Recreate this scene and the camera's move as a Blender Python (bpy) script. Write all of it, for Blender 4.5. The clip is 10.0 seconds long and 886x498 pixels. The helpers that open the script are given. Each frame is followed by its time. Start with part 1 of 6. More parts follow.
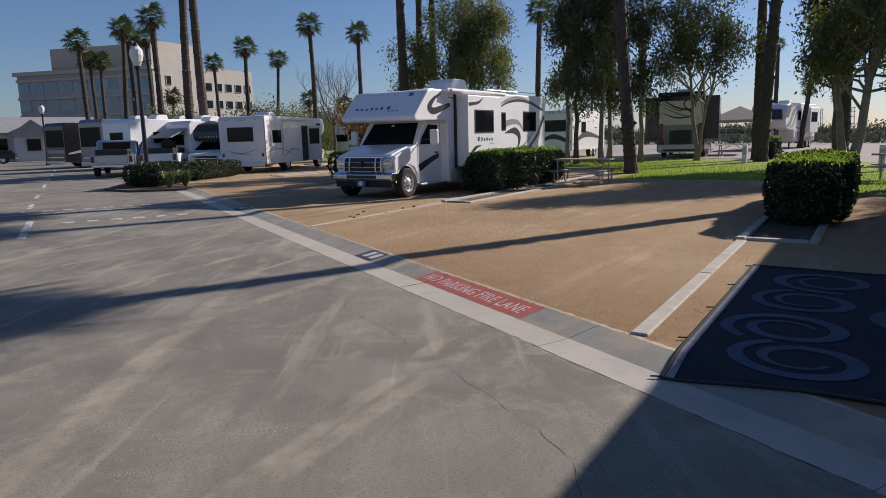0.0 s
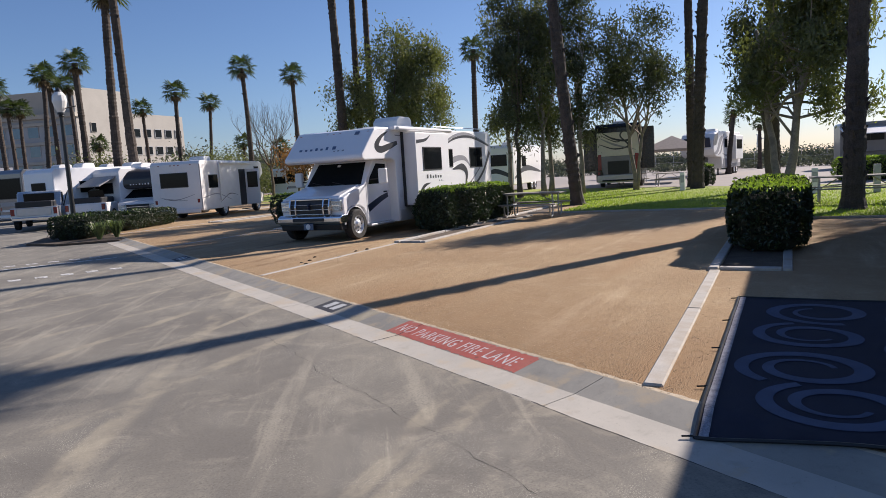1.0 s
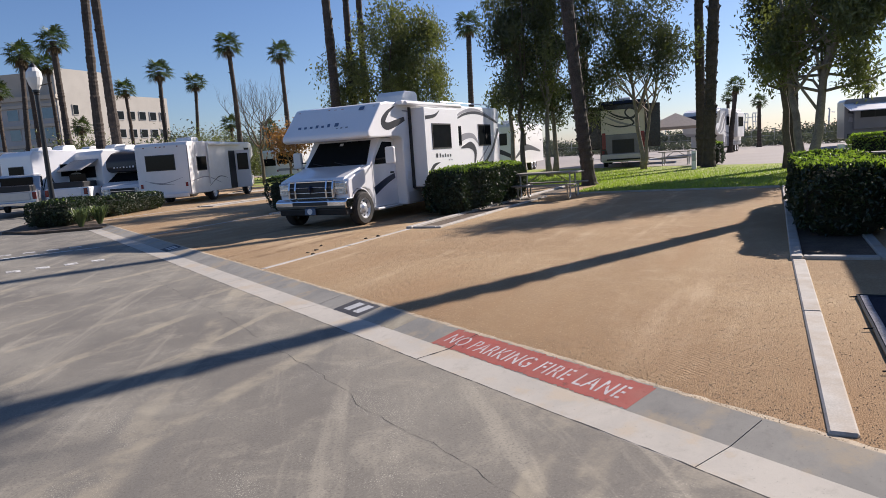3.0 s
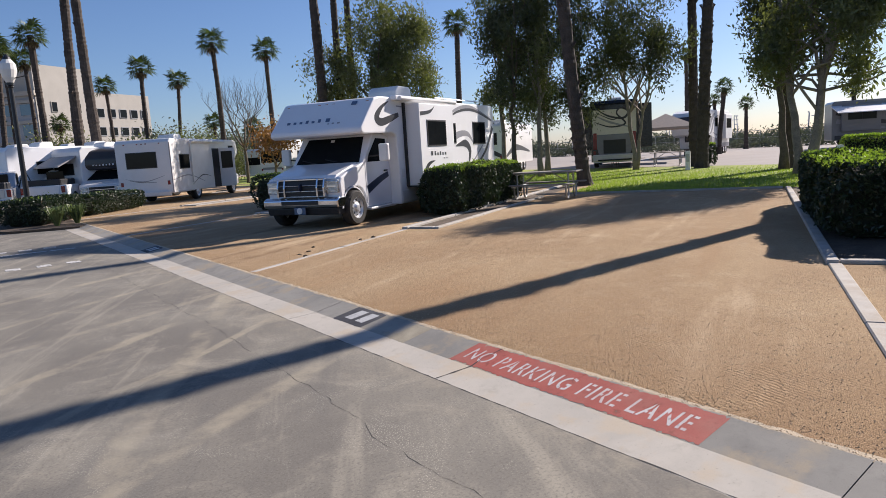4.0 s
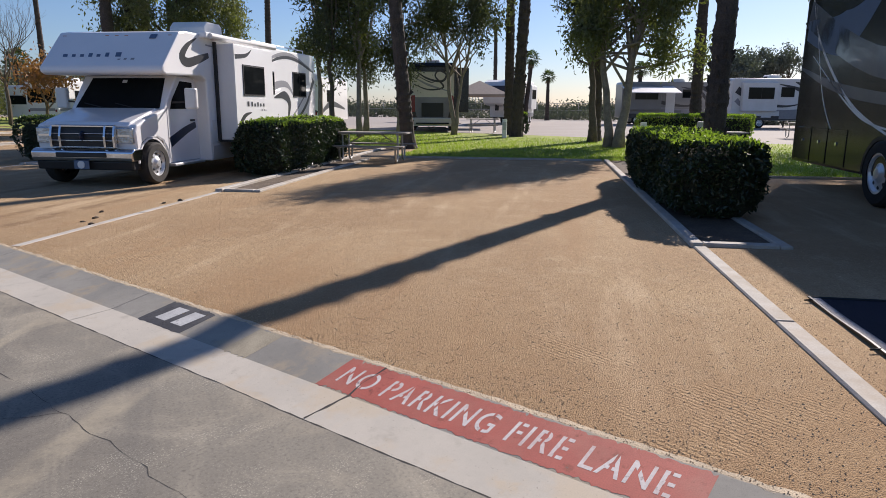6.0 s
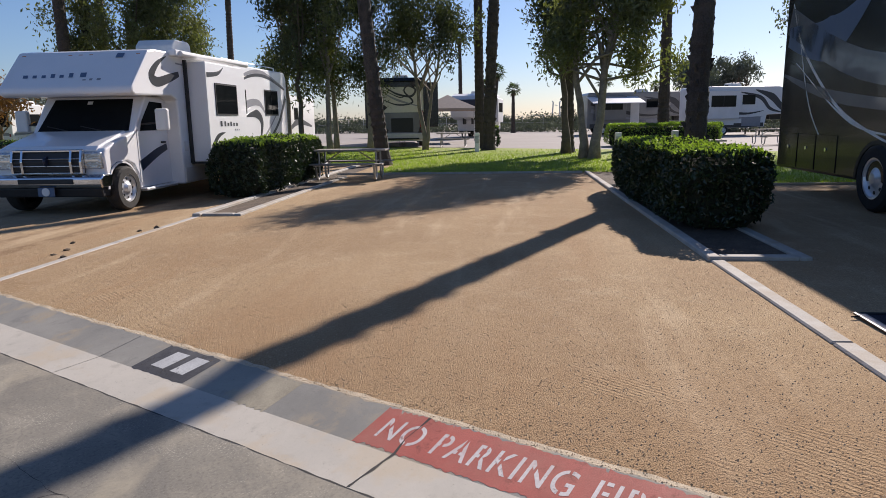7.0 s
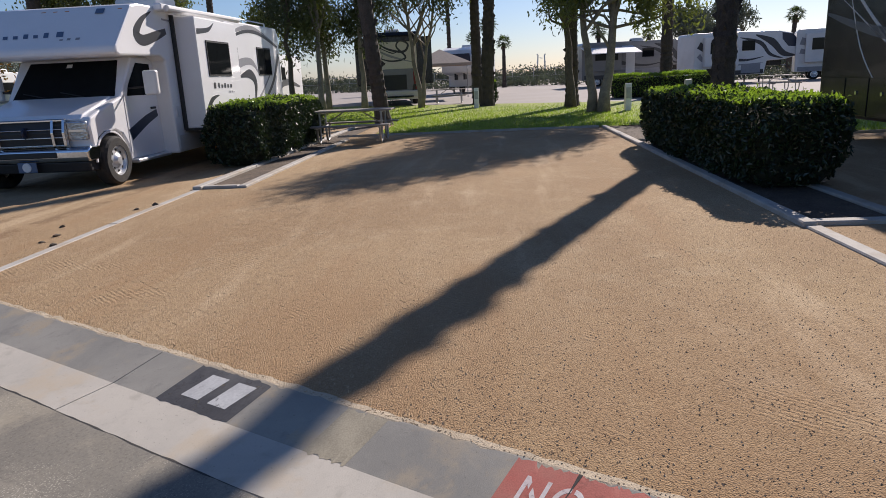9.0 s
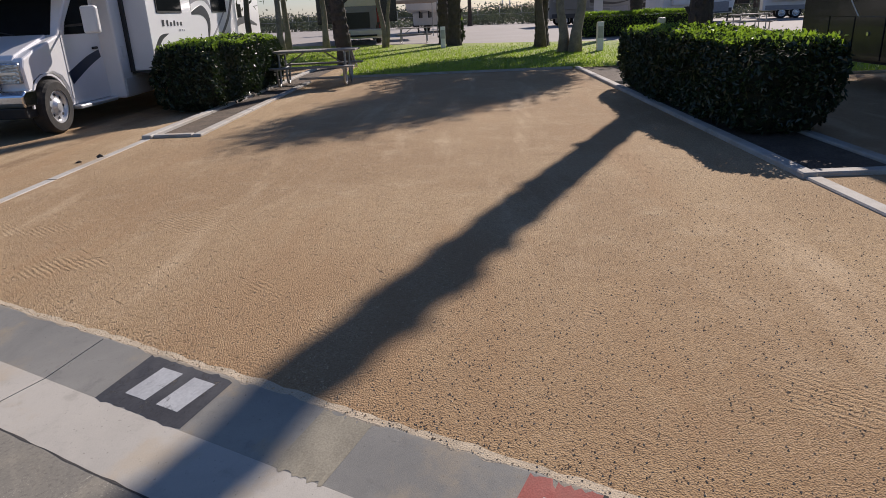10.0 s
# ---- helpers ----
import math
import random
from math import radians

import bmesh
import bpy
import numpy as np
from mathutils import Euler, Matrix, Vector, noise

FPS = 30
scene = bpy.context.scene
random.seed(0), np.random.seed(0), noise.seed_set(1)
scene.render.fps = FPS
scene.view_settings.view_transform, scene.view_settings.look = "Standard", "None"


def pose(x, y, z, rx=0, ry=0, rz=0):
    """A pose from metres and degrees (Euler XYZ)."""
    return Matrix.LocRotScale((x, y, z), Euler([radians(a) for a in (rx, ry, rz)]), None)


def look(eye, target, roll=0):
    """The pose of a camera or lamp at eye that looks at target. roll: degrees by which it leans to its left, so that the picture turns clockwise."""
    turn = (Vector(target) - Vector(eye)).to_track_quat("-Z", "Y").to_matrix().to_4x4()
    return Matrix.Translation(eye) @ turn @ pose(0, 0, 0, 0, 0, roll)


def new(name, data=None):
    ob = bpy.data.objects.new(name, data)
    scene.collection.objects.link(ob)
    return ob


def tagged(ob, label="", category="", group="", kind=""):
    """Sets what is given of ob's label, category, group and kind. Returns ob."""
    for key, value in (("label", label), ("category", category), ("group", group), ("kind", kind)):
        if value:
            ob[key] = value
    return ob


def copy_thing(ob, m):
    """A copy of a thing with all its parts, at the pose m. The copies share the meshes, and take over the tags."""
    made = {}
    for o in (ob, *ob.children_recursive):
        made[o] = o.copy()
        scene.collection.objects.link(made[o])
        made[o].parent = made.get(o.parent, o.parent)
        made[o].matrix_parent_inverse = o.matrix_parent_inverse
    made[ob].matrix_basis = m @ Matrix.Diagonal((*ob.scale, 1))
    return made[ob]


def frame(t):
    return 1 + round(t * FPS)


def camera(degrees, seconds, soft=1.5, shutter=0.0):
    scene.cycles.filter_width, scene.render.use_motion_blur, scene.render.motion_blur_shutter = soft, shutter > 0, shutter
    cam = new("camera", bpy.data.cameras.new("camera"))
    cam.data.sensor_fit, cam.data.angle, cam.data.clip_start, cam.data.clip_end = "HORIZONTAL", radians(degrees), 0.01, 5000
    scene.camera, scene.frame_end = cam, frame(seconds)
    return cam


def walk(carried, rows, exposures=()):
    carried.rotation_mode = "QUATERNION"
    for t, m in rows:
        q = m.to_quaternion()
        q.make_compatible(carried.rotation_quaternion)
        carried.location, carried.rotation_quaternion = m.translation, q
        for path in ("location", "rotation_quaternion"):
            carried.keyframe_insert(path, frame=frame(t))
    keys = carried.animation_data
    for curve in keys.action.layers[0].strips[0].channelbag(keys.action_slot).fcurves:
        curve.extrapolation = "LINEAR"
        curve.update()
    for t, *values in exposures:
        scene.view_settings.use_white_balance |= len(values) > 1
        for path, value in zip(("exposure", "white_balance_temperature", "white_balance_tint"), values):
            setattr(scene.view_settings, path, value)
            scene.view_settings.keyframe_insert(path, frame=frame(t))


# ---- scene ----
cam = camera(67.0, 10.0, soft=0.85)
PATH = [
    (0, (-0.18, -0.575, 1.611), (0.763, 1.158, 1.281), -1.4),
    (0.5, (-0.148, -0.256, 1.619), (0.842, 1.451, 1.297), -0.9),
    (1, (-0.171, 0.104, 1.637), (0.934, 1.755, 1.408), -3.4),
    (1.5, (-0.096, 0.472, 1.606), (1.085, 2.057, 1.308), -2.8),
    (2, (-0.004, 0.88, 1.612), (1.127, 2.502, 1.314), -1.9),
    (3.5, (0.188, 1.918, 1.581), (1.319, 3.543, 1.299), -4.4),
    (4, (0.278, 2.281, 1.544), (1.442, 3.882, 1.258), -3.5),
    (4.5, (0.377, 2.6, 1.539), (1.708, 4.043, 1.152), -2.4),
    (5, (0.6, 2.915, 1.505), (2.002, 4.271, 1.061), -1.1),
    (5.5, (0.706, 3.224, 1.517), (2.197, 4.475, 1.057), 0.1),
    (7, (0.898, 4.119, 1.532), (2.518, 5.229, 1.153), -1.0),
    (7.5, (0.907, 4.387, 1.525), (2.544, 5.455, 1.101), -1.9),
    (8, (1.085, 4.669, 1.527), (2.668, 5.823, 1.124), -4.3),
    (8.5, (1.224, 4.894, 1.514), (2.758, 6.071, 1.004), -2.1),
    (9, (1.362, 5.138, 1.515), (2.976, 6.208, 1.014), -2.7),
    (9.5, (1.545, 5.337, 1.494), (3.183, 6.321, 0.904), -2.8),
    (10, (1.733, 5.488, 1.506), (3.354, 6.451, 0.839), -2.6),
]
EXPOSURES = [(t, e + 0.02, 6250, 11.5) for t, e in ((0.0, 0.17), (0.5, 0.5), (1.0, 0.55), (2.0, 0.6), (4.0, 0.6), (5.5, 0.55), (7.5, 0.44), (9.0, 0.36), (10.0, 0.27))]
walk(cam, [(t, look(eye, target, roll)) for t, eye, target, roll in PATH], EXPOSURES)

# ---- light ----
SUN_EL, SUN_AZ = 30.0, 3.5          # degrees; azimuth counted from +x towards +y
world = bpy.data.worlds.new("world")
scene.world = world
world.use_nodes = True
wn = world.node_tree
sky = wn.nodes.new("ShaderNodeTexSky")
sky.sky_type, sky.sun_disc = "NISHITA", False
sky.sun_elevation, sky.sun_rotation = radians(SUN_EL), radians(90 - SUN_AZ)
sky.air_density, sky.dust_density, sky.ozone_density = 1.0, 0.4, 5.0
haze = wn.nodes.new("ShaderNodeVectorMath")
haze.operation = "MULTIPLY"
haze.inputs[1].default_value = (0.99, 0.97, 1.07)      # city haze takes the green out of the low sky
wn.links.new(sky.outputs[0], haze.inputs[0])
wn.links.new(haze.outputs[0], wn.nodes["Background"].inputs[0])
wn.nodes["Background"].inputs[1].default_value = 0.066
sun = new("sun", bpy.data.lights.new("sun", "SUN"))
sun.data.energy, sun.data.angle, sun.data.color = 5.0, radians(0.53), (1.0, 0.88, 0.78)
sd = Vector((math.cos(radians(SUN_EL)) * math.cos(radians(SUN_AZ)), math.cos(radians(SUN_EL)) * math.sin(radians(SUN_AZ)), math.sin(radians(SUN_EL))))
sun.matrix_world = look(sd * 60, (0, 0, 0))

# ---- materials ----
MATS = {}


def mat(name, base, rough=0.6, metal=0.0, var=0.15, scale=6.0, fine=80.0, bump=0.1, coat=0.0, trans=0.0, spec=0.5, rnd=0.0, dirt=None):
    """A procedural surface: base colour varied at two scales, relief from the finer one."""
    if name in MATS:
        return MATS[name]
    m = bpy.data.materials.new(name)
    m.use_nodes = True
    nt = m.node_tree
    n, l = nt.nodes, nt.links
    b = n["Principled BSDF"]
    tc = n.new("ShaderNodeTexCoord")
    n1 = n.new("ShaderNodeTexNoise")
    n1.inputs["Scale"].default_value, n1.inputs["Detail"].default_value = scale, 5
    n2 = n.new("ShaderNodeTexNoise")
    n2.inputs["Scale"].default_value, n2.inputs["Detail"].default_value = fine, 3
    l.new(tc.outputs["Object"], n1.inputs["Vector"])
    l.new(tc.outputs["Object"], n2.inputs["Vector"])
    add = n.new("ShaderNodeMath")
    add.operation = "ADD"
    l.new(n1.outputs[0], add.inputs[0])
    l.new(n2.outputs[0], add.inputs[1])
    src = add.outputs[0]
    if rnd:
        oi = n.new("ShaderNodeObjectInfo")
        mul = n.new("ShaderNodeMath")
        mul.operation = "MULTIPLY_ADD"
        mul.inputs[1].default_value = rnd
        l.new(oi.outputs["Random"], mul.inputs[0])
        l.new(src, mul.inputs[2])
        src = mul.outputs[0]
    mp = n.new("ShaderNodeMapRange")
    mp.inputs[1].default_value, mp.inputs[2].default_value = 0.7, 1.3 + rnd
    mp.inputs[3].default_value, mp.inputs[4].default_value = 1 - var, 1 + var
    l.new(src, mp.inputs[0])
    vm = n.new("ShaderNodeVectorMath")
    vm.operation = "SCALE"
    vm.inputs[0].default_value = base
    l.new(mp.outputs[0], vm.inputs["Scale"])
    col = vm.outputs[0]
    if dirt:
        n3 = n.new("ShaderNodeTexNoise")
        n3.inputs["Scale"].default_value, n3.inputs["Detail"].default_value, n3.inputs["Roughness"].default_value = scale * 0.35, 8, 0.65
        l.new(tc.outputs["Object"], n3.inputs["Vector"])
        m3 = n.new("ShaderNodeMapRange")
        m3.inputs[1].default_value, m3.inputs[2].default_value, m3.inputs[4].default_value = 0.48, 0.68, dirt[3]
        l.new(n3.outputs[0], m3.inputs[0])
        mix = n.new("ShaderNodeMix")
        mix.data_type = "RGBA"
        mix.inputs[7].default_value = (*dirt[:3], 1)
        l.new(m3.outputs[0], mix.inputs[0])
        l.new(col, mix.inputs[6])
        col = mix.outputs[2]
    l.new(col, b.inputs["Base Color"])
    b.inputs["Roughness"].default_value, b.inputs["Metallic"].default_value = rough, metal
    b.inputs["Specular IOR Level"].default_value = spec
    b.inputs["Coat Weight"].default_value = coat
    b.inputs["Coat Roughness"].default_value = 0.05
    if bump:
        bp = n.new("ShaderNodeBump")
        bp.inputs["Strength"].default_value, bp.inputs["Distance"].default_value = bump, 0.02 if bump >= 0.3 else 0.004
        l.new(add.outputs[0], bp.inputs["Height"])
        l.new(bp.outputs[0], b.inputs["Normal"])
    if trans:
        t = n.new("ShaderNodeBsdfTranslucent")
        bright = n.new("ShaderNodeVectorMath")
        bright.operation = "MULTIPLY"
        bright.inputs[1].default_value = (1.5, 1.6, 0.7)
        l.new(col, bright.inputs[0])
        l.new(bright.outputs[0], t.inputs[0])
        ms = n.new("ShaderNodeMixShader")
        ms.inputs[0].default_value = trans
        l.new(b.outputs[0], ms.inputs[1])
        l.new(t.outputs[0], ms.inputs[2])
        b.inputs["Specular IOR Level"].default_value = 0.0
        gl = n.new("ShaderNodeBsdfGlossy")
        gl.inputs["Roughness"].default_value = rough
        gm = n.new("ShaderNodeMixShader")
        gm.inputs[0].default_value = 0.12 * spec
        l.new(ms.outputs[0], gm.inputs[1])
        l.new(gl.outputs[0], gm.inputs[2])
        l.new(gm.outputs[0], n["Material Output"].inputs[0])
    MATS[name] = m
    return m


white_paint = mat("white gelcoat", (0.86, 0.86, 0.86), 0.28, var=0.03, scale=1.5, bump=0.01, coat=0.3, dirt=(0.70, 0.68, 0.64, 0.15))
van_white = mat("white van paint", (0.86, 0.86, 0.87), 0.22, var=0.02, scale=2, bump=0.0, coat=0.6, dirt=(0.6, 0.58, 0.54, 0.15))
off_white = mat("aged white fibreglass", (0.80, 0.79, 0.77), 0.4, var=0.05, scale=1.2, bump=0.02, dirt=(0.5, 0.47, 0.42, 0.3))
plastic_white = mat("white plastic", (0.74, 0.74, 0.72), 0.45, var=0.05, bump=0.03)
black_paint = mat("black coach paint", (0.012, 0.013, 0.015), 0.22, var=0.2, bump=0.0, coat=0.2, spec=0.4)
gray_paint = mat("grey coach paint", (0.13, 0.14, 0.16), 0.2, var=0.08, bump=0.0, coat=0.6)
beige_paint = mat("champagne coach paint", (0.66, 0.62, 0.55), 0.3, var=0.05, bump=0.0, coat=0.4)
graphic_dark = mat("dark grey vinyl", (0.035, 0.036, 0.042), 0.35, var=0.1, bump=0.0)
graphic_mid = mat("grey vinyl", (0.28, 0.28, 0.30), 0.35, var=0.1, bump=0.0)
graphic_navy = mat("navy vinyl", (0.02, 0.028, 0.055), 0.3, var=0.1, bump=0.0)
graphic_blue = mat("blue grey lettering vinyl", (0.10, 0.15, 0.24), 0.35, var=0.05, bump=0.0)
glass_dark = mat("tinted glass", (0.010, 0.012, 0.013), 0.05, var=0.2, bump=0.0, spec=0.2)
gn, gln = glass_dark.node_tree.nodes, glass_dark.node_tree.links
gn["Principled BSDF"].inputs["Specular IOR Level"].default_value = 0.0
sheen, sheen_mix = gn.new("ShaderNodeBsdfGlossy"), gn.new("ShaderNodeMixShader")
sheen.inputs["Roughness"].default_value, sheen_mix.inputs[0].default_value = 0.04, 0.016
gln.new(gn["Principled BSDF"].outputs[0], sheen_mix.inputs[1])
gln.new(sheen.outputs[0], sheen_mix.inputs[2])
gln.new(sheen_mix.outputs[0], gn["Material Output"].inputs[0])
pale_sand = mat("pale drift sand", (0.50, 0.41, 0.29), 0.95, var=0.25, scale=9, fine=140, bump=0.3)
dusty_conc = mat("dusty tan concrete", (0.37, 0.325, 0.235), 0.92, var=0.2, scale=7, fine=120, bump=0.2)
dark_bunk = mat("dark brown grey bunk paint", (0.045, 0.04, 0.038), 0.3, var=0.15, scale=3, bump=0.03, coat=0.3)
chrome = mat("chrome", (0.75, 0.75, 0.76), 0.12, 1.0, var=0.05, bump=0.01)
alloy = mat("brushed steel wheel", (0.78, 0.78, 0.78), 0.3, 0.55, var=0.1, bump=0.05)
rubber = mat("tyre rubber", (0.022, 0.021, 0.02), 0.85, var=0.2, fine=60, bump=0.3, dirt=(0.12, 0.1, 0.075, 0.5))
black_trim = mat("black plastic trim", (0.02, 0.02, 0.021), 0.5, var=0.2, bump=0.1)
lamp_clear = mat("headlamp lens", (0.5, 0.52, 0.54), 0.1, 0.75, var=0.5, scale=9, fine=40, bump=0.3)
lamp_amber = mat("amber lens", (0.55, 0.20, 0.03), 0.2, var=0.1, bump=0.05)
lamp_red = mat("red lens", (0.2, 0.016, 0.016), 0.2, var=0.1, bump=0.05)
awning_cloth = mat("grey awning cloth", (0.35, 0.34, 0.33), 0.8, var=0.1, bump=0.2)
curb_white = mat("weathered curb concrete", (0.46, 0.435, 0.39), 0.9, var=0.2, scale=5, fine=90, bump=0.25, rnd=0.2, dirt=(0.36, 0.28, 0.19, 0.7))
soil_shaded = mat("bed soil darkened for shade", (0.115, 0.086, 0.06), 0.95, var=0.4, scale=5, fine=45, bump=0.8, dirt=(0.085, 0.06, 0.04, 0.5))
apron = mat("pale far concrete", (0.31, 0.275, 0.245), 0.9, var=0.1, scale=0.3, fine=8, bump=0.05)
dirt_ground = mat("dry distant ground", (0.30, 0.27, 0.22), 0.95, var=0.2, scale=0.05, fine=1.2, bump=0.0)
red_paint = mat("worn red curb paint", (0.43, 0.10, 0.072), 0.75, var=0.16, scale=5, fine=160, bump=0.2, dirt=(0.44, 0.19, 0.14, 0.6))
stencil = mat("worn white stencil paint", (0.66, 0.60, 0.57), 0.75, var=0.14, scale=8, fine=70, bump=0.15, dirt=(0.45, 0.20, 0.17, 0.5))
dark_patch = mat("dark curb paint", (0.055, 0.055, 0.06), 0.75, var=0.2, scale=6, fine=90, bump=0.2, dirt=(0.16, 0.155, 0.15, 0.6))
stencil_w = mat("white number paint", (0.58, 0.575, 0.55), 0.75, var=0.14, scale=8, fine=70, bump=0.1, dirt=(0.4, 0.4, 0.4, 0.3))
road_white = mat("worn white road paint", (0.62, 0.61, 0.58), 0.8, var=0.2, scale=6, fine=60, bump=0.1, dirt=(0.25, 0.24, 0.22, 0.5))
crack_mat = mat("crack shadow", (0.055, 0.05, 0.046), 0.95, var=0.3, bump=0.0)
leaf_hedge = mat("hedge leaves", (0.021, 0.038, 0.012), 0.36, var=0.45, scale=9, fine=30, bump=0.0, trans=0.14, spec=0.5)
leaf_bright = mat("sun-bright hedge leaves", (0.17, 0.25, 0.035), 0.4, var=0.3, scale=9, fine=30, bump=0.0, trans=0.45)
leaf_euc = mat("eucalyptus leaves", (0.115, 0.128, 0.05), 0.5, var=0.5, scale=1.4, fine=12, bump=0.0, trans=0.42)
leaf_dark = mat("dark tree leaves", (0.062, 0.073, 0.029), 0.5, var=0.5, scale=1.4, fine=12, bump=0.0, trans=0.32)
leaf_flax = mat("strap leaves", (0.12, 0.16, 0.06), 0.45, var=0.35, scale=6, fine=30, bump=0.0, trans=0.25)
leaf_hazy = mat("haze-paled distant foliage", (0.13, 0.145, 0.11), 0.8, var=0.4, scale=0.3, fine=3, bump=0.0, trans=0.1)
frond = mat("palm fronds", (0.055, 0.08, 0.024), 0.45, var=0.35, scale=2, fine=9, bump=0.0, trans=0.28)
frond_dead = mat("dead palm fronds", (0.18, 0.13, 0.07), 0.8, var=0.3, scale=3, fine=20, bump=0.1)
bark_palm = mat("palm bark", (0.068, 0.054, 0.044), 0.95, var=0.4, scale=4, fine=30, bump=0.8)
bark_pale = mat("pale smooth bark", (0.25, 0.21, 0.165), 0.85, var=0.3, scale=5, fine=25, bump=0.5, dirt=(0.14, 0.11, 0.085, 0.7))
bark_dark = mat("brown bark", (0.12, 0.095, 0.07), 0.95, var=0.35, scale=5, fine=30, bump=0.8)
core_dark = mat("shaded hedge inside", (0.022, 0.026, 0.012), 0.95, var=0.4, scale=12, fine=40, bump=0.6)
wood_grey = mat("weathered table wood", (0.30, 0.27, 0.23), 0.8, var=0.25, scale=3, fine=50, bump=0.35, rnd=0.3)
steel_grey = mat("galvanised steel tube", (0.42, 0.42, 0.41), 0.45, 0.8, var=0.12, bump=0.05)
post_black = mat("black lamp post paint", (0.015, 0.016, 0.017), 0.4, var=0.2, bump=0.05)
globe = mat("milky lamp globe", (0.75, 0.74, 0.70), 0.25, var=0.05, bump=0.0)
stucco_w = mat("white stucco", (0.41, 0.385, 0.34), 0.9, var=0.08, scale=0.6, fine=12, bump=0.1)
stucco_b = mat("beige stucco", (0.42, 0.38, 0.32), 0.9, var=0.06, scale=0.6, fine=12, bump=0.1)
stucco_g = mat("grey facade", (0.36, 0.37, 0.38), 0.85, var=0.06, scale=0.6, fine=12, bump=0.1)
glass_blue = mat("blue facade glass", (0.10, 0.16, 0.20), 0.08, var=0.2, scale=0.4, bump=0.0, spec=0.8)
crane_pale = mat("hazy crane steel", (0.50, 0.53, 0.57), 0.8, var=0.05, bump=0.0)
siding = mat("grey painted siding", (0.50, 0.52, 0.54), 0.7, var=0.05, scale=1, bump=0.1)
roof_grey = mat("grey shingle roof", (0.30, 0.30, 0.31), 0.9, var=0.15, scale=2, fine=14, bump=0.4)
canvas_tan = mat("tan canopy cloth", (0.48, 0.40, 0.33), 0.85, var=0.1, bump=0.1)
grey_trailer = mat("grey trailer sides", (0.20, 0.20, 0.205), 0.35, var=0.08, scale=1.5, bump=0.0, coat=0.3)
silver_paint = mat("silver car paint", (0.50, 0.51, 0.52), 0.25, 0.5, var=0.05, bump=0.0, coat=0.6)
orange_leaf = mat("autumn leaves", (0.26, 0.125, 0.04), 0.6, var=0.4, scale=3, fine=12, bump=0.0, trans=0.25)


def worn(m, scale, lo, hi, most):
    """Chips and scuffs where the paint has gone and the ground below shows."""
    n, l = m.node_tree.nodes, m.node_tree.links
    t = n.new("ShaderNodeTexNoise")
    t.inputs["Scale"].default_value, t.inputs["Detail"].default_value, t.inputs["Roughness"].default_value = scale, 8, 0.75
    l.new(n.new("ShaderNodeNewGeometry").outputs["Position"], t.inputs["Vector"])
    r = n.new("ShaderNodeMapRange")
    r.inputs[1].default_value, r.inputs[2].default_value, r.inputs[4].default_value = lo, hi, most
    l.new(t.outputs[0], r.inputs[0])
    x, clear = n.new("ShaderNodeMixShader"), n.new("ShaderNodeBsdfTransparent")
    l.new(r.outputs[0], x.inputs[0])
    l.new(n["Principled BSDF"].outputs[0], x.inputs[1])
    l.new(clear.outputs[0], x.inputs[2])
    l.new(x.outputs[0], n["Material Output"].inputs[0])


worn(red_paint, 9.0, 0.57, 0.72, 0.6)
worn(stencil, 16.0, 0.57, 0.68, 0.6)
worn(dark_patch, 12.0, 0.55, 0.68, 0.6)
worn(stencil_w, 16.0, 0.56, 0.66, 0.7)
worn(road_white, 7.0, 0.48, 0.6, 0.85)


def nodes_of(name, rough):
    m = bpy.data.materials.new(name)
    m.use_nodes = True
    n, l = m.node_tree.nodes, m.node_tree.links
    b = n["Principled BSDF"]
    b.inputs["Roughness"].default_value = rough
    return m, n, l, b


def noise_node(n, l, vec, scale, detail=5, rough=0.6, dist=0.0):
    t = n.new("ShaderNodeTexNoise")
    t.inputs["Scale"].default_value, t.inputs["Detail"].default_value = scale, detail
    t.inputs["Roughness"].default_value, t.inputs["Distortion"].default_value = rough, dist
    l.new(vec, t.inputs["Vector"])
    return t.outputs[0]


def remap(n, l, v, a, b, c=0.0, d=1.0):
    t = n.new("ShaderNodeMapRange")
    t.interpolation_type = "SMOOTHSTEP"
    t.inputs[1].default_value, t.inputs[2].default_value, t.inputs[3].default_value, t.inputs[4].default_value = a, b, c, d
    l.new(v, t.inputs[0])
    return t.outputs[0]


def math_node(n, l, op, a, b=None):
    t = n.new("ShaderNodeMath")
    t.operation = op
    for k, v in enumerate((a, b)):
        if isinstance(v, (int, float)):
            t.inputs[k].default_value = v
        elif v is not None:
            l.new(v, t.inputs[k])
    return t.outputs[0]


def blend(n, l, fac, a, b):
    t = n.new("ShaderNodeMix")
    t.data_type = "RGBA"
    for k, v in ((0, fac), (6, a), (7, b)):
        if isinstance(v, tuple):
            t.inputs[k].default_value = (*v, 1)
        elif isinstance(v, (int, float)):
            t.inputs[k].default_value = v
        else:
            l.new(v, t.inputs[k])
    return t.outputs[2]


def band(n, l, xyz, p, q, width):
    """1 on the line through p and q, falling to 0 at that distance from it."""
    dx, dy = q[0] - p[0], q[1] - p[1]
    k = math.hypot(dx, dy)
    d = n.new("ShaderNodeVectorMath")
    d.operation = "DOT_PRODUCT"
    d.inputs[1].default_value = (-dy / k, dx / k, 0)
    l.new(xyz, d.inputs[0])
    off = math_node(n, l, "ABSOLUTE", math_node(n, l, "SUBTRACT", d.outputs["Value"], (-dy * p[0] + dx * p[1]) / k))
    return remap(n, l, off, width * 0.35, width, 1.0, 0.0)


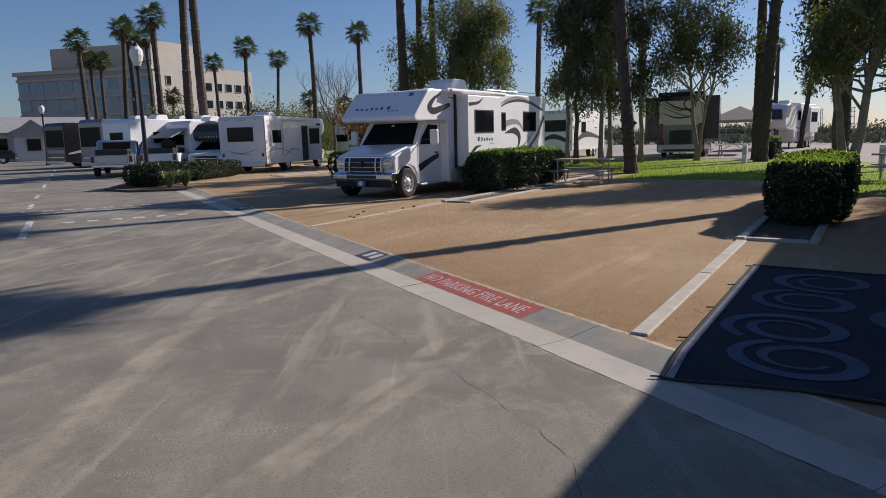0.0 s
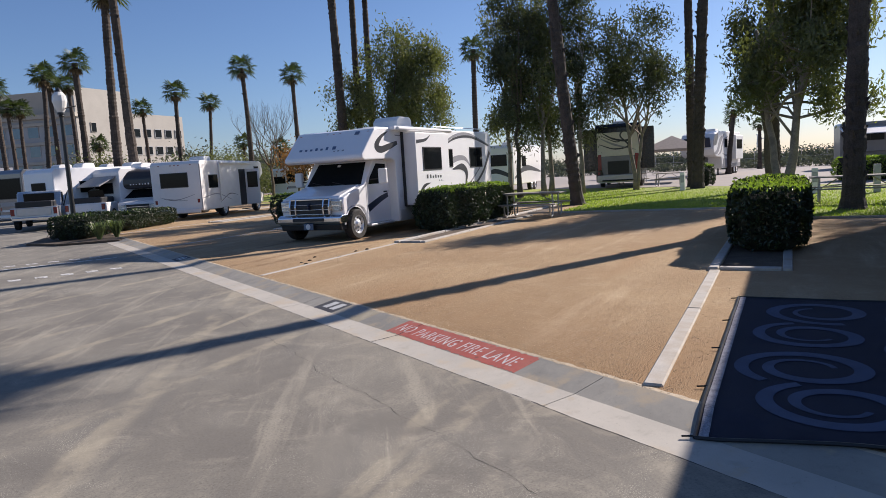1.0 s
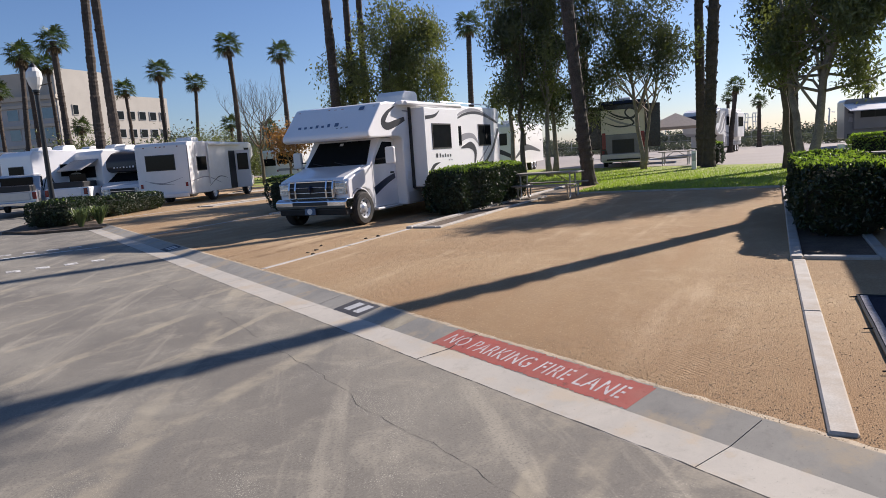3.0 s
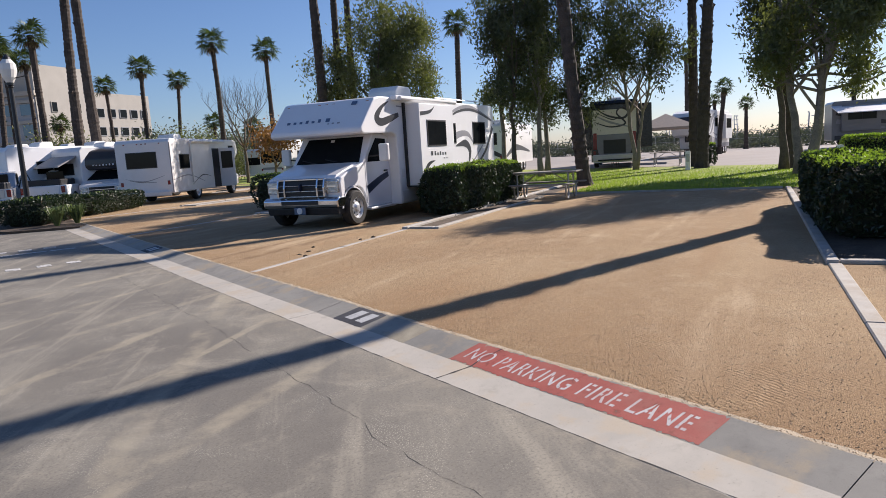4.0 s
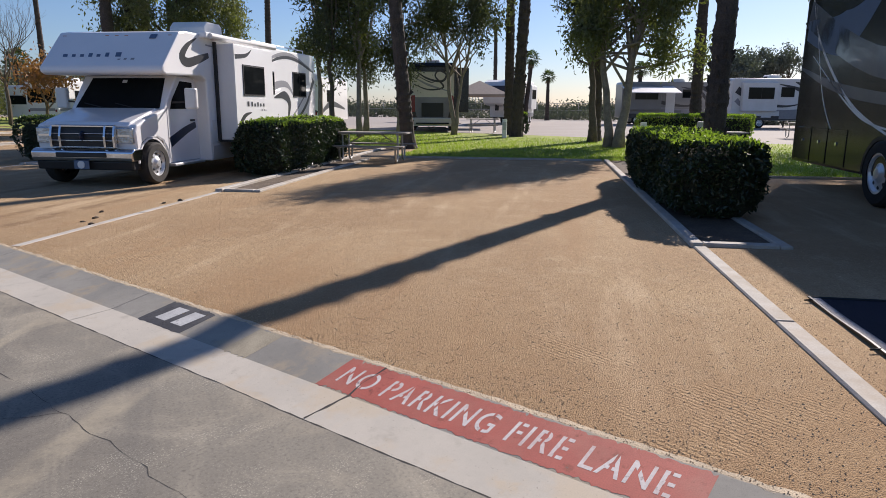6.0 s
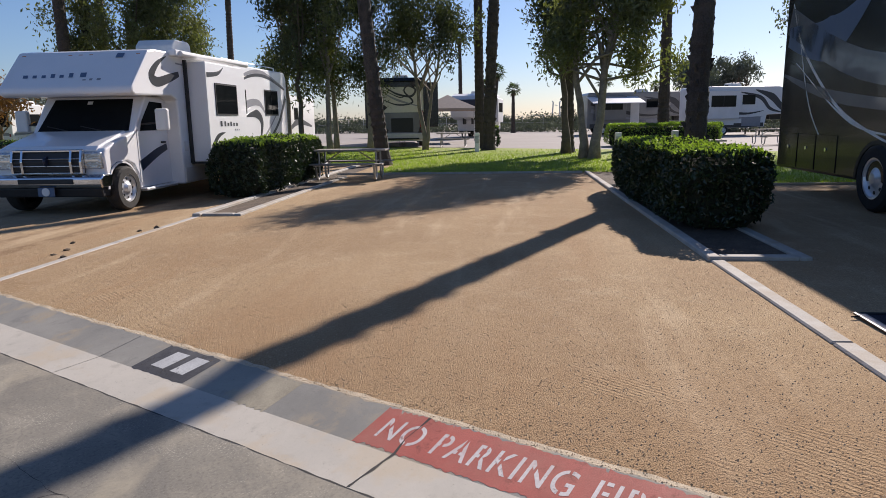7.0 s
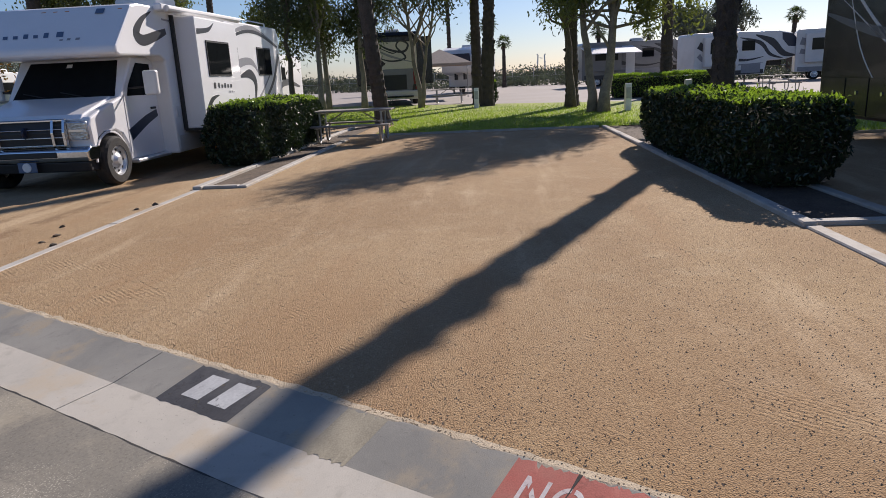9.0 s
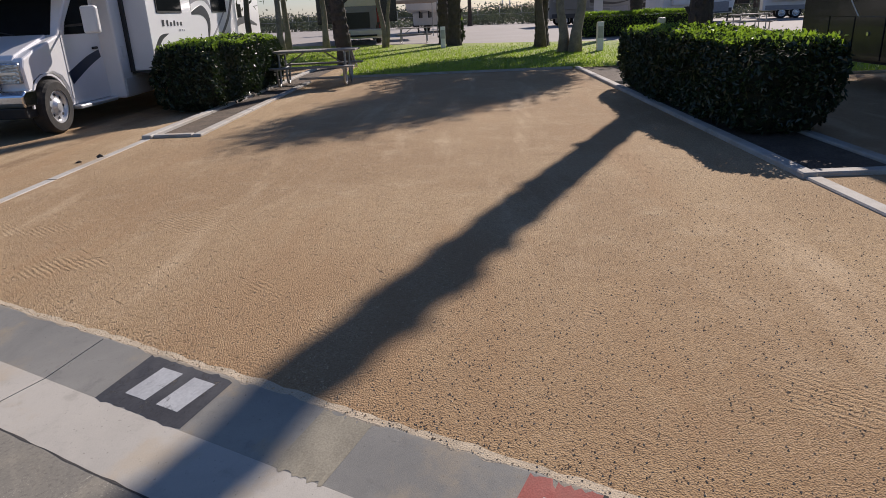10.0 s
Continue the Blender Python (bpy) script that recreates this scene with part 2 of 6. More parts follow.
def concrete_material(name, lo, hi, dust, dark):
    """Trowelled concrete in poured lengths, with drifts of tan dust and small dark specks."""
    m, n, l, b = nodes_of(name, 0.8)
    b.inputs["Specular IOR Level"].default_value = 0.3
    pos = n.new("ShaderNodeNewGeometry").outputs["Position"]
    big = noise_node(n, l, pos, 1.3, 7, 0.65, 0.4)
    mid = noise_node(n, l, pos, 7.0, 7, 0.7, 0.3)
    drift = noise_node(n, l, pos, 2.1, 6, 0.62)
    speck = noise_node(n, l, pos, 75, 3, 0.55)
    grain = noise_node(n, l, pos, 320, 2, 0.6)
    each = n.new("ShaderNodeObjectInfo").outputs["Random"]
    col = blend(n, l, remap(n, l, math_node(n, l, "ADD", big, math_node(n, l, "MULTIPLY", each, 0.12)), 0.36, 0.72), lo, hi)
    col = blend(n, l, remap(n, l, mid, 0.52, 0.72, 0, 0.45), col, dark)
    col = blend(n, l, remap(n, l, drift, 0.50, 0.63, 0, 0.75), col, dust)
    col = blend(n, l, remap(n, l, math_node(n, l, "MULTIPLY", drift, mid), 0.29, 0.36, 0, 0.6), col, dust)
    col = blend(n, l, remap(n, l, speck, 0.66, 0.74, 0, 0.5), col, (0.09, 0.08, 0.07))
    col = blend(n, l, remap(n, l, grain, 0.36, 0.5, 0.25, 0), col, dark)
    l.new(col, b.inputs["Base Color"])
    bp = n.new("ShaderNodeBump")
    bp.inputs["Strength"].default_value, bp.inputs["Distance"].default_value = 0.25, 0.003
    l.new(math_node(n, l, "ADD", grain, math_node(n, l, "MULTIPLY", mid, 1.5)), bp.inputs["Height"])
    l.new(bp.outputs[0], b.inputs["Normal"])
    return m


def asphalt_material():
    m, n, l, b = nodes_of("worn asphalt", 0.85)
    pos = n.new("ShaderNodeTexCoord").outputs["Object"]
    warp = n.new("ShaderNodeVectorMath")
    warp.operation = "MULTIPLY_ADD"
    nz = n.new("ShaderNodeTexNoise")
    nz.inputs["Scale"].default_value = 0.8
    l.new(pos, nz.inputs["Vector"])
    l.new(nz.outputs[1], warp.inputs[0])
    warp.inputs[1].default_value = (0.2, 0.2, 0)
    l.new(pos, warp.inputs[2])
    wpos = warp.outputs[0]
    big = noise_node(n, l, pos, 0.45, 6, 0.6)
    mid = noise_node(n, l, pos, 1.7, 8, 0.72, 0.8)
    fine = noise_node(n, l, pos, 60, 4, 0.75)
    grit = noise_node(n, l, pos, 130, 3, 0.7)
    lay = n.new("ShaderNodeMapping")
    lay.inputs["Rotation"].default_value, lay.inputs["Scale"].default_value = (0, 0, radians(-62)), (1, 1, 1)
    l.new(pos, lay.inputs[0])
    wide = n.new("ShaderNodeVectorMath")
    wide.operation = "MULTIPLY"
    wide.inputs[1].default_value = (0.3, 3.4, 1)
    l.new(lay.outputs[0], wide.inputs[0])
    drag = noise_node(n, l, wide.outputs[0], 1.0, 6, 0.6, 0.5)
    col = blend(n, l, remap(n, l, big, 0.35, 0.65), (0.152, 0.14, 0.118), (0.228, 0.211, 0.172))
    col = blend(n, l, remap(n, l, mid, 0.48, 0.70, 0, 0.6), col, (0.345, 0.313, 0.245))
    col = blend(n, l, remap(n, l, drag, 0.54, 0.68, 0, 0.5), col, (0.38, 0.345, 0.27))
    col = blend(n, l, remap(n, l, drag, 0.32, 0.47, 0.55, 0), col, (0.145, 0.137, 0.12))
    col = blend(n, l, remap(n, l, fine, 0.48, 0.66, 0, 0.62), col, (0.085, 0.075, 0.065))
    bare = remap(n, l, noise_node(n, l, pos, 0.9, 6, 0.7, 0.6), 0.48, 0.62, 0.12, 1.0)
    stone = math_node(n, l, "MULTIPLY", remap(n, l, noise_node(n, l, pos, 120, 2, 0.5), 0.575, 0.63), bare)
    col = blend(n, l, math_node(n, l, "MULTIPLY", stone, 0.85), col, (0.52, 0.485, 0.40))
    col = blend(n, l, remap(n, l, grit, 0.55, 0.7, 0, 0.5), col, (0.38, 0.35, 0.28))
    # dusty tyre streaks carried out of the pitches
    dust = None
    for p, q, w in (((2.8, 10.2), (-0.37, 3.7), 0.15), ((2.6, 13.4), (-1.2, 11.0), 0.12), ((2.7, 10.4), (0.4, 9.2), 0.09), ((2.6, 7.0), (-1.5, 4.4), 0.12),
                    ((2.6, 4.2), (-1.4, 1.2), 0.1), ((2.6, 17), (-2, 9.5), 0.16), ((2.7, 12), (-2, 8.8), 0.08), ((2.7, 8.6), (-1.2, 5.6), 0.07), ((1.6, 3.2), (-2.4, 0.6), 0.1), ((0.4, 8.0), (-3.4, 4.9), 0.1)):
        x = band(n, l, wpos, (p[0] + 0.1, p[1] + 0.1), (q[0] + 0.1, q[1] + 0.1), w)
        dust = x if dust is None else math_node(n, l, "MAXIMUM", dust, x)
    dust = math_node(n, l, "MULTIPLY", dust, remap(n, l, noise_node(n, l, pos, 1.6, 6, 0.7), 0.36, 0.66))
    col = blend(n, l, math_node(n, l, "MULTIPLY", dust, 0.5), col, (0.44, 0.385, 0.275))
    # the edge along the gutter gathers sand
    sx = n.new("ShaderNodeSeparateXYZ")
    l.new(pos, sx.inputs[0])
    edge = math_node(n, l, "MULTIPLY", remap(n, l, sx.outputs[0], 2.2, 2.9), remap(n, l, mid, 0.4, 0.65))
    col = blend(n, l, math_node(n, l, "MULTIPLY", edge, 0.35), col, (0.35, 0.305, 0.225))
    l.new(col, b.inputs["Base Color"])
    bp = n.new("ShaderNodeBump")
    bp.inputs["Strength"].default_value, bp.inputs["Distance"].default_value = 0.09, 0.004
    l.new(math_node(n, l, "ADD", fine, grit), bp.inputs["Height"])
    l.new(bp.outputs[0], b.inputs["Normal"])
    return m


def gravel_material():
    m, n, l, b = nodes_of("decomposed granite", 0.95)
    b.inputs["Specular IOR Level"].default_value = 0.2
    pos = n.new("ShaderNodeTexCoord").outputs["Object"]
    big = noise_node(n, l, pos, 0.35, 6, 0.6, 0.6)
    mid = noise_node(n, l, pos, 2.5, 6, 0.65)
    fine = noise_node(n, l, pos, 60, 3, 0.75)
    grain = noise_node(n, l, pos, 150, 3, 0.75)
    col = blend(n, l, remap(n, l, big, 0.35, 0.65), (0.39, 0.265, 0.142), (0.49, 0.352, 0.198))
    col = blend(n, l, remap(n, l, mid, 0.5, 0.72, 0, 0.5), col, (0.60, 0.47, 0.30))
    col = blend(n, l, remap(n, l, fine, 0.38, 0.52, 0.34, 0), col, (0.29, 0.19, 0.10))
    col = blend(n, l, remap(n, l, grain, 0.54, 0.68, 0, 0.42), col, (0.66, 0.5, 0.33))
    col = blend(n, l, remap(n, l, grain, 0.34, 0.48, 0.6, 0), col, (0.15, 0.10, 0.055))
    # single grains: gaps darkened for the shadow in them, some stones pale and some rust brown
    vo = n.new("ShaderNodeTexVoronoi")
    vo.inputs["Scale"].default_value = 130
    l.new(pos, vo.inputs["Vector"])
    cell = vo.outputs["Distance"]
    tint = n.new("ShaderNodeSeparateColor")
    l.new(vo.outputs["Color"], tint.inputs[0])
    col = blend(n, l, remap(n, l, cell, 0.5, 0.8, 0, 0.36), col, (0.12, 0.075, 0.042))
    col = blend(n, l, remap(n, l, tint.outputs[0], 0.7, 0.95, 0, 0.4), col, (0.62, 0.47, 0.32))
    col = blend(n, l, remap(n, l, tint.outputs[1], 0.88, 0.97, 0, 0.5), col, (0.17, 0.10, 0.06))
    # long wheel-worn streaks along the pitches, and ruts on the next one
    lay = n.new("ShaderNodeMapping")
    lay.inputs["Rotation"].default_value = (0, 0, -math.atan2(0.48, 0.877))
    l.new(pos, lay.inputs[0])
    wide = n.new("ShaderNodeVectorMath")
    wide.operation = "MULTIPLY"
    wide.inputs[1].default_value = (0.22, 1.5, 1)
    l.new(lay.outputs[0], wide.inputs[0])
    streak = noise_node(n, l, wide.outputs[0], 1.0, 6, 0.62, 0.3)
    col = blend(n, l, remap(n, l, streak, 0.30, 0.5, 0.55, 0), col, (0.38, 0.24, 0.125))
    col = blend(n, l, remap(n, l, streak, 0.53, 0.7, 0, 0.5), col, (0.63, 0.49, 0.32))
    mg = noise_node(n, l, pos, 34, 4, 0.8)
    col = blend(n, l, remap(n, l, mg, 0.36, 0.5, 0.4, 0), col, (0.25, 0.155, 0.085))
    ruts = None
    for v, w in ((9.15, 0.16), (9.75, 0.12), (11.6, 0.16)):
        p, q = (6 * 0.877 - v * 0.48, 6 * 0.48 + v * 0.877), (12 * 0.877 - v * 0.48, 12 * 0.48 + v * 0.877)
        x = band(n, l, pos, p, q, w)
        ruts = x if ruts is None else math_node(n, l, "MAXIMUM", ruts, x)
    ruts = math_node(n, l, "MULTIPLY", ruts, remap(n, l, mid, 0.38, 0.58))
    col = blend(n, l, math_node(n, l, "MULTIPLY", ruts, 0.6), col, (0.20, 0.125, 0.07))
    # coarser brown grit raked up beside the lane, thinning out along the pitch
    sx = n.new("ShaderNodeSeparateXYZ")
    l.new(pos, sx.inputs[0])
    grit = math_node(n, l, "MULTIPLY", remap(n, l, sx.outputs[0], 3.6, 6.6, 0.6, 0), remap(n, l, sx.outputs[1], 6.0, 9.5, 1, 0.35))
    grit = math_node(n, l, "MULTIPLY", grit, remap(n, l, mid, 0.3, 0.6, 0.55, 1))
    col = blend(n, l, grit, col, (0.27, 0.165, 0.085))
    l.new(col, b.inputs["Base Color"])
    # compactor ridges in patches beside the curb
    near = math_node(n, l, "MULTIPLY", remap(n, l, sx.outputs[0], 4.6, 6.2, 1, 0), remap(n, l, noise_node(n, l, pos, 1.3, 3, 0.6), 0.54, 0.66))
    wv = n.new("ShaderNodeTexWave")
    wv.bands_direction = "X"
    wv.inputs["Scale"].default_value, wv.inputs["Distortion"].default_value, wv.inputs["Detail Scale"].default_value = 9.0, 3.2, 2.5
    tilt = n.new("ShaderNodeMapping")
    tilt.inputs["Rotation"].default_value = (0, 0, radians(12))
    l.new(pos, tilt.inputs[0])
    l.new(tilt.outputs[0], wv.inputs["Vector"])
    ridge = math_node(n, l, "MULTIPLY", math_node(n, l, "MULTIPLY", wv.outputs[1], near), 0.5)
    hgt = math_node(n, l, "ADD", math_node(n, l, "ADD", math_node(n, l, "MULTIPLY", fine, 0.4), math_node(n, l, "MULTIPLY", cell, -0.8)), ridge)
    bp = n.new("ShaderNodeBump")
    bp.inputs["Strength"].default_value, bp.inputs["Distance"].default_value = 0.6, 0.009
    l.new(hgt, bp.inputs["Height"])
    l.new(bp.outputs[0], b.inputs["Normal"])
    return m


def lawn_material():
    m, n, l, b = nodes_of("mown lawn", 0.9)
    pos = n.new("ShaderNodeTexCoord").outputs["Object"]
    col = blend(n, l, remap(n, l, noise_node(n, l, pos, 0.5, 5, 0.6), 0.35, 0.65), (0.20, 0.265, 0.034), (0.30, 0.345, 0.052))
    col = blend(n, l, remap(n, l, noise_node(n, l, pos, 14, 5, 0.7), 0.45, 0.7, 0, 0.6), col, (0.33, 0.34, 0.07))
    l.new(col, b.inputs["Base Color"])
    bp = n.new("ShaderNodeBump")
    bp.inputs["Strength"].default_value, bp.inputs["Distance"].default_value = 0.8, 0.03
    l.new(noise_node(n, l, pos, 40, 4, 0.7), bp.inputs["Height"])
    l.new(bp.outputs[0], b.inputs["Normal"])
    return m


concrete = concrete_material("grey curb concrete", (0.28, 0.267, 0.232), (0.38, 0.357, 0.304), (0.43, 0.355, 0.25), (0.18, 0.175, 0.16))
concrete_lt = concrete_material("pale gutter concrete", (0.42, 0.395, 0.345), (0.51, 0.475, 0.41), (0.49, 0.42, 0.32), (0.30, 0.275, 0.23))
asphalt, gravel, lawn_mat = asphalt_material(), gravel_material(), lawn_material()
grass_blade = mat("grass blades", (0.225, 0.30, 0.04), 0.6, var=0.4, scale=2, fine=30, bump=0.0, trans=0.4)
pebble_mat = mat("granite grit", (0.50, 0.37, 0.23), 0.95, var=0.5, scale=25, fine=60, bump=0.0)
rug_dark = mat("navy outdoor rug", (0.010, 0.014, 0.034), 0.9, var=0.25, scale=6, fine=300, bump=0.5, dirt=(0.03, 0.03, 0.045, 0.5))
rug_hem = mat("pale woven rug hem", (0.30, 0.30, 0.33), 0.9, var=0.45, scale=14, fine=90, bump=0.4)
rug_light = mat("slate blue rug weave", (0.075, 0.10, 0.17), 0.9, var=0.2, scale=6, fine=300, bump=0.5)

# ---- building helpers ----
ANG = math.atan2(0.48, 0.877)
UX, UY = math.cos(ANG), math.sin(ANG)
G = 0.07                             # level of the gravel pitches


def W(u, v, z=0.0):
    """A place given along (u) and across (v) the slanted pitches."""
    return Vector((u * UX - v * UY, u * UY + v * UX, z))


def at_uv(u, v, z=G, turn=0.0):
    return Matrix.Translation(W(u, v, z)) @ Matrix.Rotation(ANG + radians(turn), 4, "Z")


def ground_z(x):
    return 0.0 if x < 2.81 else 0.012 * (x - 2.81) / 0.31 if x < 3.12 else 0.012 + 0.058 * (x - 3.12) / 0.31 if x < 3.43 else G


def thing(name, m, label, category, group="", kind=""):
    ob = new(name)
    ob.empty_display_size = 0.1
    ob.matrix_world = m
    return tagged(ob, label, category, group, kind)


def part(name, bm, material, parent=None, label="", smooth=False):
    me = bpy.data.meshes.new(name)
    bm.normal_update()
    bm.to_mesh(me)
    bm.free()
    me.materials.append(material)
    if smooth:
        me.polygons.foreach_set("use_smooth", [True] * len(me.polygons))
    ob = new(name, me)
    ob.parent = parent
    if label:
        ob["label"] = label
    return ob


def mesh_part(name, verts, faces, material, parent=None, label="", smooth=False):
    me = bpy.data.meshes.new(name)
    me.from_pydata(verts, [], faces)
    me.materials.append(material)
    if smooth:
        me.polygons.foreach_set("use_smooth", [True] * len(me.polygons))
    ob = new(name, me)
    ob.parent = parent
    if label:
        ob["label"] = label
    return ob


def box(bm, x0, x1, y0, y1, z0, z1, bevel=0.0, seg=1):
    v = [bm.verts.new(p) for p in ((x0, y0, z0), (x1, y0, z0), (x1, y1, z0), (x0, y1, z0), (x0, y0, z1), (x1, y0, z1), (x1, y1, z1), (x0, y1, z1))]
    f = [bm.faces.new([v[i] for i in q]) for q in ((0, 3, 2, 1), (4, 5, 6, 7), (0, 1, 5, 4), (1, 2, 6, 5), (2, 3, 7, 6), (3, 0, 4, 7))]
    if bevel:
        bmesh.ops.bevel(bm, geom=list({e for q in f for e in q.edges}), offset=bevel, segments=seg, affect="EDGES", profile=0.5)
    return bm


def boxm(*a, **k):
    return box(bmesh.new(), *a, **k)


def prism(bm, pts, y0, y1, bevel=0.0, seg=2, axis="y"):
    """A side outline of (x, z) points, pushed from y0 to y1 (or (y, z) pushed along x)."""
    q = (lambda a, b, c: (a, c, b)) if axis == "y" else (lambda a, b, c: (c, a, b))
    A = [bm.verts.new(q(a, b, y0)) for a, b in pts]
    B = [bm.verts.new(q(a, b, y1)) for a, b in pts]
    fs = [bm.faces.new(A), bm.faces.new(B[::-1])]
    for i in range(len(pts)):
        j = (i + 1) % len(pts)
        fs.append(bm.faces.new((A[j], A[i], B[i], B[j])))
    bmesh.ops.recalc_face_normals(bm, faces=fs)
    if bevel:
        bmesh.ops.bevel(bm, geom=list({e for f in fs for e in f.edges}), offset=bevel, segments=seg, affect="EDGES", profile=0.5)
    return bm


def prismm(pts, y0, y1, bevel=0.0, seg=2, axis="y"):
    return prism(bmesh.new(), pts, y0, y1, bevel, seg, axis)


def tube(bm, pts, radii, sides=8, cap=True):
    """A round bar through points, with a radius at each."""
    rings = []
    pts = [Vector(p) for p in pts]
    if isinstance(radii, (int, float)):
        radii = [radii] * len(pts)
    ref = None
    for i, p in enumerate(pts):
        d = (pts[min(i + 1, len(pts) - 1)] - pts[max(i - 1, 0)]).normalized()
        if ref is None:
            ref = d.orthogonal().normalized()
        ref = (ref - d * ref.dot(d)).normalized()
        o = d.cross(ref)
        rings.append([bm.verts.new(p + (ref * math.cos(2 * math.pi * k / sides) + o * math.sin(2 * math.pi * k / sides)) * radii[i]) for k in range(sides)])
    for a, b in zip(rings, rings[1:]):
        for k in range(sides):
            bm.faces.new((a[k], a[(k + 1) % sides], b[(k + 1) % sides], b[k]))
    if cap:
        bm.faces.new(rings[0][::-1])
        bm.faces.new(rings[-1])
    return bm


def lathe(bm, prof, c, axis="y", sides=24, cap=True):
    """A turned body: (radius, offset along the axis) pairs about c."""
    rings = []
    for r, h in prof:
        ring = []
        for k in range(sides):
            a = 2 * math.pi * k / sides
            p = (r * math.cos(a), h, r * math.sin(a)) if axis == "y" else (r * math.cos(a), r * math.sin(a), h)
            ring.append(bm.verts.new(Vector(c) + Vector(p)))
        rings.append(ring)
    fs = []
    for a, b in zip(rings, rings[1:]):
        for k in range(sides):
            fs.append(bm.faces.new((a[k], a[(k + 1) % sides], b[(k + 1) % sides], b[k])))
    if cap:
        fs += [bm.faces.new(rings[0][::-1]), bm.faces.new(rings[-1])]
    bmesh.ops.recalc_face_normals(bm, faces=fs)
    return bm


def wheel(parent, x, y, r, w, side, hub=None):
    """A road wheel whose outer side faces y = side (+1 or -1); the tyre stands on z = 0."""
    z = r
    ty = part("wheel", lathe(bmesh.new(), [(r * 0.62, -w / 2), (r * 0.9, -w / 2), (r * 0.985, -w * 0.36), (r, -w * 0.2), (r, w * 0.2), (r * 0.985, w * 0.36), (r * 0.9, w / 2), (r * 0.62, w / 2)], (x, y, z), "y", 28, False), rubber, parent, "black rubber tyre on a steel rim")
    s = side
    part("rim", lathe(bmesh.new(), [(r * 0.62, s * w * 0.2), (r * 0.62, s * w * 0.46), (r * 0.56, s * w * 0.44), (r * 0.5, s * w * 0.28), (r * 0.3, s * w * 0.34), (r * 0.16, s * w * 0.52), (r * 0.05, s * w * 0.54)], (x, y, z), "y", 28), hub or alloy, ty, "polished steel rim")
    for k in range(8):
        a = 2 * math.pi * k / 8
        cx, cz = x + math.cos(a) * r * 0.42, z + math.sin(a) * r * 0.42
        part("hand_hole", lathe(bmesh.new(), [(r * 0.06, s * w * 0.28), (r * 0.06, s * w * 0.325)], (cx, y, cz), "y", 8), black_trim, ty)
    return ty


def outward(vs, fs, fn, s, t):
    """Turns the faces so that the first one looks out of the surface."""
    out = Vector(fn(s, t, 1.0)) - Vector(fn(s, t, 0.0))
    a, b, c = (Vector(vs[i]) for i in fs[0][:3])
    return [tuple(f[::-1]) for f in fs] if (b - a).cross(c - a).dot(out) < 0 else fs


def ribbon(fn, ctrl, widths, name, material, parent, out=0.004, n=18, label=""):
    """A swooping vinyl stripe: ctrl are (s, t) on a surface that fn maps to space, widths across it."""
    P = [Vector((a, b)) for a, b in ctrl]
    k = len(P)
    line, wid = [], []
    for i in range(n + 1):
        f = i / n * (k - 1)
        j = min(int(f), k - 2)
        h = f - j
        p0, p1, p2, p3 = P[max(j - 1, 0)], P[j], P[j + 1], P[min(j + 2, k - 1)]
        line.append(0.5 * (2 * p1 + (p2 - p0) * h + (2 * p0 - 5 * p1 + 4 * p2 - p3) * h * h + (3 * p1 - p0 - 3 * p2 + p3) * h ** 3))
        wid.append(widths[j] * (1 - h) + widths[j + 1] * h)
    vs, fs = [], []
    for i in range(n + 1):
        d = (line[min(i + 1, n)] - line[max(i - 1, 0)]).normalized()
        o = Vector((-d.y, d.x)) * wid[i] / 2
        for q in (line[i] + o, line[i] - o):
            vs += [fn(q.x, q.y, out), fn(q.x, q.y, 0.0)]
    for i in range(n):
        a, b = 4 * i, 4 * i + 4
        fs += [(a, a + 2, b + 2, b), (a + 1, a, b, b + 1), (a + 2, a + 3, b + 3, b + 2)]
    return mesh_part(name, vs, outward(vs, fs, fn, *ctrl[0]), material, parent, label)


def window_on(parent, fn, s0, s1, t0, t1, name="window", frame_w=0.035, glass=None, slider=False, skew=0.0):
    """A framed pane on a surface; fn(s, t, out) maps to space."""
    def rect(a, b, c, d, o0, o1):
        pts = [(a + skew * 0, c), (b, c), (b - skew, d), (a, d)]
        vs = [fn(s, t, o0) for s, t in pts] + [fn(s, t, o1) for s, t in pts]
        return vs, outward(vs, [(4, 5, 6, 7), (0, 1, 5, 4), (1, 2, 6, 5), (2, 3, 7, 6), (3, 0, 4, 7)], fn, a, c)
    vs, fs = rect(s0, s1, t0, t1, 0.0, 0.016)
    w = mesh_part(name, vs, fs, black_trim, parent, "dark tinted window in a black frame")
    f = frame_w
    if slider:
        mid = (s0 + s1) / 2
        for a, b in ((s0 + f, mid - f / 2), (mid + f / 2, s1 - f)):
            vs, fs = rect(a, b, t0 + f, t1 - f, 0.0165, 0.021)
            mesh_part("pane", vs, fs, glass or glass_dark, w)
    else:
        vs, fs = rect(s0 + f, s1 - f, t0 + f, t1 - f, 0.0165, 0.021)
        mesh_part("pane", vs, fs, glass or glass_dark, w)
    return w


def text_bars(parent, fn, s, t, ws, h, material, out=0.005, slant=0.0):
    """Lettering that becomes plain bars."""
    x = s
    for k, w in enumerate(ws):
        g = h * (1.0, 0.95, 0.62, 0.85, 0.62, 0.62, 0.66)[k % 7]
        e = w * 0.72
        vs = [fn(x, t, out), fn(x + e, t, out), fn(x + e + slant, t + g, out), fn(x + slant, t + g, out)]
        mesh_part("lettering", vs, outward(vs, [(0, 1, 2, 3)], fn, x, t), material, parent)
        x += w * 1.55


def side_fn(y, sign):
    return lambda s, t, o: (s, y + sign * o, t)


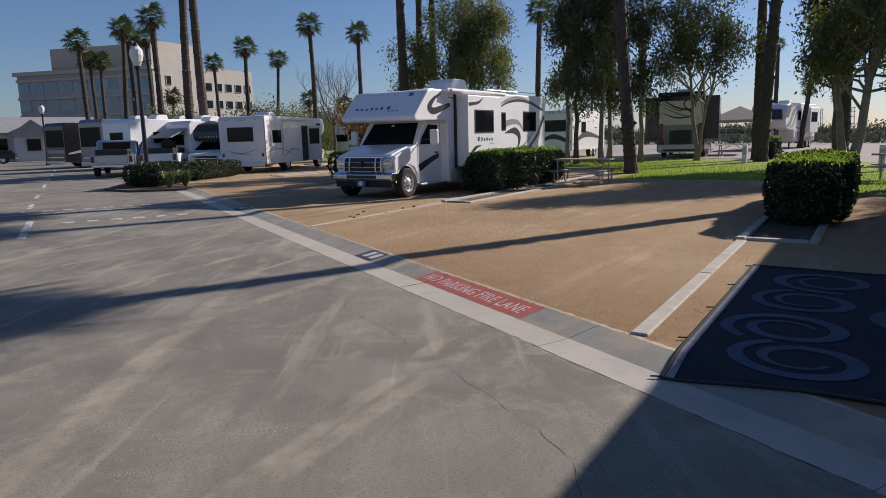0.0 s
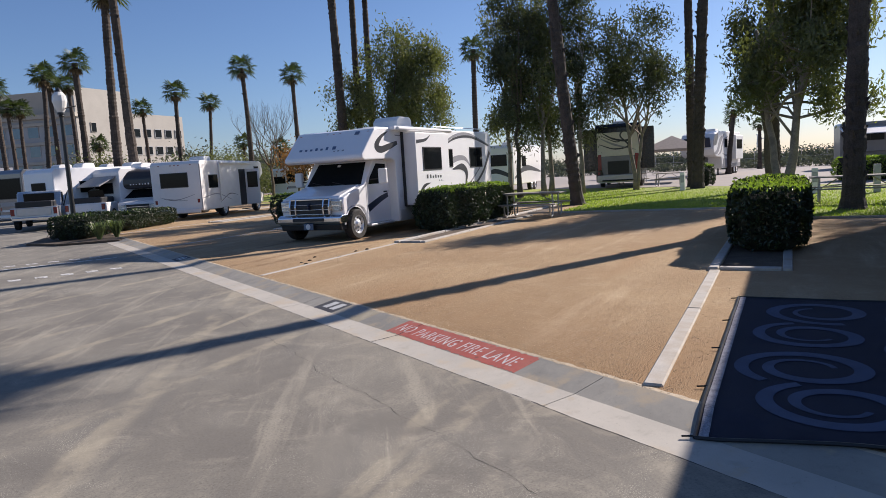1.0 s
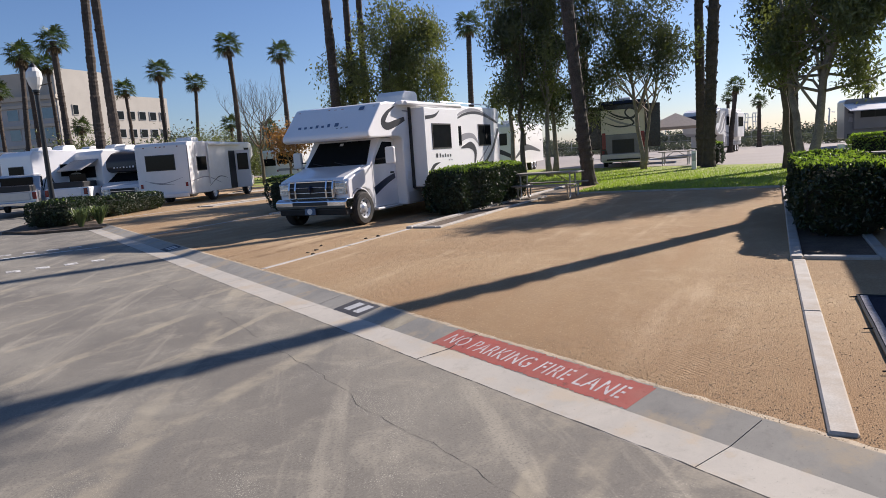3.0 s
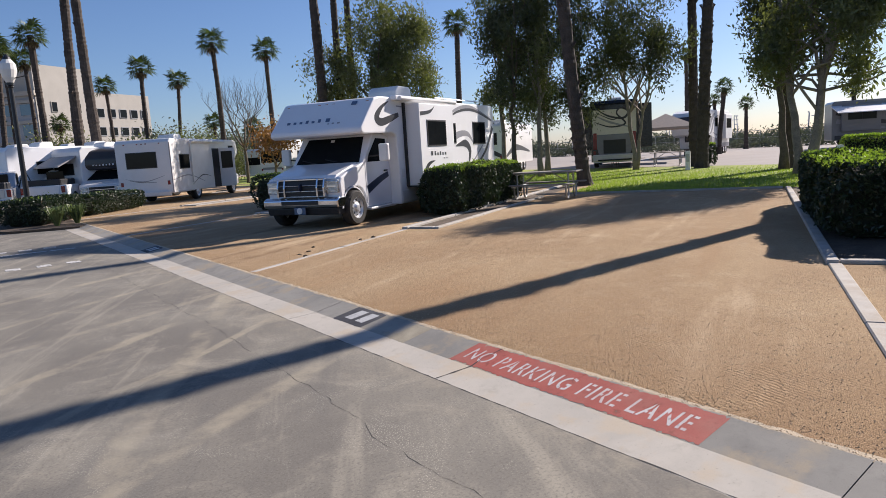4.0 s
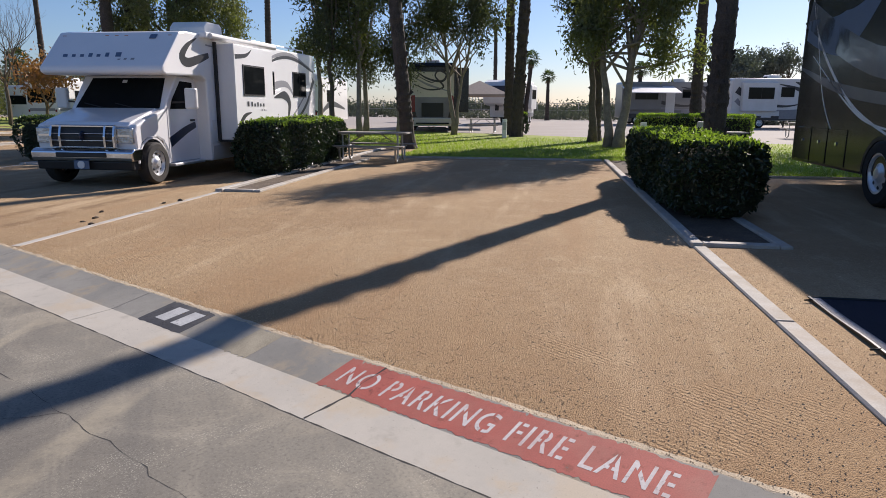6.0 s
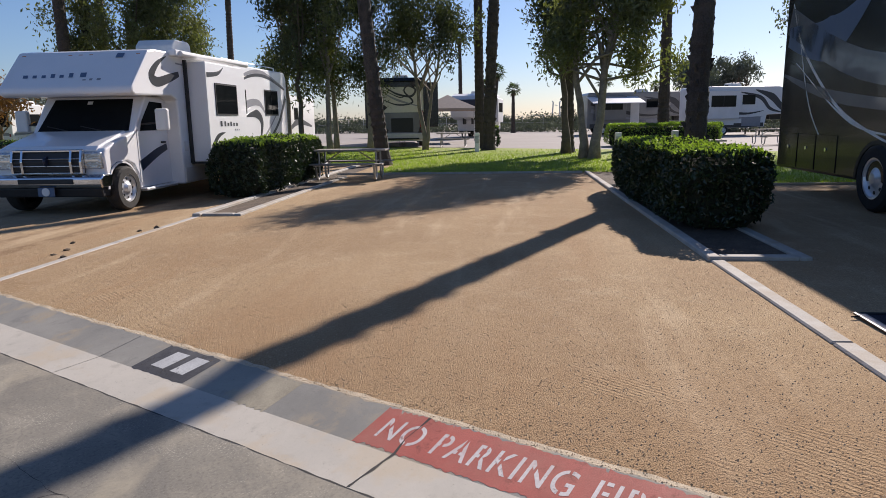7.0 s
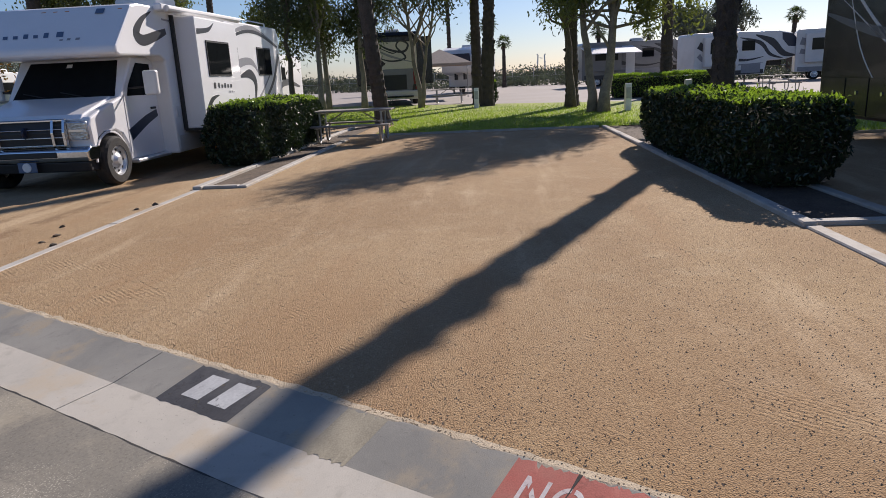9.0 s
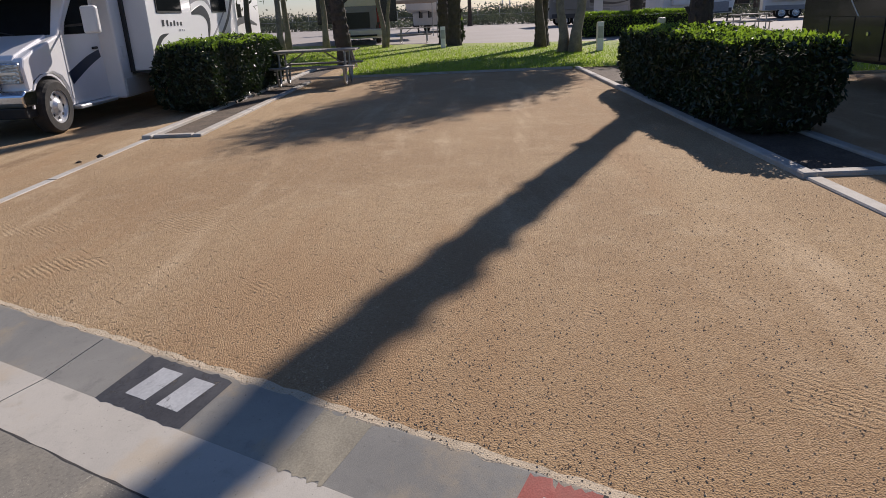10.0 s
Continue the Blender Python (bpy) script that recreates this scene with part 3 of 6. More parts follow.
def front_fn(x, sign):
    return lambda s, t, o: (x + sign * o, s, t)

# ---- ground, road, curbs ----
def sheet(name, pts, z, material, label, thick=0.0, category="ground"):
    bm = bmesh.new()
    top = [bm.verts.new((p[0], p[1], z)) for p in pts]
    f = bm.faces.new(top)
    f.normal_update()
    if f.normal.z < 0:
        f.normal_flip()
    if thick:
        low = [bm.verts.new((p[0], p[1], z - thick)) for p in pts]
        for i in range(len(pts)):
            j = (i + 1) % len(pts)
            bm.faces.new((top[i], low[i], low[j], top[j]))
    return tagged(part(name, bm, material), label, category, "", "structure")


sheet("ground", [(-1500, -1500), (1500, -1500), (1500, 1500), (-1500, 1500)], -0.06, dirt_ground, "dry bare ground reaching the horizon")
sheet("road", [(-14, -60), (2.81, -60), (2.81, 90), (-14, 90)], 0.0, asphalt, "worn grey asphalt lane with dusty tyre streaks", 0.05, "road")
sheet("gravel_pitches", [(3.44, -60), (30, -60), (30, 100), (3.44, 100)], G, gravel, "tan decomposed granite of the camping pitches", 0.1, "gravel")
sheet("far_apron", [(30.6, -90), (78, -90), (78, 130), (30.6, 130)], 0.05, apron, "pale concrete lane beyond the lawn", 0.08, "road")

sheet("planting_island", [(0.7, 26.3), (1.5, 24.6), (3.2, 24.0), (3.46, 24.4), (3.46, 33.5), (1.9, 31.0)], G, soil_shaded, "soil of the planted island at the lamp post, shade-darkened", 0.1, "soil")
PITCH, DU = 6.95, 3.8                 # step from pitch to pitch, across and along


def lawn_sheet():
    bm = bmesh.new()
    for k in range(-7, 8):
        v0, v1, ue = 1.2 + PITCH * (k - 0.17), 1.2 + PITCH * (k + 0.83), 21.15 + DU * k
        pts = []
        for u, v in ((ue, v0), ((30.5 + UY * v0) / UX, v0), ((30.5 + UY * v1) / UX, v1), (ue, v1)):
            pts.append(bm.verts.new(W(u, v, G + 0.02)))
        bm.faces.new(pts)
    return tagged(part("lawn", bm, lawn_mat), "sunlit mown green lawn behind the pitches", "lawn", "", "structure")


lawn_sheet()


def grass_blades():
    rng = np.random.default_rng(4)
    vs, fs = [], []
    while len(fs) < 52000:
        k = int(rng.integers(-2, 2))
        v0, ue = 1.2 + PITCH * (k - 0.17), 21.15 + DU * k
        v = v0 + rng.random() * PITCH
        u = ue + (1 - math.sqrt(rng.random())) * 14
        p = W(u, v, G + 0.018)
        if p.x > 30.5:
            continue
        a, h, w = rng.random() * 6.28, 0.035 + rng.random() * 0.05, 0.012
        dx, dy, lx, ly = math.cos(a) * w, math.sin(a) * w, rng.normal() * 0.02, rng.normal() * 0.02
        i = len(vs)
        vs += [(p.x - dx, p.y - dy, p.z), (p.x + dx, p.y + dy, p.z), (p.x + lx, p.y + ly, p.z + h)]
        fs.append((i, i + 1, i + 2))
    return tagged(mesh_part("grass", vs, fs, grass_blade), "short green grass blades of the lawn", "grass", "", "stuff")


grass_blades()


def pebbles():
    rng = np.random.default_rng(5)
    vs, fs = [], []
    for _ in range(60000):
        x = 3.44 + rng.random() ** 1.8 * 5.0
        y = 2.9 + rng.random() * 10.5
        r = 0.0022 + rng.random() ** 4 * 0.006
        i = len(vs)
        a = rng.random() * 6.28
        for k in range(3):
            b = a + k * 2.09
            vs.append((x + math.cos(b) * r, y + math.sin(b) * r, G - 0.001))
        vs.append((x + rng.normal() * r * 0.3, y + rng.normal() * r * 0.3, G + r * 0.8))
        fs += [(i, i + 1, i + 3), (i + 1, i + 2, i + 3), (i + 2, i, i + 3)]
    return tagged(mesh_part("grit", vs, fs, pebble_mat), "loose tan granite grit on the pitch", "gravel", "", "stuff")


pebbles()


def crack_line(name, pts, width, seed, z, parent=None, wob=0.012):
    """A ragged dark joint or crack between points on the ground."""
    rng = np.random.default_rng(seed)
    vs, fs = [], []
    P = []
    for a, b in zip(pts, pts[1:]):
        n = max(2, int(math.hypot(b[0] - a[0], b[1] - a[1]) / 0.07))
        for i in range(n):
            f = i / n
            P.append((a[0] + (b[0] - a[0]) * f, a[1] + (b[1] - a[1]) * f))
    P.append(pts[-1])
    off = 0.0
    for i, p in enumerate(P):
        q = P[min(i + 1, len(P) - 1)]
        o = P[max(i - 1, 0)]
        dx, dy = q[0] - o[0], q[1] - o[1]
        k = math.hypot(dx, dy) or 1
        nx, ny = -dy / k, dx / k
        off = off * 0.8 + rng.normal() * wob
        w = width * (0.15 + 1.3 * rng.random() ** 1.5)
        for s in (1, -1):
            x, y = p[0] + nx * (off + s * w / 2), p[1] + ny * (off + s * w / 2)
            vs.append((x, y, ground_z(x) + z))
        if i:
            a = 2 * i
            fs.append((a - 2, a - 1, a + 1, a))
    return mesh_part(name, vs, fs, crack_mat, parent)


for n, pts in enumerate(([(2.2, 16), (2.19, 11.1), (2.12, 6.9), (2.02, 4.5), (1.9, 1.9), (1.85, -2)], [(1.9, 1.9), (0.9, 0.4)], [(2.12, 6.9), (1.4, 7.6), (0.9, 7.5)])):
    tagged(crack_line("asphalt_crack", pts, 0.0038, 20 + n, 0.001), "thin dark crack in the asphalt", "crack", "", "structure")
tagged(crack_line("gutter_seam", [(2.811, 60), (2.811, -10)], 0.009, 31, 0.001, None, 0.002), "dark seam between asphalt and gutter", "seam", "", "structure")

# road paint of the speed hump and the middle line
for k in range(9):
    x0 = -1.9 + k * 0.46
    tagged(part("hump_mark", boxm(x0, x0 + 0.24, 18.95, 19.2, 0.0, 0.004), road_white), "small worn white dash on the asphalt", "road marking", "speed hump dashes", "structure")
    if k < 6:
        tagged(part("hump_mark", boxm(x0 + 1.4, x0 + 1.62, 15.6, 15.9, 0.0, 0.004), road_white), "small worn white dash on the asphalt", "road marking", "speed hump dashes", "structure")
for y0, y1 in ((13.4, 20.4), (20.2, 21.9), (24.2, 25.8), (30, 33), (36.5, 39.5), (43, 46), (50, 53)):
    tagged(part("lane_line", boxm(-1.38 if y0 > 14 else -1.2, -1.26 if y0 > 14 else -1.06, y0 if y0 > 14 else 13.4, y1 if y0 > 14 else 16.6, 0.0, 0.004), road_white), "worn white lane line on the asphalt", "road marking", "lane lines", "structure")
tagged(part("hump_line", boxm(-6, 2.3, 18.3, 18.42, 0.0, 0.004), road_white), "thin worn white line across the lane", "road marking", "", "structure")

# rolled curb in poured lengths: flat pale gutter and grey rising back
gutter = tagged(new("gutter"), "pale concrete gutter beside the asphalt", "gutter", "", "structure")
curb = tagged(new("rolled_curb"), "grey rolled concrete curb along the pitches", "curb", "", "structure")
STEP = 2.5


def curb_length_meshes():
    gap = 0.006
    ys = (gap / 2, STEP - gap / 2)
    out = []
    for nm, prof, m in (("gutter_section", [(2.8105, -0.08), (2.8105, 0.0), (3.12, 0.012), (3.12, -0.08)], concrete_lt),
                        ("curb_section", [(3.1205, -0.08), (3.1205, 0.012), (3.43, 0.07), (3.45, 0.071), (3.45, -0.08)], concrete)):
        bm = prismm(prof, ys[0], ys[1])
        me = bpy.data.meshes.new(nm)
        bm.to_mesh(me)
        bm.free()
        me.materials.append(m)
        out.append((nm, me))
    return out


sections = curb_length_meshes()
for k in range(-9, 30):
    for (nm, me), par in zip(sections, (gutter, curb)):
        ob = new(nm, me)
        ob.parent = par
        ob.location = (0, 5.95 + STEP * k, 0)


def on_curb(x, y, o):
    return (x, y, ground_z(x) + o)


def curb_patch(name, y0, y1, x0, x1, material, o, nx=6, ny=10, ragged=0.0, seed=0, feather=False):
    rng = np.random.default_rng(seed)
    vs, fs = [], []
    for j in range(ny + 1):
        e0, e1 = rng.normal() * ragged, rng.normal() * ragged
        for i in range(nx + 1):
            x = x0 + e0 + (x1 + e1 - x0 - e0) * i / nx
            vs.append(on_curb(x, y0 + (y1 - y0) * j / ny, o if i or not feather else -0.001))
    for j in range(ny):
        for i in range(nx):
            a = j * (nx + 1) + i
            fs.append((a, a + 1, a + nx + 2, a + nx + 1))
    return mesh_part(name, vs, fs, material)


red = tagged(curb_patch("fire_lane_marking", 4.13, 6.2, 3.13, 3.425, red_paint, 0.0008, 6, 120, 0.006, 2), "worn red painted curb panel with white stencilled words", "curb marking", "", "structure")
numb = tagged(curb_patch("number_panel", 7.55, 8.08, 3.12, 3.42, dark_patch, 0.0008, 6, 20, 0.004, 3), "dark painted curb panel with white marks", "curb marking", "", "structure")
crack_line("panel_joint", [(2.82, 5.95), (3.13, 5.95), (3.24, 5.965), (3.43, 5.95)], 0.015, 40, 0.0022, red, 0.003)


def stencil_words():
    """The words, laid on the slope so that they read from the lane."""
    cu = bpy.data.curves.new("words", "FONT")
    cu.body, cu.size, cu.space_character, cu.space_word, cu.offset = "NO PARKING FIRE LANE", 0.2, 1.12, 1.05, 0.0015
    tmp = bpy.data.objects.new("words", cu)
    scene.collection.objects.link(tmp)
    me = bpy.data.meshes.new_from_object(tmp.evaluated_get(bpy.context.evaluated_depsgraph_get()))
    bpy.data.objects.remove(tmp)
    # the bridges that the stencil leaves open in its letters
    bm = bmesh.new()
    bm.from_mesh(me)
    seen, letters = set(), []
    for f in bm.faces:
        if f in seen:
            continue
        isle, todo = [], [f]
        seen.add(f)
        while todo:
            g = todo.pop()
            isle.append(g)
            for e in g.edges:
                for h in e.link_faces:
                    if h not in seen:
                        seen.add(h)
                        todo.append(h)
        letters.append(isle)
    span = lambda isle: (min(v.co.x for g in isle for v in g.verts), max(v.co.x for g in isle for v in g.verts))
    letters = sorted(((span(isle), isle) for isle in letters), key=lambda q: q[0][0])
    cut = {"N": 0.36, "O": 0.5, "P": 0.42, "A": 0.5, "R": 0.42, "K": 0.36, "G": 0.55, "F": 0.42, "E": 0.42}
    for (xs, isle), ch in zip(letters, "NOPARKINGFIRELANE"):
        if ch in cut:
            mid = xs[0] + (xs[1] - xs[0]) * cut[ch]
            for x in (mid - 0.008, mid + 0.008):
                faces = [g for g in bm.faces if g.calc_center_median().x > xs[0] and g.calc_center_median().x < xs[1]]
                geom = faces + list({e for g in faces for e in g.edges}) + list({v for g in faces for v in g.verts})
                bmesh.ops.bisect_plane(bm, geom=geom, plane_co=(x, 0, 0), plane_no=(1, 0, 0))
            bmesh.ops.delete(bm, geom=[g for g in bm.faces if abs(g.calc_center_median().x - mid) < 0.008], context="FACES")
    bm.to_mesh(me)
    bm.free()
    n = len(me.vertices)
    co = np.empty(n * 3)
    me.vertices.foreach_get("co", co)
    co = co.reshape(-1, 3)
    co[:, 0] -= co[:, 0].min()
    wid, hgt = co[:, 0].max(), co[:, 1].max()
    out = np.empty_like(co)
    for i in range(n):
        y = 6.125 - co[i, 0] / wid * 1.87
        x = 3.20 + co[i, 1] / hgt * 0.155
        out[i] = on_curb(x, y, 0.0015)
    me.vertices.foreach_set("co", out.ravel())
    me.materials.clear()
    me.materials.append(stencil)
    ob = new("stencilled_words", me)
    ob.parent = red
    return ob


stencil_words()
for y in (7.97, 7.77):
    vs = [on_curb(x, yy, 0.0015) for x, yy in ((3.19, y), (3.19, y - 0.13), (3.375, y - 0.155), (3.375, y - 0.025))]
    mesh_part("lettering", vs, [(0, 1, 2, 3)], stencil_w, numb)
far_numb = tagged(curb_patch("number_panel", 15.6, 16.15, 3.12, 3.42, dark_patch, 0.0008, 6, 10, 0.004, 6), "dark painted curb panel with white marks", "curb marking", "", "structure")
for y in (16.05, 15.85):
    vs = [on_curb(x, yy, 0.0015) for x, yy in ((3.19, y), (3.19, y - 0.13), (3.375, y - 0.155), (3.375, y - 0.025))]
    mesh_part("lettering", vs, [(0, 1, 2, 3)], stencil_w, far_numb)


tagged(curb_patch("dust_stain", 6.83, 7.06, 3.12, 3.42, dusty_conc, 0.0008, 6, 20, 0.008, 9), "tan dusty stain across the curb", "stain", "", "structure")
# sand that has spilled over the curb's back edge
tagged(curb_patch("sand_spill", -12, 45, 3.418, 3.475, pale_sand, 0.001, 3, 900, 0.007, 8, True), "loose granite sand spilled over the curb edge", "gravel", "", "structure")


# pitch dividers: low concrete bars round the hedge strips
def divider(k):
    v, u = 1.2 + PITCH * k + (0.15 if k > 0 else 0), DU * k
    d = tagged(new("pitch_divider"), "low weathered concrete curb between two pitches", "curb", "pitch dividers", "structure")
    lowv = v - (0.95 if k == 0 else 0.7)
    nose = 9.2 + u + (0.45 if k == 0 else 0)
    def bar(u0, u1, va, vb, h, n, skew=0.0):
        for i in range(n):
            a, b = u0 + (u1 - u0) * i / n + 0.006, u0 + (u1 - u0) * (i + 1) / n - 0.006
            bm = boxm(a, b, va, vb, -0.1, h, bevel=0.012)
            for w in bm.verts:
                w.co.y += skew * (w.co.x - u1)
            ob = part("curb_bar", bm, curb_white, d)
            ob.matrix_world = at_uv(0, 0, G)
    ust = (3.43 + UY * v) / UX - 0.03
    bar(ust, nose, v - (0.195 if k == 0 else 0.17), v - 0.055, 0.02 if k == 0 else 0.005, 2, 0.012)
    bar(nose, 21.1 + u, v - 0.17, v - 0.04, 0.05, 5)
    bar(nose + 0.05, nose + 0.2, lowv, v - 0.175, 0.04, 1)
    bar(nose + 0.05, 16.5 + u, lowv - 0.13, lowv - 0.004, 0.035, 3)
    bar(21.1 + u, 21.22 + u, v + 0.016, v + PITCH - 0.2, 0.05, 4)
    bm = bmesh.new()
    bm.faces.new([bm.verts.new(W(a, b, G + 0.004)) for a, b in ((nose + 0.2, lowv), (21.1 + u, lowv), (21.1 + u, v - 0.175), (nose + 0.2, v - 0.175))])
    tagged(part("planting_bed", bm, soil_shaded), "hedge strip soil between the curbs, darkened for shade", "soil", "hedge beds", "structure")
    return d


for k in range(-1, 5):
    divider(k)

# ---- plants ----
def leaf_cloud(rng, centres, spread, count, size, width, droop=0.0, squash=1.0):
    """Small pointed leaves about centres: vertices and faces."""
    c = np.asarray(centres)[rng.integers(0, len(centres), count)]
    off = rng.normal(size=(count, 3)) * np.asarray(spread)
    p = c + off
    d = rng.normal(size=(count, 3))
    d[:, 2] = d[:, 2] * squash - droop
    d /= np.linalg.norm(d, axis=1, keepdims=True)
    w = np.cross(d, rng.normal(size=(count, 3)))
    w /= np.linalg.norm(w, axis=1, keepdims=True) + 1e-9
    s = size * (0.6 + 0.8 * rng.random((count, 1)))
    h = width * (0.6 + 0.8 * rng.random((count, 1)))
    n = np.cross(d, w)
    a, b = p - d * s / 2, p + d * s / 2
    mid = p + n * h * 0.25
    vs = np.stack([a, mid + w * h / 2, b, mid - w * h / 2], 1).reshape(-1, 3)
    i = np.arange(count)[:, None] * 4
    fs = np.concatenate([i, i + 1, i + 2, i + 3], 1)
    return vs, fs


def cloud_part(name, vs, fs, material, parent, label=""):
    return mesh_part(name, vs.tolist(), fs.tolist(), material, parent, label)


def hedge(name, m, L, Wd, H, count, seed, label, size=0.06, top_bright=0.12, leaf=None):
    """A clipped hedge that runs along local x from 0 to L, centred on y."""
    rng = np.random.default_rng(seed)
    h = thing(name, m, label, "hedge", "clipped hedges")
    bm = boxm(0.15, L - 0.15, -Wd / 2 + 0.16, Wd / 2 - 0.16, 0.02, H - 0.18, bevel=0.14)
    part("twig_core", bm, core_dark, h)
    def surf(n):
        # points on the skin, weighted by area, a little inside and outside it
        a_top, a_side, a_end = L * Wd, L * H, Wd * H
        t = rng.random(n) * (a_top + 2 * a_side + 2 * a_end)
        p = np.empty((n, 3))
        x, y, z = rng.random(n) * L, (rng.random(n) - 0.5) * Wd, rng.random(n) ** 0.8 * H
        k = t < a_top
        k1 = (t >= a_top) & (t < a_top + a_side)
        k2 = (t >= a_top + a_side) & (t < a_top + 2 * a_side)
        k3 = (t >= a_top + 2 * a_side) & (t < a_top + 2 * a_side + a_end)
        p[:, 0], p[:, 1], p[:, 2] = x, y, z
        p[k, 2] = H
        p[k1, 1] = -Wd / 2
        p[k2, 1] = Wd / 2
        p[k3, 0] = 0
        p[t >= a_top + 2 * a_side + a_end, 0] = L
        # rounded shoulders, narrower foot, uneven skin
        lump = np.array([noise.noise(Vector(q) * 1.3 + Vector((seed, 0, 0))) + 0.6 * noise.noise(Vector(q) * 3.4) for q in p])
        c = np.array([L / 2, 0, H * 0.55])
        d = (p - c) / np.array([L / 2, Wd / 2, H / 2])
        r = np.linalg.norm(d * np.array([0.5, 1, 1]), axis=1, keepdims=True)
        p = c + (p - c) * (1 - 0.22 * np.clip(r - 0.9, 0, 1))
        p += (p - c) / np.linalg.norm(p - c, axis=1, keepdims=True) * (lump[:, None] * 0.12 + rng.normal(size=(n, 1)) * 0.035)
        p[:, 2] = np.maximum(p[:, 2], 0.03)
        return p
    vs, fs = leaf_cloud(rng, surf(count), 0.012, count, size, size * 0.55)
    cloud_part("foliage", vs, fs, leaf or leaf_hedge, h)["kind"] = "stuff"
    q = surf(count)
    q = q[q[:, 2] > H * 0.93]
    k = int(count * top_bright)
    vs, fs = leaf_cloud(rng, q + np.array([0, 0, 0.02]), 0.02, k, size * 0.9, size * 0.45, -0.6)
    cloud_part("new_growth", vs, fs, leaf_bright, h, "bright green young shoots, sunlit look in the colour")["kind"] = "stuff"
    tw = bmesh.new()
    for _ in range(14):
        x, y = rng.random() * L, (rng.random() - 0.5) * Wd * 0.9
        tube(tw, [(x, y, H - 0.1), (x + rng.normal() * 0.03, y + rng.normal() * 0.03, H + 0.04 + rng.random() * 0.08)], [0.005, 0.002], 4)
    part("stray_shoots", tw, leaf_bright, h)["kind"] = "stuff"
    return h


def limb(bm, rng, p, d, length, r, depth, tips, up=0.15, sides=7, split=3, wander=0.25):
    """A tapering limb that forks; gathers the ends of the twigs."""
    n = 5
    pts, rad = [p], [r]
    q, e = Vector(p), Vector(d)
    for i in range(n):
        e = (e + Vector(rng.normal(size=3)) * wander * 0.5 + Vector((0, 0, up * 0.4))).normalized()
        q = q + e * length / n
        pts.append(q.copy())
        rad.append(r * (1 - 0.5 * (i + 1) / n))
    tube(bm, pts, rad, sides)
    if depth == 0:
        tips += [tuple(pts[-1]), tuple(pts[-2]), tuple(pts[-3])]
        return
    for k in range(split):
        at = pts[-1] if k < 2 else pts[-2 - k % 2]
        s = Vector(rng.normal(size=3))
        s.z = abs(s.z) * 0.5
        nd = (e * 0.75 + s * 0.5).normalized()
        limb(bm, rng, at, nd, length * (0.62 + 0.2 * rng.random()), rad[-1] * 0.85, depth - 1, tips, up, max(4, sides - 2), split, wander)


def tree(name, x, y, z, trunks, depth, length, count, seed, leafmat, bark, label, size=0.17, wd=0.05, spread=(0.55, 0.55, 0.5), droop=0.8, up=0.2, extra=None):
    """trunks: (lean x, lean y, height, radius) each."""
    rng = np.random.default_rng(seed)
    t = thing(name, Matrix.Translation((x, y, z)), label, "tree")
    tips = []
    for i, (lx, ly, h, r) in enumerate(trunks):
        bm = bmesh.new()
        n = 8
        pts, rad = [], []
        for k in range(n + 1):
            f = k / n
            pts.append(Vector(((i * 0.14 if len(trunks) > 1 else 0) + lx * f ** 1.2 + rng.normal() * 0.035, ly * f ** 1.2 + rng.normal() * 0.035, h * f - 0.08)))
            rad.append(r * (1.35 - 0.35 * min(1, f * 6)) * (1 - 0.4 * f))
        tube(bm, pts, rad, 10)
        for k in range(5):
            s = Vector((math.cos(k * 1.26 + rng.random()), math.sin(k * 1.26 + rng.random()), 0.9 + rng.random() * 0.7)).normalized()
            a = pts[-1] if k < 3 else pts[-3]
            limb(bm, rng, a, s, length, rad[-1] * 0.75, depth, tips, up)
        part("trunk", bm, bark, t, smooth=True)
    tips = np.array(tips)
    if extra:
        tips = np.concatenate([tips, np.array(extra)])
    vs, fs = leaf_cloud(rng, tips, spread, count, size, wd, droop)
    cloud_part("crown", vs, fs, leafmat, t)
    return t


def palm_trunk(bm, rng, h, r0, r1, lx, ly, boots):
    n = int(h * 9)
    pts, rad = [], []
    for k in range(n + 1):
        f = k / n
        pts.append(Vector((lx * f + 0.05 * math.sin(f * 5 + lx * 7), ly * f + 0.04 * math.cos(f * 4), h * f - 0.05)))
        rad.append((r0 + (r1 - r0) * min(1, f * 1.3)) * (1 + 0.45 * max(0, 1 - f * h / 0.7) ** 2) * (1 + rng.normal() * 0.03 + (0.03 if k % 2 else -0.03) + 0.11 * noise.noise(Vector((f * h * 2.2, r0 * 90, 0.5)))))
    tube(bm, pts, rad, 12)
    for _ in range(boots):
        f = 0.07 + rng.random() * 0.92
        k = int(f * n)
        a = rng.random() * 6.28
        o = Vector((math.cos(a), math.sin(a), 0))
        p = pts[k] + o * rad[k] * 0.9
        s = Vector((-o.y, o.x, 0)) * 0.045
        tip = p + o * (0.03 + rng.random() ** 2 * 0.11) + Vector((0, 0, 0.10 + rng.random() * 0.12))
        a0, b0, c0, d0 = [bm.verts.new(q) for q in (p + s, p - s, tip, p + Vector((0, 0, 0.22)))]
        bm.faces.new((a0, b0, c0))
        bm.faces.new((b0, d0, c0))
        bm.faces.new((d0, a0, c0))
    return pts[-1]


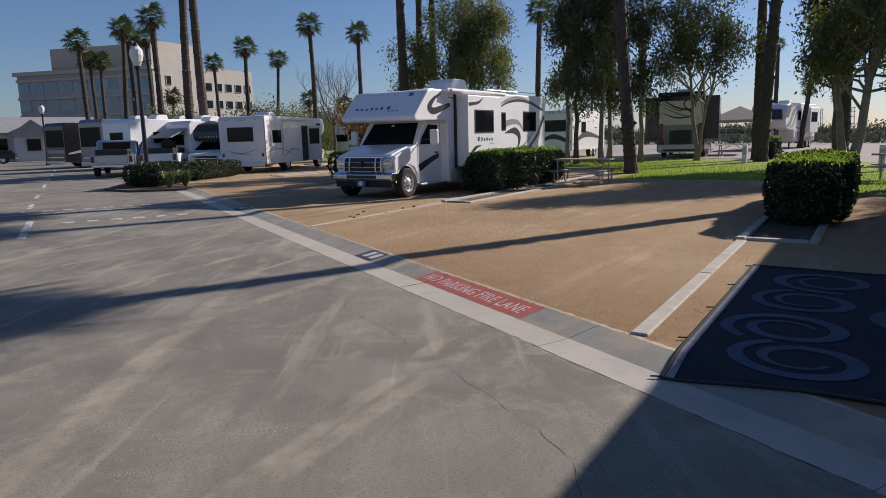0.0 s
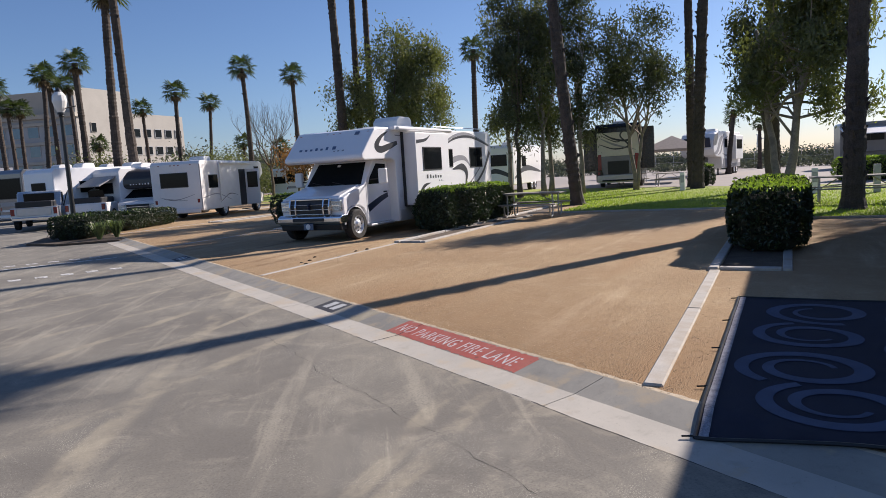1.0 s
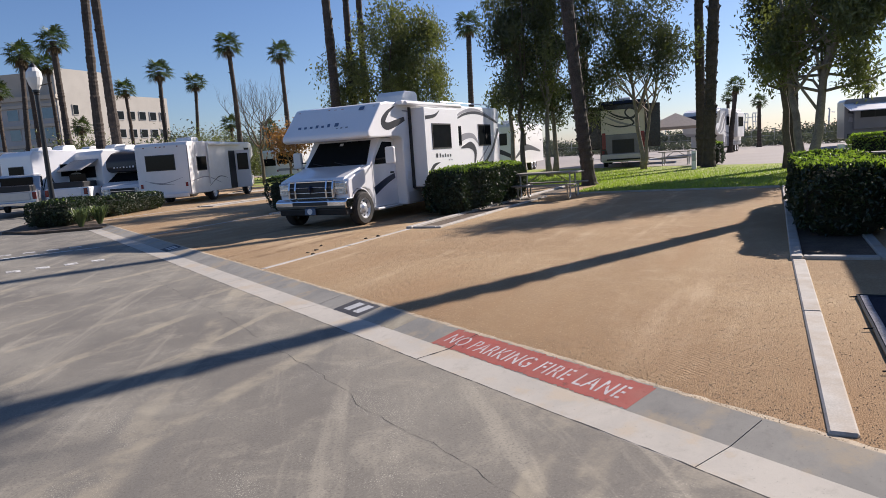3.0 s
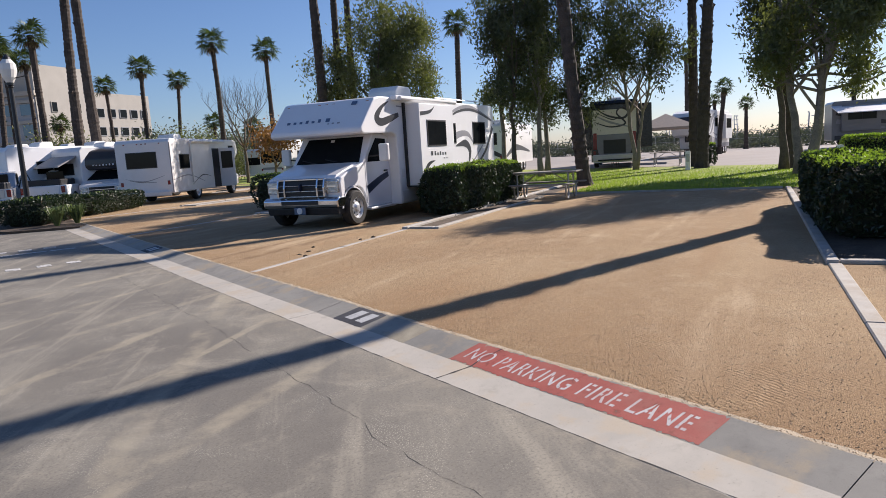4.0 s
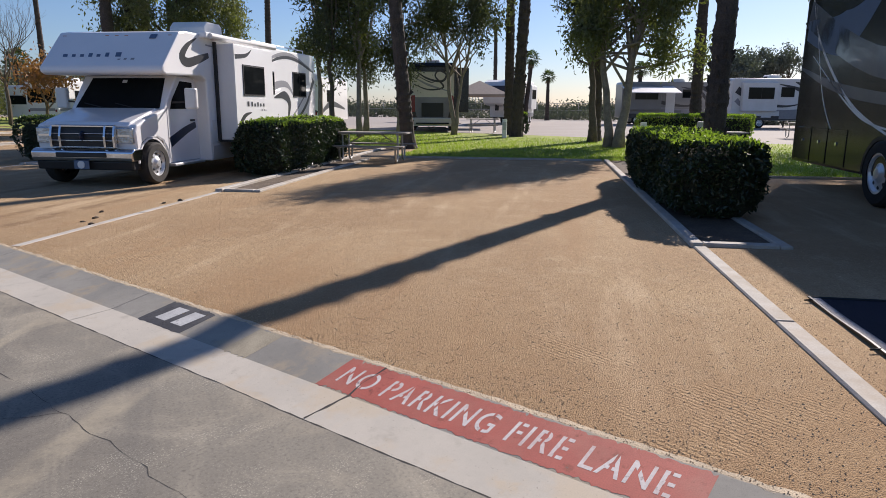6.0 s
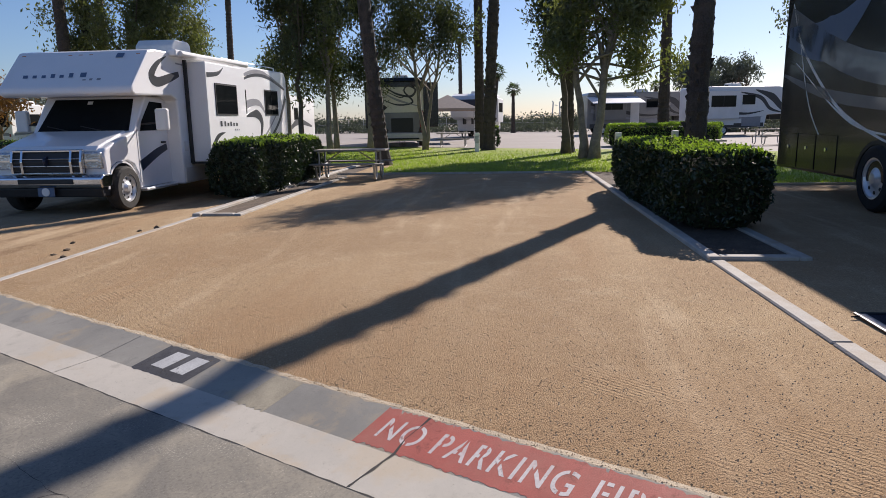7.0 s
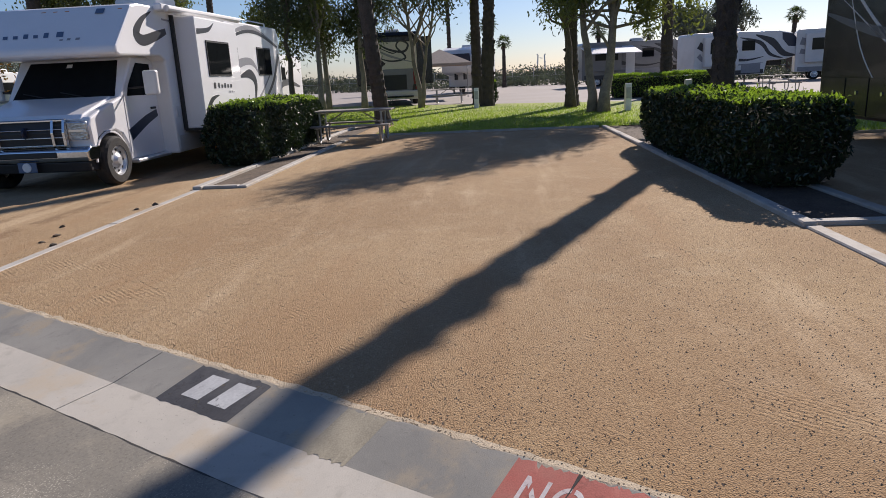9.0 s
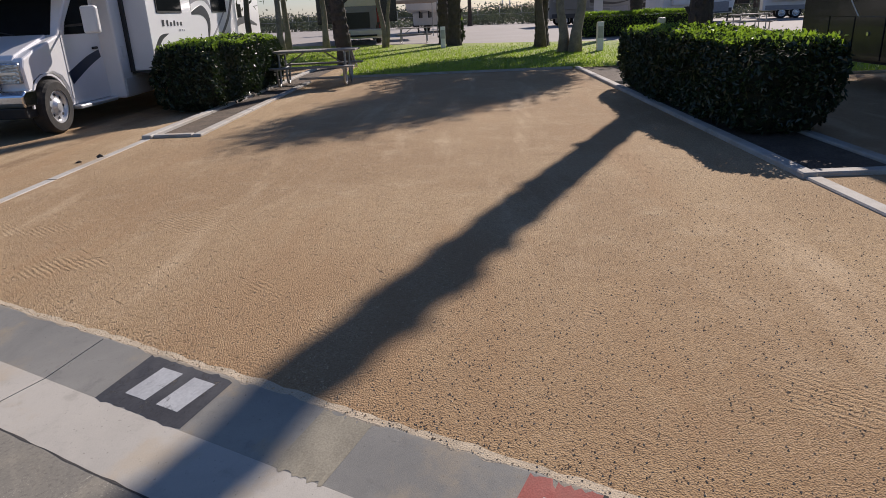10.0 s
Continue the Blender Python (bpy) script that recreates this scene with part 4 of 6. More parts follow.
def fan_leaf(vs, fs, rng, base, direc, size):
    """A fan frond: stalk and pleated pointed blades."""
    d = direc.normalized()
    s = d.cross(Vector((0, 0, 1)))
    s = s.normalized() if s.length > 0.05 else Vector((1, 0, 0))
    u = s.cross(d).normalized()
    stalk = size * 0.75
    sag = Vector((0, 0, -0.18 * size))
    hub = base + d * stalk + sag * 0.5
    i = len(vs)
    vs += [base + s * 0.02, base - s * 0.02, hub - s * 0.015, hub + s * 0.015]
    fs.append((i, i + 1, i + 2, i + 3))
    n = 13
    for k in range(n):
        a = (k / (n - 1) - 0.5) * 3.6
        L = size * (0.95 - 0.25 * abs(a) / 1.8) * (0.85 + 0.3 * rng.random())
        e = (d * math.cos(a) + s * math.sin(a)).normalized()
        w = (s * math.cos(a) - d * math.sin(a)) * size * 0.075
        m = hub + e * L * 0.55 + u * (0.03 if k % 2 else -0.03)
        t = hub + e * L + sag * (0.9 + rng.random() * 0.8)
        i = len(vs)
        vs += [hub, m + w, t, m - w]
        fs.append((i, i + 1, i + 2, i + 3))


def palm(x, y, h, r, seed, label, lean=(0, 0), size=1.0, boots=60, skirt=8, fronds=34, z=0.0):
    rng = np.random.default_rng(seed)
    p = thing("palm_tree", Matrix.Translation((x, y, z)), label, "palm tree", "fan palms")
    bm = bmesh.new()
    top = palm_trunk(bm, rng, h, r * 1.1, r * 0.85, lean[0], lean[1], boots)
    part("trunk", bm, bark_palm, p)
    vs, fs = [], []
    for k in range(fronds):
        a = k * 2.4 + rng.random() * 0.5
        el = math.asin(min(1, max(-0.65, 1.0 - 1.65 * (k + 0.5) / fronds)))
        d = Vector((math.cos(a) * math.cos(el), math.sin(a) * math.cos(el), math.sin(el)))
        fan_leaf(vs, fs, rng, top + Vector((0, 0, 0.1)) + d * 0.1, d, size * (0.85 + 0.3 * rng.random()))
    mesh_part("crown", vs, fs, frond, p)
    if skirt:
        vs, fs = [], []
        for k in range(skirt):
            a = k * 2.4 + rng.random()
            d = Vector((math.cos(a) * 0.55, math.sin(a) * 0.55, -0.9))
            fan_leaf(vs, fs, rng, top - Vector((0, 0, 0.1)), d, size * 0.7)
        mesh_part("dead_fronds", vs, fs, frond_dead, p, "hanging dry brown fronds")
    return p


# hedges of the pitch strips
hedge("hedge", at_uv(11.36, 0.46), 5.75, 1.22, 1.02, 27000, 1, "dark green clipped hedge in a concrete-edged strip beside the empty pitch", 0.07, 0.16)
hedge("hedge", at_uv(15.35, 8.55), 4.9, 1.05, 1.1, 22000, 2, "dark green clipped hedge beside the white motorhome", 0.07, 0.2)
hedge("hedge", at_uv(17.7, 15.6), 5.4, 1.2, 1.1, 8000, 3, "dark green clipped hedge behind the white motorhome", 0.08, 0.2)
hedge("hedge", Matrix.Translation((1.95, 26.0, G)) @ Matrix.Rotation(radians(62), 4, "Z"), 3.2, 1.5, 0.8, 9000, 4, "dark low hedge at the foot of the lamp post", 0.08, 0.01)
hedge("hedge", Matrix.Translation((3.6, 29.0, G)) @ Matrix.Rotation(radians(50), 4, "Z"), 4.0, 1.7, 0.72, 9000, 5, "dark low hedge behind the lamp post in deep shade", 0.08, 0.01)


def flax_plant(x, y, seed):
    """A tuft of arching strap leaves."""
    rng = np.random.default_rng(seed)
    t = thing("flax_plant", Matrix.Translation((x, y, G)), "pale green tuft of arching strap leaves beside the hedge", "plant")
    vs, fs = [], []
    for _ in range(90):
        a, L, lean = rng.random() * 6.28, 0.45 + rng.random() * 0.35, 0.3 + rng.random() * 0.6
        o, w = Vector((math.cos(a), math.sin(a), 0)), Vector((-math.sin(a), math.cos(a), 0)) * 0.018
        q = [o * 0.05 + Vector((0, 0, -0.01)), o * L * lean * 0.5 + Vector((0, 0, L * 0.75)), o * L * lean * 1.2 + Vector((0, 0, L * 0.7))]
        i = len(vs)
        vs += [q[0] + w, q[0] - w, q[1] + w, q[1] - w, q[2]]
        fs += [(i, i + 1, i + 3, i + 2), (i + 2, i + 3, i + 4)]
    mesh_part("leaves", vs, fs, leaf_flax, t)["kind"] = "stuff"


flax_plant(2.75, 25.0, 6)
flax_plant(3.35, 25.5, 7)

def leafy_tree(name, x, y, trunks, env, clumps, count, seed, leafmat, bark, label, size=0.2, wd=0.07, spread=0.27, droop=0.9, reach=14, z=G):
    """trunks: (foot x, foot y, top x, top y, height, radius); env: ellipsoids (cx, cy, cz, rx, ry, rz) that the clumps of leaves fill, with gaps."""
    rng = np.random.default_rng(seed)
    t = thing(name, Matrix.Translation((x, y, z)), label, "tree")
    vol = np.array([e[3] * e[4] * e[5] for e in env])
    pick = rng.choice(len(env), clumps * 3, p=vol / vol.sum())
    cs = []
    for k in pick:
        e = env[k]
        d = rng.normal(size=3)
        d *= rng.random() ** 0.45 / np.linalg.norm(d)
        p = np.array(e[:3]) + d * np.array(e[3:])
        if noise.noise(Vector(p) * 0.75 + Vector((seed, seed, 0))) > -0.12 and p[2] > 1.2:
            cs.append(p)
        if len(cs) >= clumps:
            break
    cs = np.array(cs)
    for fx, fy, tx, ty, h, r in trunks:
        bm = bmesh.new()
        n = 9
        pts, rad = [], []
        for k in range(n + 1):
            f = k / n
            pts.append(Vector((fx + (tx - fx) * f ** 1.3 + rng.normal() * 0.04 * (k > 0), fy + (ty - fy) * f ** 1.3 + rng.normal() * 0.04 * (k > 0), h * f - 0.06)))
            rad.append(r * (1 + 0.5 * max(0, 1 - f * 7)) * (1 - 0.62 * f))
        tube(bm, pts, rad, 10)
        for k in range(reach):
            a = int(n * (0.42 + 0.58 * rng.random()))
            c = Vector(cs[rng.integers(len(cs))])
            if c.z < pts[a].z - 0.5:
                a = int(n * 0.45)
            mid = (pts[a] + c) / 2 + Vector((rng.normal() * 0.25, rng.normal() * 0.25, 0.25 - 0.5 * rng.random()))
            q = (pts[a] * 0.35 + mid * 0.65) + Vector(rng.normal(size=3)) * 0.08
            w = min(rad[a] * 0.55, 0.055)
            tube(bm, [pts[a], q, mid, (mid + c) / 2 + Vector(rng.normal(size=3)) * 0.12, c], [w, w * 0.85, w * 0.65, w * 0.4, 0.008], 5, False)
        part("trunk", bm, bark, t, smooth=True)
    vs, fs = leaf_cloud(rng, cs, (spread, spread, spread * 1.25), count, size, wd, droop)
    cloud_part("crown", vs, fs, leafmat, t)["kind"] = "stuff"
    return t


# the row of trees along the lawn
palm(17.77, 8.27, 11.7, 0.235, 11, "tall fan palm with rough brown trunk behind the hedge", (0.1, -0.1), 1.0, 260, 10)
palm(18.48, 18.5, 12.5, 0.22, 12, "tall fan palm with rough brown trunk beside the picnic table", (-0.6, 0.9), 1.15, 260, 10)
palm(28.65, 20.41, 14.5, 0.26, 13, "tall fan palm with rough brown trunk on the lawn edge", (0.3, -0.5), 1.15, 260, 10)
palm(30.22, 21.8, 13.5, 0.23, 14, "tall fan palm with rough brown trunk on the lawn edge", (0.2, 0.3), 1.15, 50, 8)
palm(27.51, 15.8, 18.0, 0.24, 15, "tall fan palm with rough brown trunk on the lawn edge", (-0.2, 0.3), 1.15, 260, 8)
palm(37.24, 14.72, 11.0, 0.28, 16, "tall fan palm with rough brown trunk on the lawn edge", (0.2, 0.2), 1.15, 50, 8)
leafy_tree("gum_tree", 23.58, 13.03, [(0.05, 0.5, -0.3, 1.1, 6.0, 0.15), (-0.05, 0.08, 0.4, -0.6, 6.2, 0.17)], [(0.3, -0.8, 6.5, 1.8, 1.6, 2.4), (-0.4, 1.0, 4.2, 0.8, 0.7, 1.4), (0.2, -1.8, 4.2, 1.1, 0.9, 1.8)], 115, 21000, 21, leaf_euc, bark_pale, "leafy gum tree with two pale smooth trunks on the lawn")
leafy_tree("gum_tree", 26.33, 15.41, [(0, 0, 0.2, 0.5, 7, 0.15)], [(0, 0.4, 5.6, 1.1, 1.2, 2.3)], 60, 8000, 22, leaf_dark, bark_dark, "dark leafy gum tree beside a palm on the lawn")
leafy_tree("gum_tree", 33.0, 6.3, [(0, 0, 0.2, 0.3, 9.5, 0.22)], [(0, 0, 8.4, 3.2, 2.9, 3.7), (-0.4, 1.3, 5.9, 1.8, 1.4, 2.0)], 105, 15000, 24, leaf_dark, bark_dark, "dark leafy gum tree behind the black coach")
leafy_tree("slender_tree", 28, 23.63, [(0, 0, -0.3, 0.9, 6.4, 0.12), (0, 0, 0.3, -1.2, 6.4, 0.09)], [(0, 0.2, 7.0, 2.6, 2.6, 2.3), (0, -1.8, 5.2, 1.2, 1.2, 1.4), (0, 2.0, 5.0, 1.0, 1.0, 1.2)], 110, 13000, 23, leaf_dark, bark_pale, "slender tree with curving bare limbs and sparse leaves", reach=16)
for n, (x, y) in enumerate(((22.05, 25.99), (23.07, 25.28), (24.45, 26.27), (22.71, 27.48), (25.18, 24.76))):
    leafy_tree("gum_tree", x, y, [(0, 0, 0.2, 0.3, 7.0 + 0.5 * (n % 3), 0.13)], [(0, 0.1, 7.2, 1.3, 1.3, 4.2), (0.1, 0.2, 4.0, 0.9, 0.9, 1.8)], 40, 8000, 30 + n, leaf_euc if n % 2 else leaf_dark, bark_dark if n == 0 else bark_pale, "leafy gum tree in a dense clump on the lawn")
leafy_tree("large_tree", 20.65, 36.39, [(0, 0, 0.3, 0.3, 7.0, 0.28), (0.3, 0.1, 1.6, -1.2, 6.5, 0.2)], [(0.6, -0.4, 7.3, 2.9, 2.9, 3.0), (-1.6, 1.6, 5.8, 1.6, 1.6, 2.0), (1.9, -1.9, 6.2, 1.6, 1.6, 2.2)], 125, 24000, 40, leaf_euc, bark_dark, "large dense tree behind the white motorhome", size=0.22, wd=0.08, spread=0.33, z=0.05)
palm(17.54, 36.42, 14, 0.28, 41, "tall thick fan palm behind the white motorhome", (0.0, 0.2), 1.2, 50, 10)
palm(19.39, 37.82, 14.5, 0.22, 42, "tall fan palm behind the white motorhome", (0.2, 0.2), 1.2, 40, 10)
palm(21.27, 39.63, 15, 0.22, 43, "tall fan palm behind the white motorhome", (0.2, 0.2), 1.2, 40, 10)

leafy_tree("gum_tree", 74.8, 18.5, [(0, 0, 0.3, 0.4, 5.5, 0.2), (0.1, 0, -0.4, -1.2, 5.0, 0.15)], [(0, 0, 5.6, 2.0, 2.6, 1.8), (0, 1.6, 4.2, 1.2, 1.4, 1.0)], 60, 5000, 47, leaf_hazy, bark_dark, "open-crowned gum tree in the distance", size=0.3, wd=0.12)

# palms further off, by place and height
for n, (x, y, h, r) in enumerate(((1.68, 71.75, 11.2, 0.22), (2.58, 81.45, 10.6, 0.2), (3.35, 81.95, 10.5, 0.2), (4.37, 66.99, 11.8, 0.22), (6.16, 76.71, 12.6, 0.22), (6.78, 61.82, 12.0, 0.27), (6.58, 45.27, 13.5, 0.27), (7.33, 43.25, 13.8, 0.27),
        (15.91, 84.67, 11, 0.2), (16.03, 70.14, 11, 0.22), (21.31, 78.95, 11, 0.2), (19.63, 59.05, 11.7, 0.22), (25.15, 62.12, 11.7, 0.22), (34.5, 45.89, 11.7, 0.25), (62.87, 43.81, 9.9, 0.22), (72.56, 46.97, 5.6, 0.2), (64.21, 38.27, 4.5, 0.2), (50.55, 32.88, 5.3, 0.2),
        (7.84, 76.36, 12.4, 0.2), (58.19, 26.1, 4.6, 0.2), (67.84, 12.64, 5.2, 0.22), (82.4, 28.8, 5.0, 0.2), (28.27, 87.78, 7, 0.2), (30.44, 81.01, 6, 0.2), (11.33, 92.31, 7.5, 0.2))):
    palm(x, y, h, r, 60 + n, "fan palm with slim trunk in the distance", (((n * 37) % 7 - 3) * 0.15, ((n * 53) % 5 - 2) * 0.12), 0.82 if x < 50 else 0.5, 10, 7, 28)


def bare_tree():
    rng = np.random.default_rng(77)
    t = thing("bare_tree", Matrix.Translation((19.38, 54, 0)), "leafless winter tree with fine grey twigs", "tree")
    bm = bmesh.new()
    tips = []
    tube(bm, [(0, 0, -0.05), (0.05, 0, 1.5), (0, 0.1, 3.0)], [0.16, 0.12, 0.1], 8)
    for k in range(5):
        limb(bm, rng, (0, 0.1, 2.6 + 0.1 * k), Vector((math.cos(k * 1.3), math.sin(k * 1.3), 1.3)), 2.3, 0.085, 3, tips, 0.3, 5, 4, 0.3)
    part("trunk", bm, bark_dark, t)


bare_tree()


def bush_row(name, pts, h, r, count, seed, material, label, size=0.3):
    rng = np.random.default_rng(seed)
    cs = []
    for a, b in zip(pts, pts[1:]):
        n = max(2, int(math.hypot(b[0] - a[0], b[1] - a[1]) / (r * 0.9)))
        for i in range(n):
            f = i / n
            hh = h * (0.5 + 0.7 * rng.random())
            for _ in range(9):
                cs.append((a[0] + (b[0] - a[0]) * f + rng.normal() * r * 0.4, a[1] + (b[1] - a[1]) * f + rng.normal() * r * 0.4, hh * (0.15 + 0.8 * rng.random())))
    vs, fs = leaf_cloud(rng, cs, (r * 0.4, r * 0.4, h * 0.18), count, size, size * 0.5)
    vs[:, 2] = np.maximum(vs[:, 2], 0.0)
    return tagged(cloud_part(name, vs, fs, material, None), label, "bushes", "", "stuff")


bush_row("far_woods", [(95, -70), (106.37, -1.07), (96.76, 58.26), (76.05, 107.53)], 2.3, 3.2, 60000, 81, leaf_hazy, "low distant scrub and trees along the horizon", 0.4)
bush_row("far_woods", [(51.33, 109.38), (31.94, 97.52), (19.15, 95.38), (5.39, 93.13)], 5.4, 4.0, 26000, 82, leaf_hazy, "dark distant trees below the tall building", 0.45)
bush_row("shrub_row", [(64, -8), (63.95, 9.24), (65.93, 28.98)], 0.9, 1.0, 6000, 83, leaf_hazy, "low dark shrubs beyond the concrete lane", 0.3)
bush_row("shrub_row", [(67.86, 30.94), (69.65, 46.7), (63.32, 68.41)], 1.0, 1.2, 6000, 84, leaf_hazy, "low dark shrubs beyond the concrete lane", 0.3)
bush_row("shrub_row", [(8.25, 62.24), (15.08, 65.28), (23.85, 70.26)], 4.2, 2.6, 32000, 86, leaf_euc, "yellow green trees behind the parked campers", 0.22)
for n, (x, y) in enumerate(((89.06, 7.02), (94.81, 2.01), (85.3, 24.83))):
    tree("distant_tree", x, y, 0, [(0, 0, 3.2, 0.2)], 2, 2.0, 3500, 85 + n, leaf_hazy, bark_dark, "rounded tree in the distance", size=0.5, wd=0.2, spread=(0.8, 0.8, 0.7), up=0.2)
tree("autumn_tree", 18.6, 46.41, 0, [(0, 0, 1.6, 0.12)], 2, 1.0, 1300, 90, orange_leaf, bark_dark, "small tree with orange autumn leaves", size=0.25, wd=0.12)
hedge("hedge", Matrix.Translation((34.82, 16.93, 0.05)) @ Matrix.Rotation(radians(-72), 4, "Z"), 5.5, 1.6, 1.1, 7000, 91, "sunlit bright green hedge beyond the lawn", 0.1, 0.6, leaf_bright)
hedge("hedge", at_uv(37.76, 4.3, 0.05), 1.4, 1.1, 1.1, 2500, 92, "small dark green hedge beside the far motorhome", 0.09, 0.2)
hedge("hedge", at_uv(27.04, 14.64, G), 2.6, 1.2, 1.0, 3000, 93, "bright green shrub behind the hedge", 0.09, 0.6, leaf_bright)

# ---- vehicles ----
def roof_unit(parent, x0, x1, y0, y1, z, h=0.3):
    pts = [(x0, z), (x1, z), (x1 - 0.06, z + h * 0.85), (x1 - 0.16, z + h), (x0 + 0.2, z + h), (x0 + 0.05, z + h * 0.7)]
    ac = part("roof_air_conditioner", prismm(pts, y0, y1, 0.03), plastic_white, parent, "white plastic roof air conditioner")
    for k in range(5):
        y = y0 + (y1 - y0) * (0.2 + 0.13 * k)
        part("vent_slot", boxm(x1 - 0.04, x1 + 0.004, y, y + 0.04, z + 0.06, z + h * 0.6), black_trim, ac)
    return ac


def class_c():
    """The white motorhome on a van chassis: nose at x = 0, tail at 9.5, right side at y = -1.25."""
    m = thing("motorhome", at_uv(12.76, 10.83) @ Matrix.Scale(0.985, 4), "white motorhome with cab-over bunk, slide-out and grey swoosh graphics", "motorhome")
    yr, yl = -1.25, 1.25
    # coach body with the bunk over the cab
    prof = [(2.85, 0.30), (9.45, 0.36), (9.5, 2.72), (9.36, 2.9), (2.1, 2.86), (1.86, 2.82), (1.2, 2.15), (1.19, 2.05), (1.3, 2.0), (2.62, 2.03), (2.8, 1.95)]
    part("body", prismm(prof, yr, yl, 0.035), white_paint, m)
    # van cab
    cab = [(0.64, 0.55), (0.60, 0.98), (0.66, 1.1), (0.92, 1.19), (1.5, 1.35), (1.6, 1.38), (2.1, 2.02), (2.95, 2.02), (2.95, 0.34), (1.65, 0.34), (1.62, 0.6), (1.5, 0.78), (1.3, 0.86), (0.98, 0.86), (0.80, 0.78), (0.69, 0.6), (0.67, 0.5)]
    part("cab", prismm(cab, -0.98, 0.98, 0.03), van_white, m)
    part("wheel_well", boxm(0.68, 1.6, -0.9, 0.9, 0.3, 0.84), black_trim, m)
    for s in (-1, 1):
        arch = [(1.1 - 0.47 * math.cos(math.pi * k / 12), 0.42 + 0.45 * math.sin(math.pi * k / 12)) for k in range(13)]
        lip = arch + [(1.1 + (x - 1.1) * 0.93, 0.42 + (z - 0.42) * 0.93) for x, z in arch[::-1]]
        part("fender_lip", prismm(lip, min(s * 0.97, s * 0.995), max(s * 0.97, s * 0.995)), van_white, m)
    part("hood", prismm([(0.62, 1.08), (0.7, 1.15), (0.98, 1.235), (1.55, 1.40), (1.57, 1.35), (0.68, 1.04)], -0.84, 0.84, 0.02), van_white, m)
    # grille: dark back, chrome surround, bars and two end cells
    g = part("grille", prismm([(0.07, 0.71), (0.055, 0.9), (0.11, 1.09), (0.16, 1.1), (0.16, 0.7)], -0.61, 0.61, 0.01), black_trim, m, "dark mesh grille in a chrome surround")
    rake = lambda z: 0.05 + max(0.0, z - 0.9) * 0.27 + max(0.0, 0.9 - z) * 0.08
    for z, h in ((0.70, 0.016), (0.82, 0.013), (0.94, 0.013), (1.06, 0.034)):
        part("chrome_bar", boxm(rake(z) - 0.03, rake(z) + 0.05, -0.63, 0.63, z, z + h, 0.008), chrome, g)
    for y in (-0.62, -0.44, 0.44, 0.62):
        part("upright", prismm([(0.022, 0.70), (0.012, 0.9), (0.065, 1.09), (0.12, 1.09), (0.09, 0.70)], y - 0.022, y + 0.022, 0.006), chrome, g)
    for s in (-1, 1):
        for k in range(5):
            z = 0.74 + 0.066 * k
            part("side_slat", boxm(rake(z) - 0.008, rake(z) + 0.02, min(s * 0.47, s * 0.59), max(s * 0.47, s * 0.59), z, z + 0.009), graphic_dark, g)
    part("oval_badge", lathe(bmesh.new(), [(0.075, -0.02), (0.09, 0.0), (0.075, 0.02)], (0.05, 0, 0.905), "y", 16), graphic_navy, g)
    for s in (-1, 1):
        h = part("headlight", prismm([(0.09, 0.77), (0.08, 1.05), (0.24, 1.07), (0.34, 0.8)], s * 0.64 if s > 0 else -0.95, 0.95 if s > 0 else -0.64, 0.02), lamp_clear, m, "clear headlight with chrome reflector")
        part("bezel", boxm(0.075, 0.1, min(s * 0.66, s * 0.9), max(s * 0.66, s * 0.9), 0.9, 0.93), chrome, h)
        part("turn_signal", boxm(0.2, 0.33, s * 0.95 - 0.02, s * 0.95 + 0.02, 0.93, 1.03, 0.01), lamp_amber, h)
    b = part("bumper", prismm([(-0.01, 0.46), (-0.04, 0.5), (-0.045, 0.63), (0.05, 0.685), (0.3, 0.685), (0.3, 0.46)], -1.0, 1.0, 0.025), chrome, m, "polished chrome front bumper")
    part("valance", prismm([(0.05, 0.30), (0.02, 0.455), (0.3, 0.455), (0.3, 0.3)], -0.95, 0.95, 0.02), black_trim, b)
    part("air_slot", boxm(-0.055, 0.0, -0.5, 0.5, 0.53, 0.615, 0.01), black_trim, b)
    part("number_plate", boxm(-0.06, -0.04, -0.15, 0.15, 0.32, 0.475, 0.008), graphic_blue, b, "plain number plate")
    part("plate_ring", lathe(bmesh.new(), [(0.07, -0.008), (0.07, 0.008)], (0, 0, 0), "y", 16), off_white, b).matrix_local = Matrix.Translation((-0.064, 0, 0.40)) @ Matrix.Rotation(radians(90), 4, "Z")
    for o in [c for c in m.children if c.name.split(".")[0] in ("grille", "headlight", "bumper")]:
        o.location.x += 0.47
    # windscreen and side glass
    slope = lambda s, t, o: (1.605 + (t - 1.385) * 0.79 - o * 0.8, s, t + o * 0.6)
    wv = [slope(a, t, 0.012) for a, t in ((-0.88, 1.385), (0.88, 1.385), (0.77, 1.965), (-0.77, 1.965))] + [slope(a, t, -0.03) for a, t in ((-0.88, 1.385), (0.88, 1.385), (0.77, 1.965), (-0.77, 1.965))]
    ws = mesh_part("windscreen", wv, outward(wv, [(0, 1, 2, 3), (0, 4, 5, 1), (1, 5, 6, 2), (2, 6, 7, 3), (3, 7, 4, 0)], slope, 0, 1.6), glass_dark, m, "dark sloping windscreen")
    for y in (-0.35, 0.3):
        part("wiper", tube(bmesh.new(), [slope(y, 1.39, 0.02), slope(y + 0.42, 1.47, 0.025)], 0.01, 5), black_trim, ws)
    part("sun_sticker", boxm(0, 0.004, -0.05, 0.05, 0, 0.07), off_white, ws).matrix_local = Matrix.Translation(slope(0.05, 1.87, 0.016)) @ Matrix.Rotation(radians(38), 4, "Y")
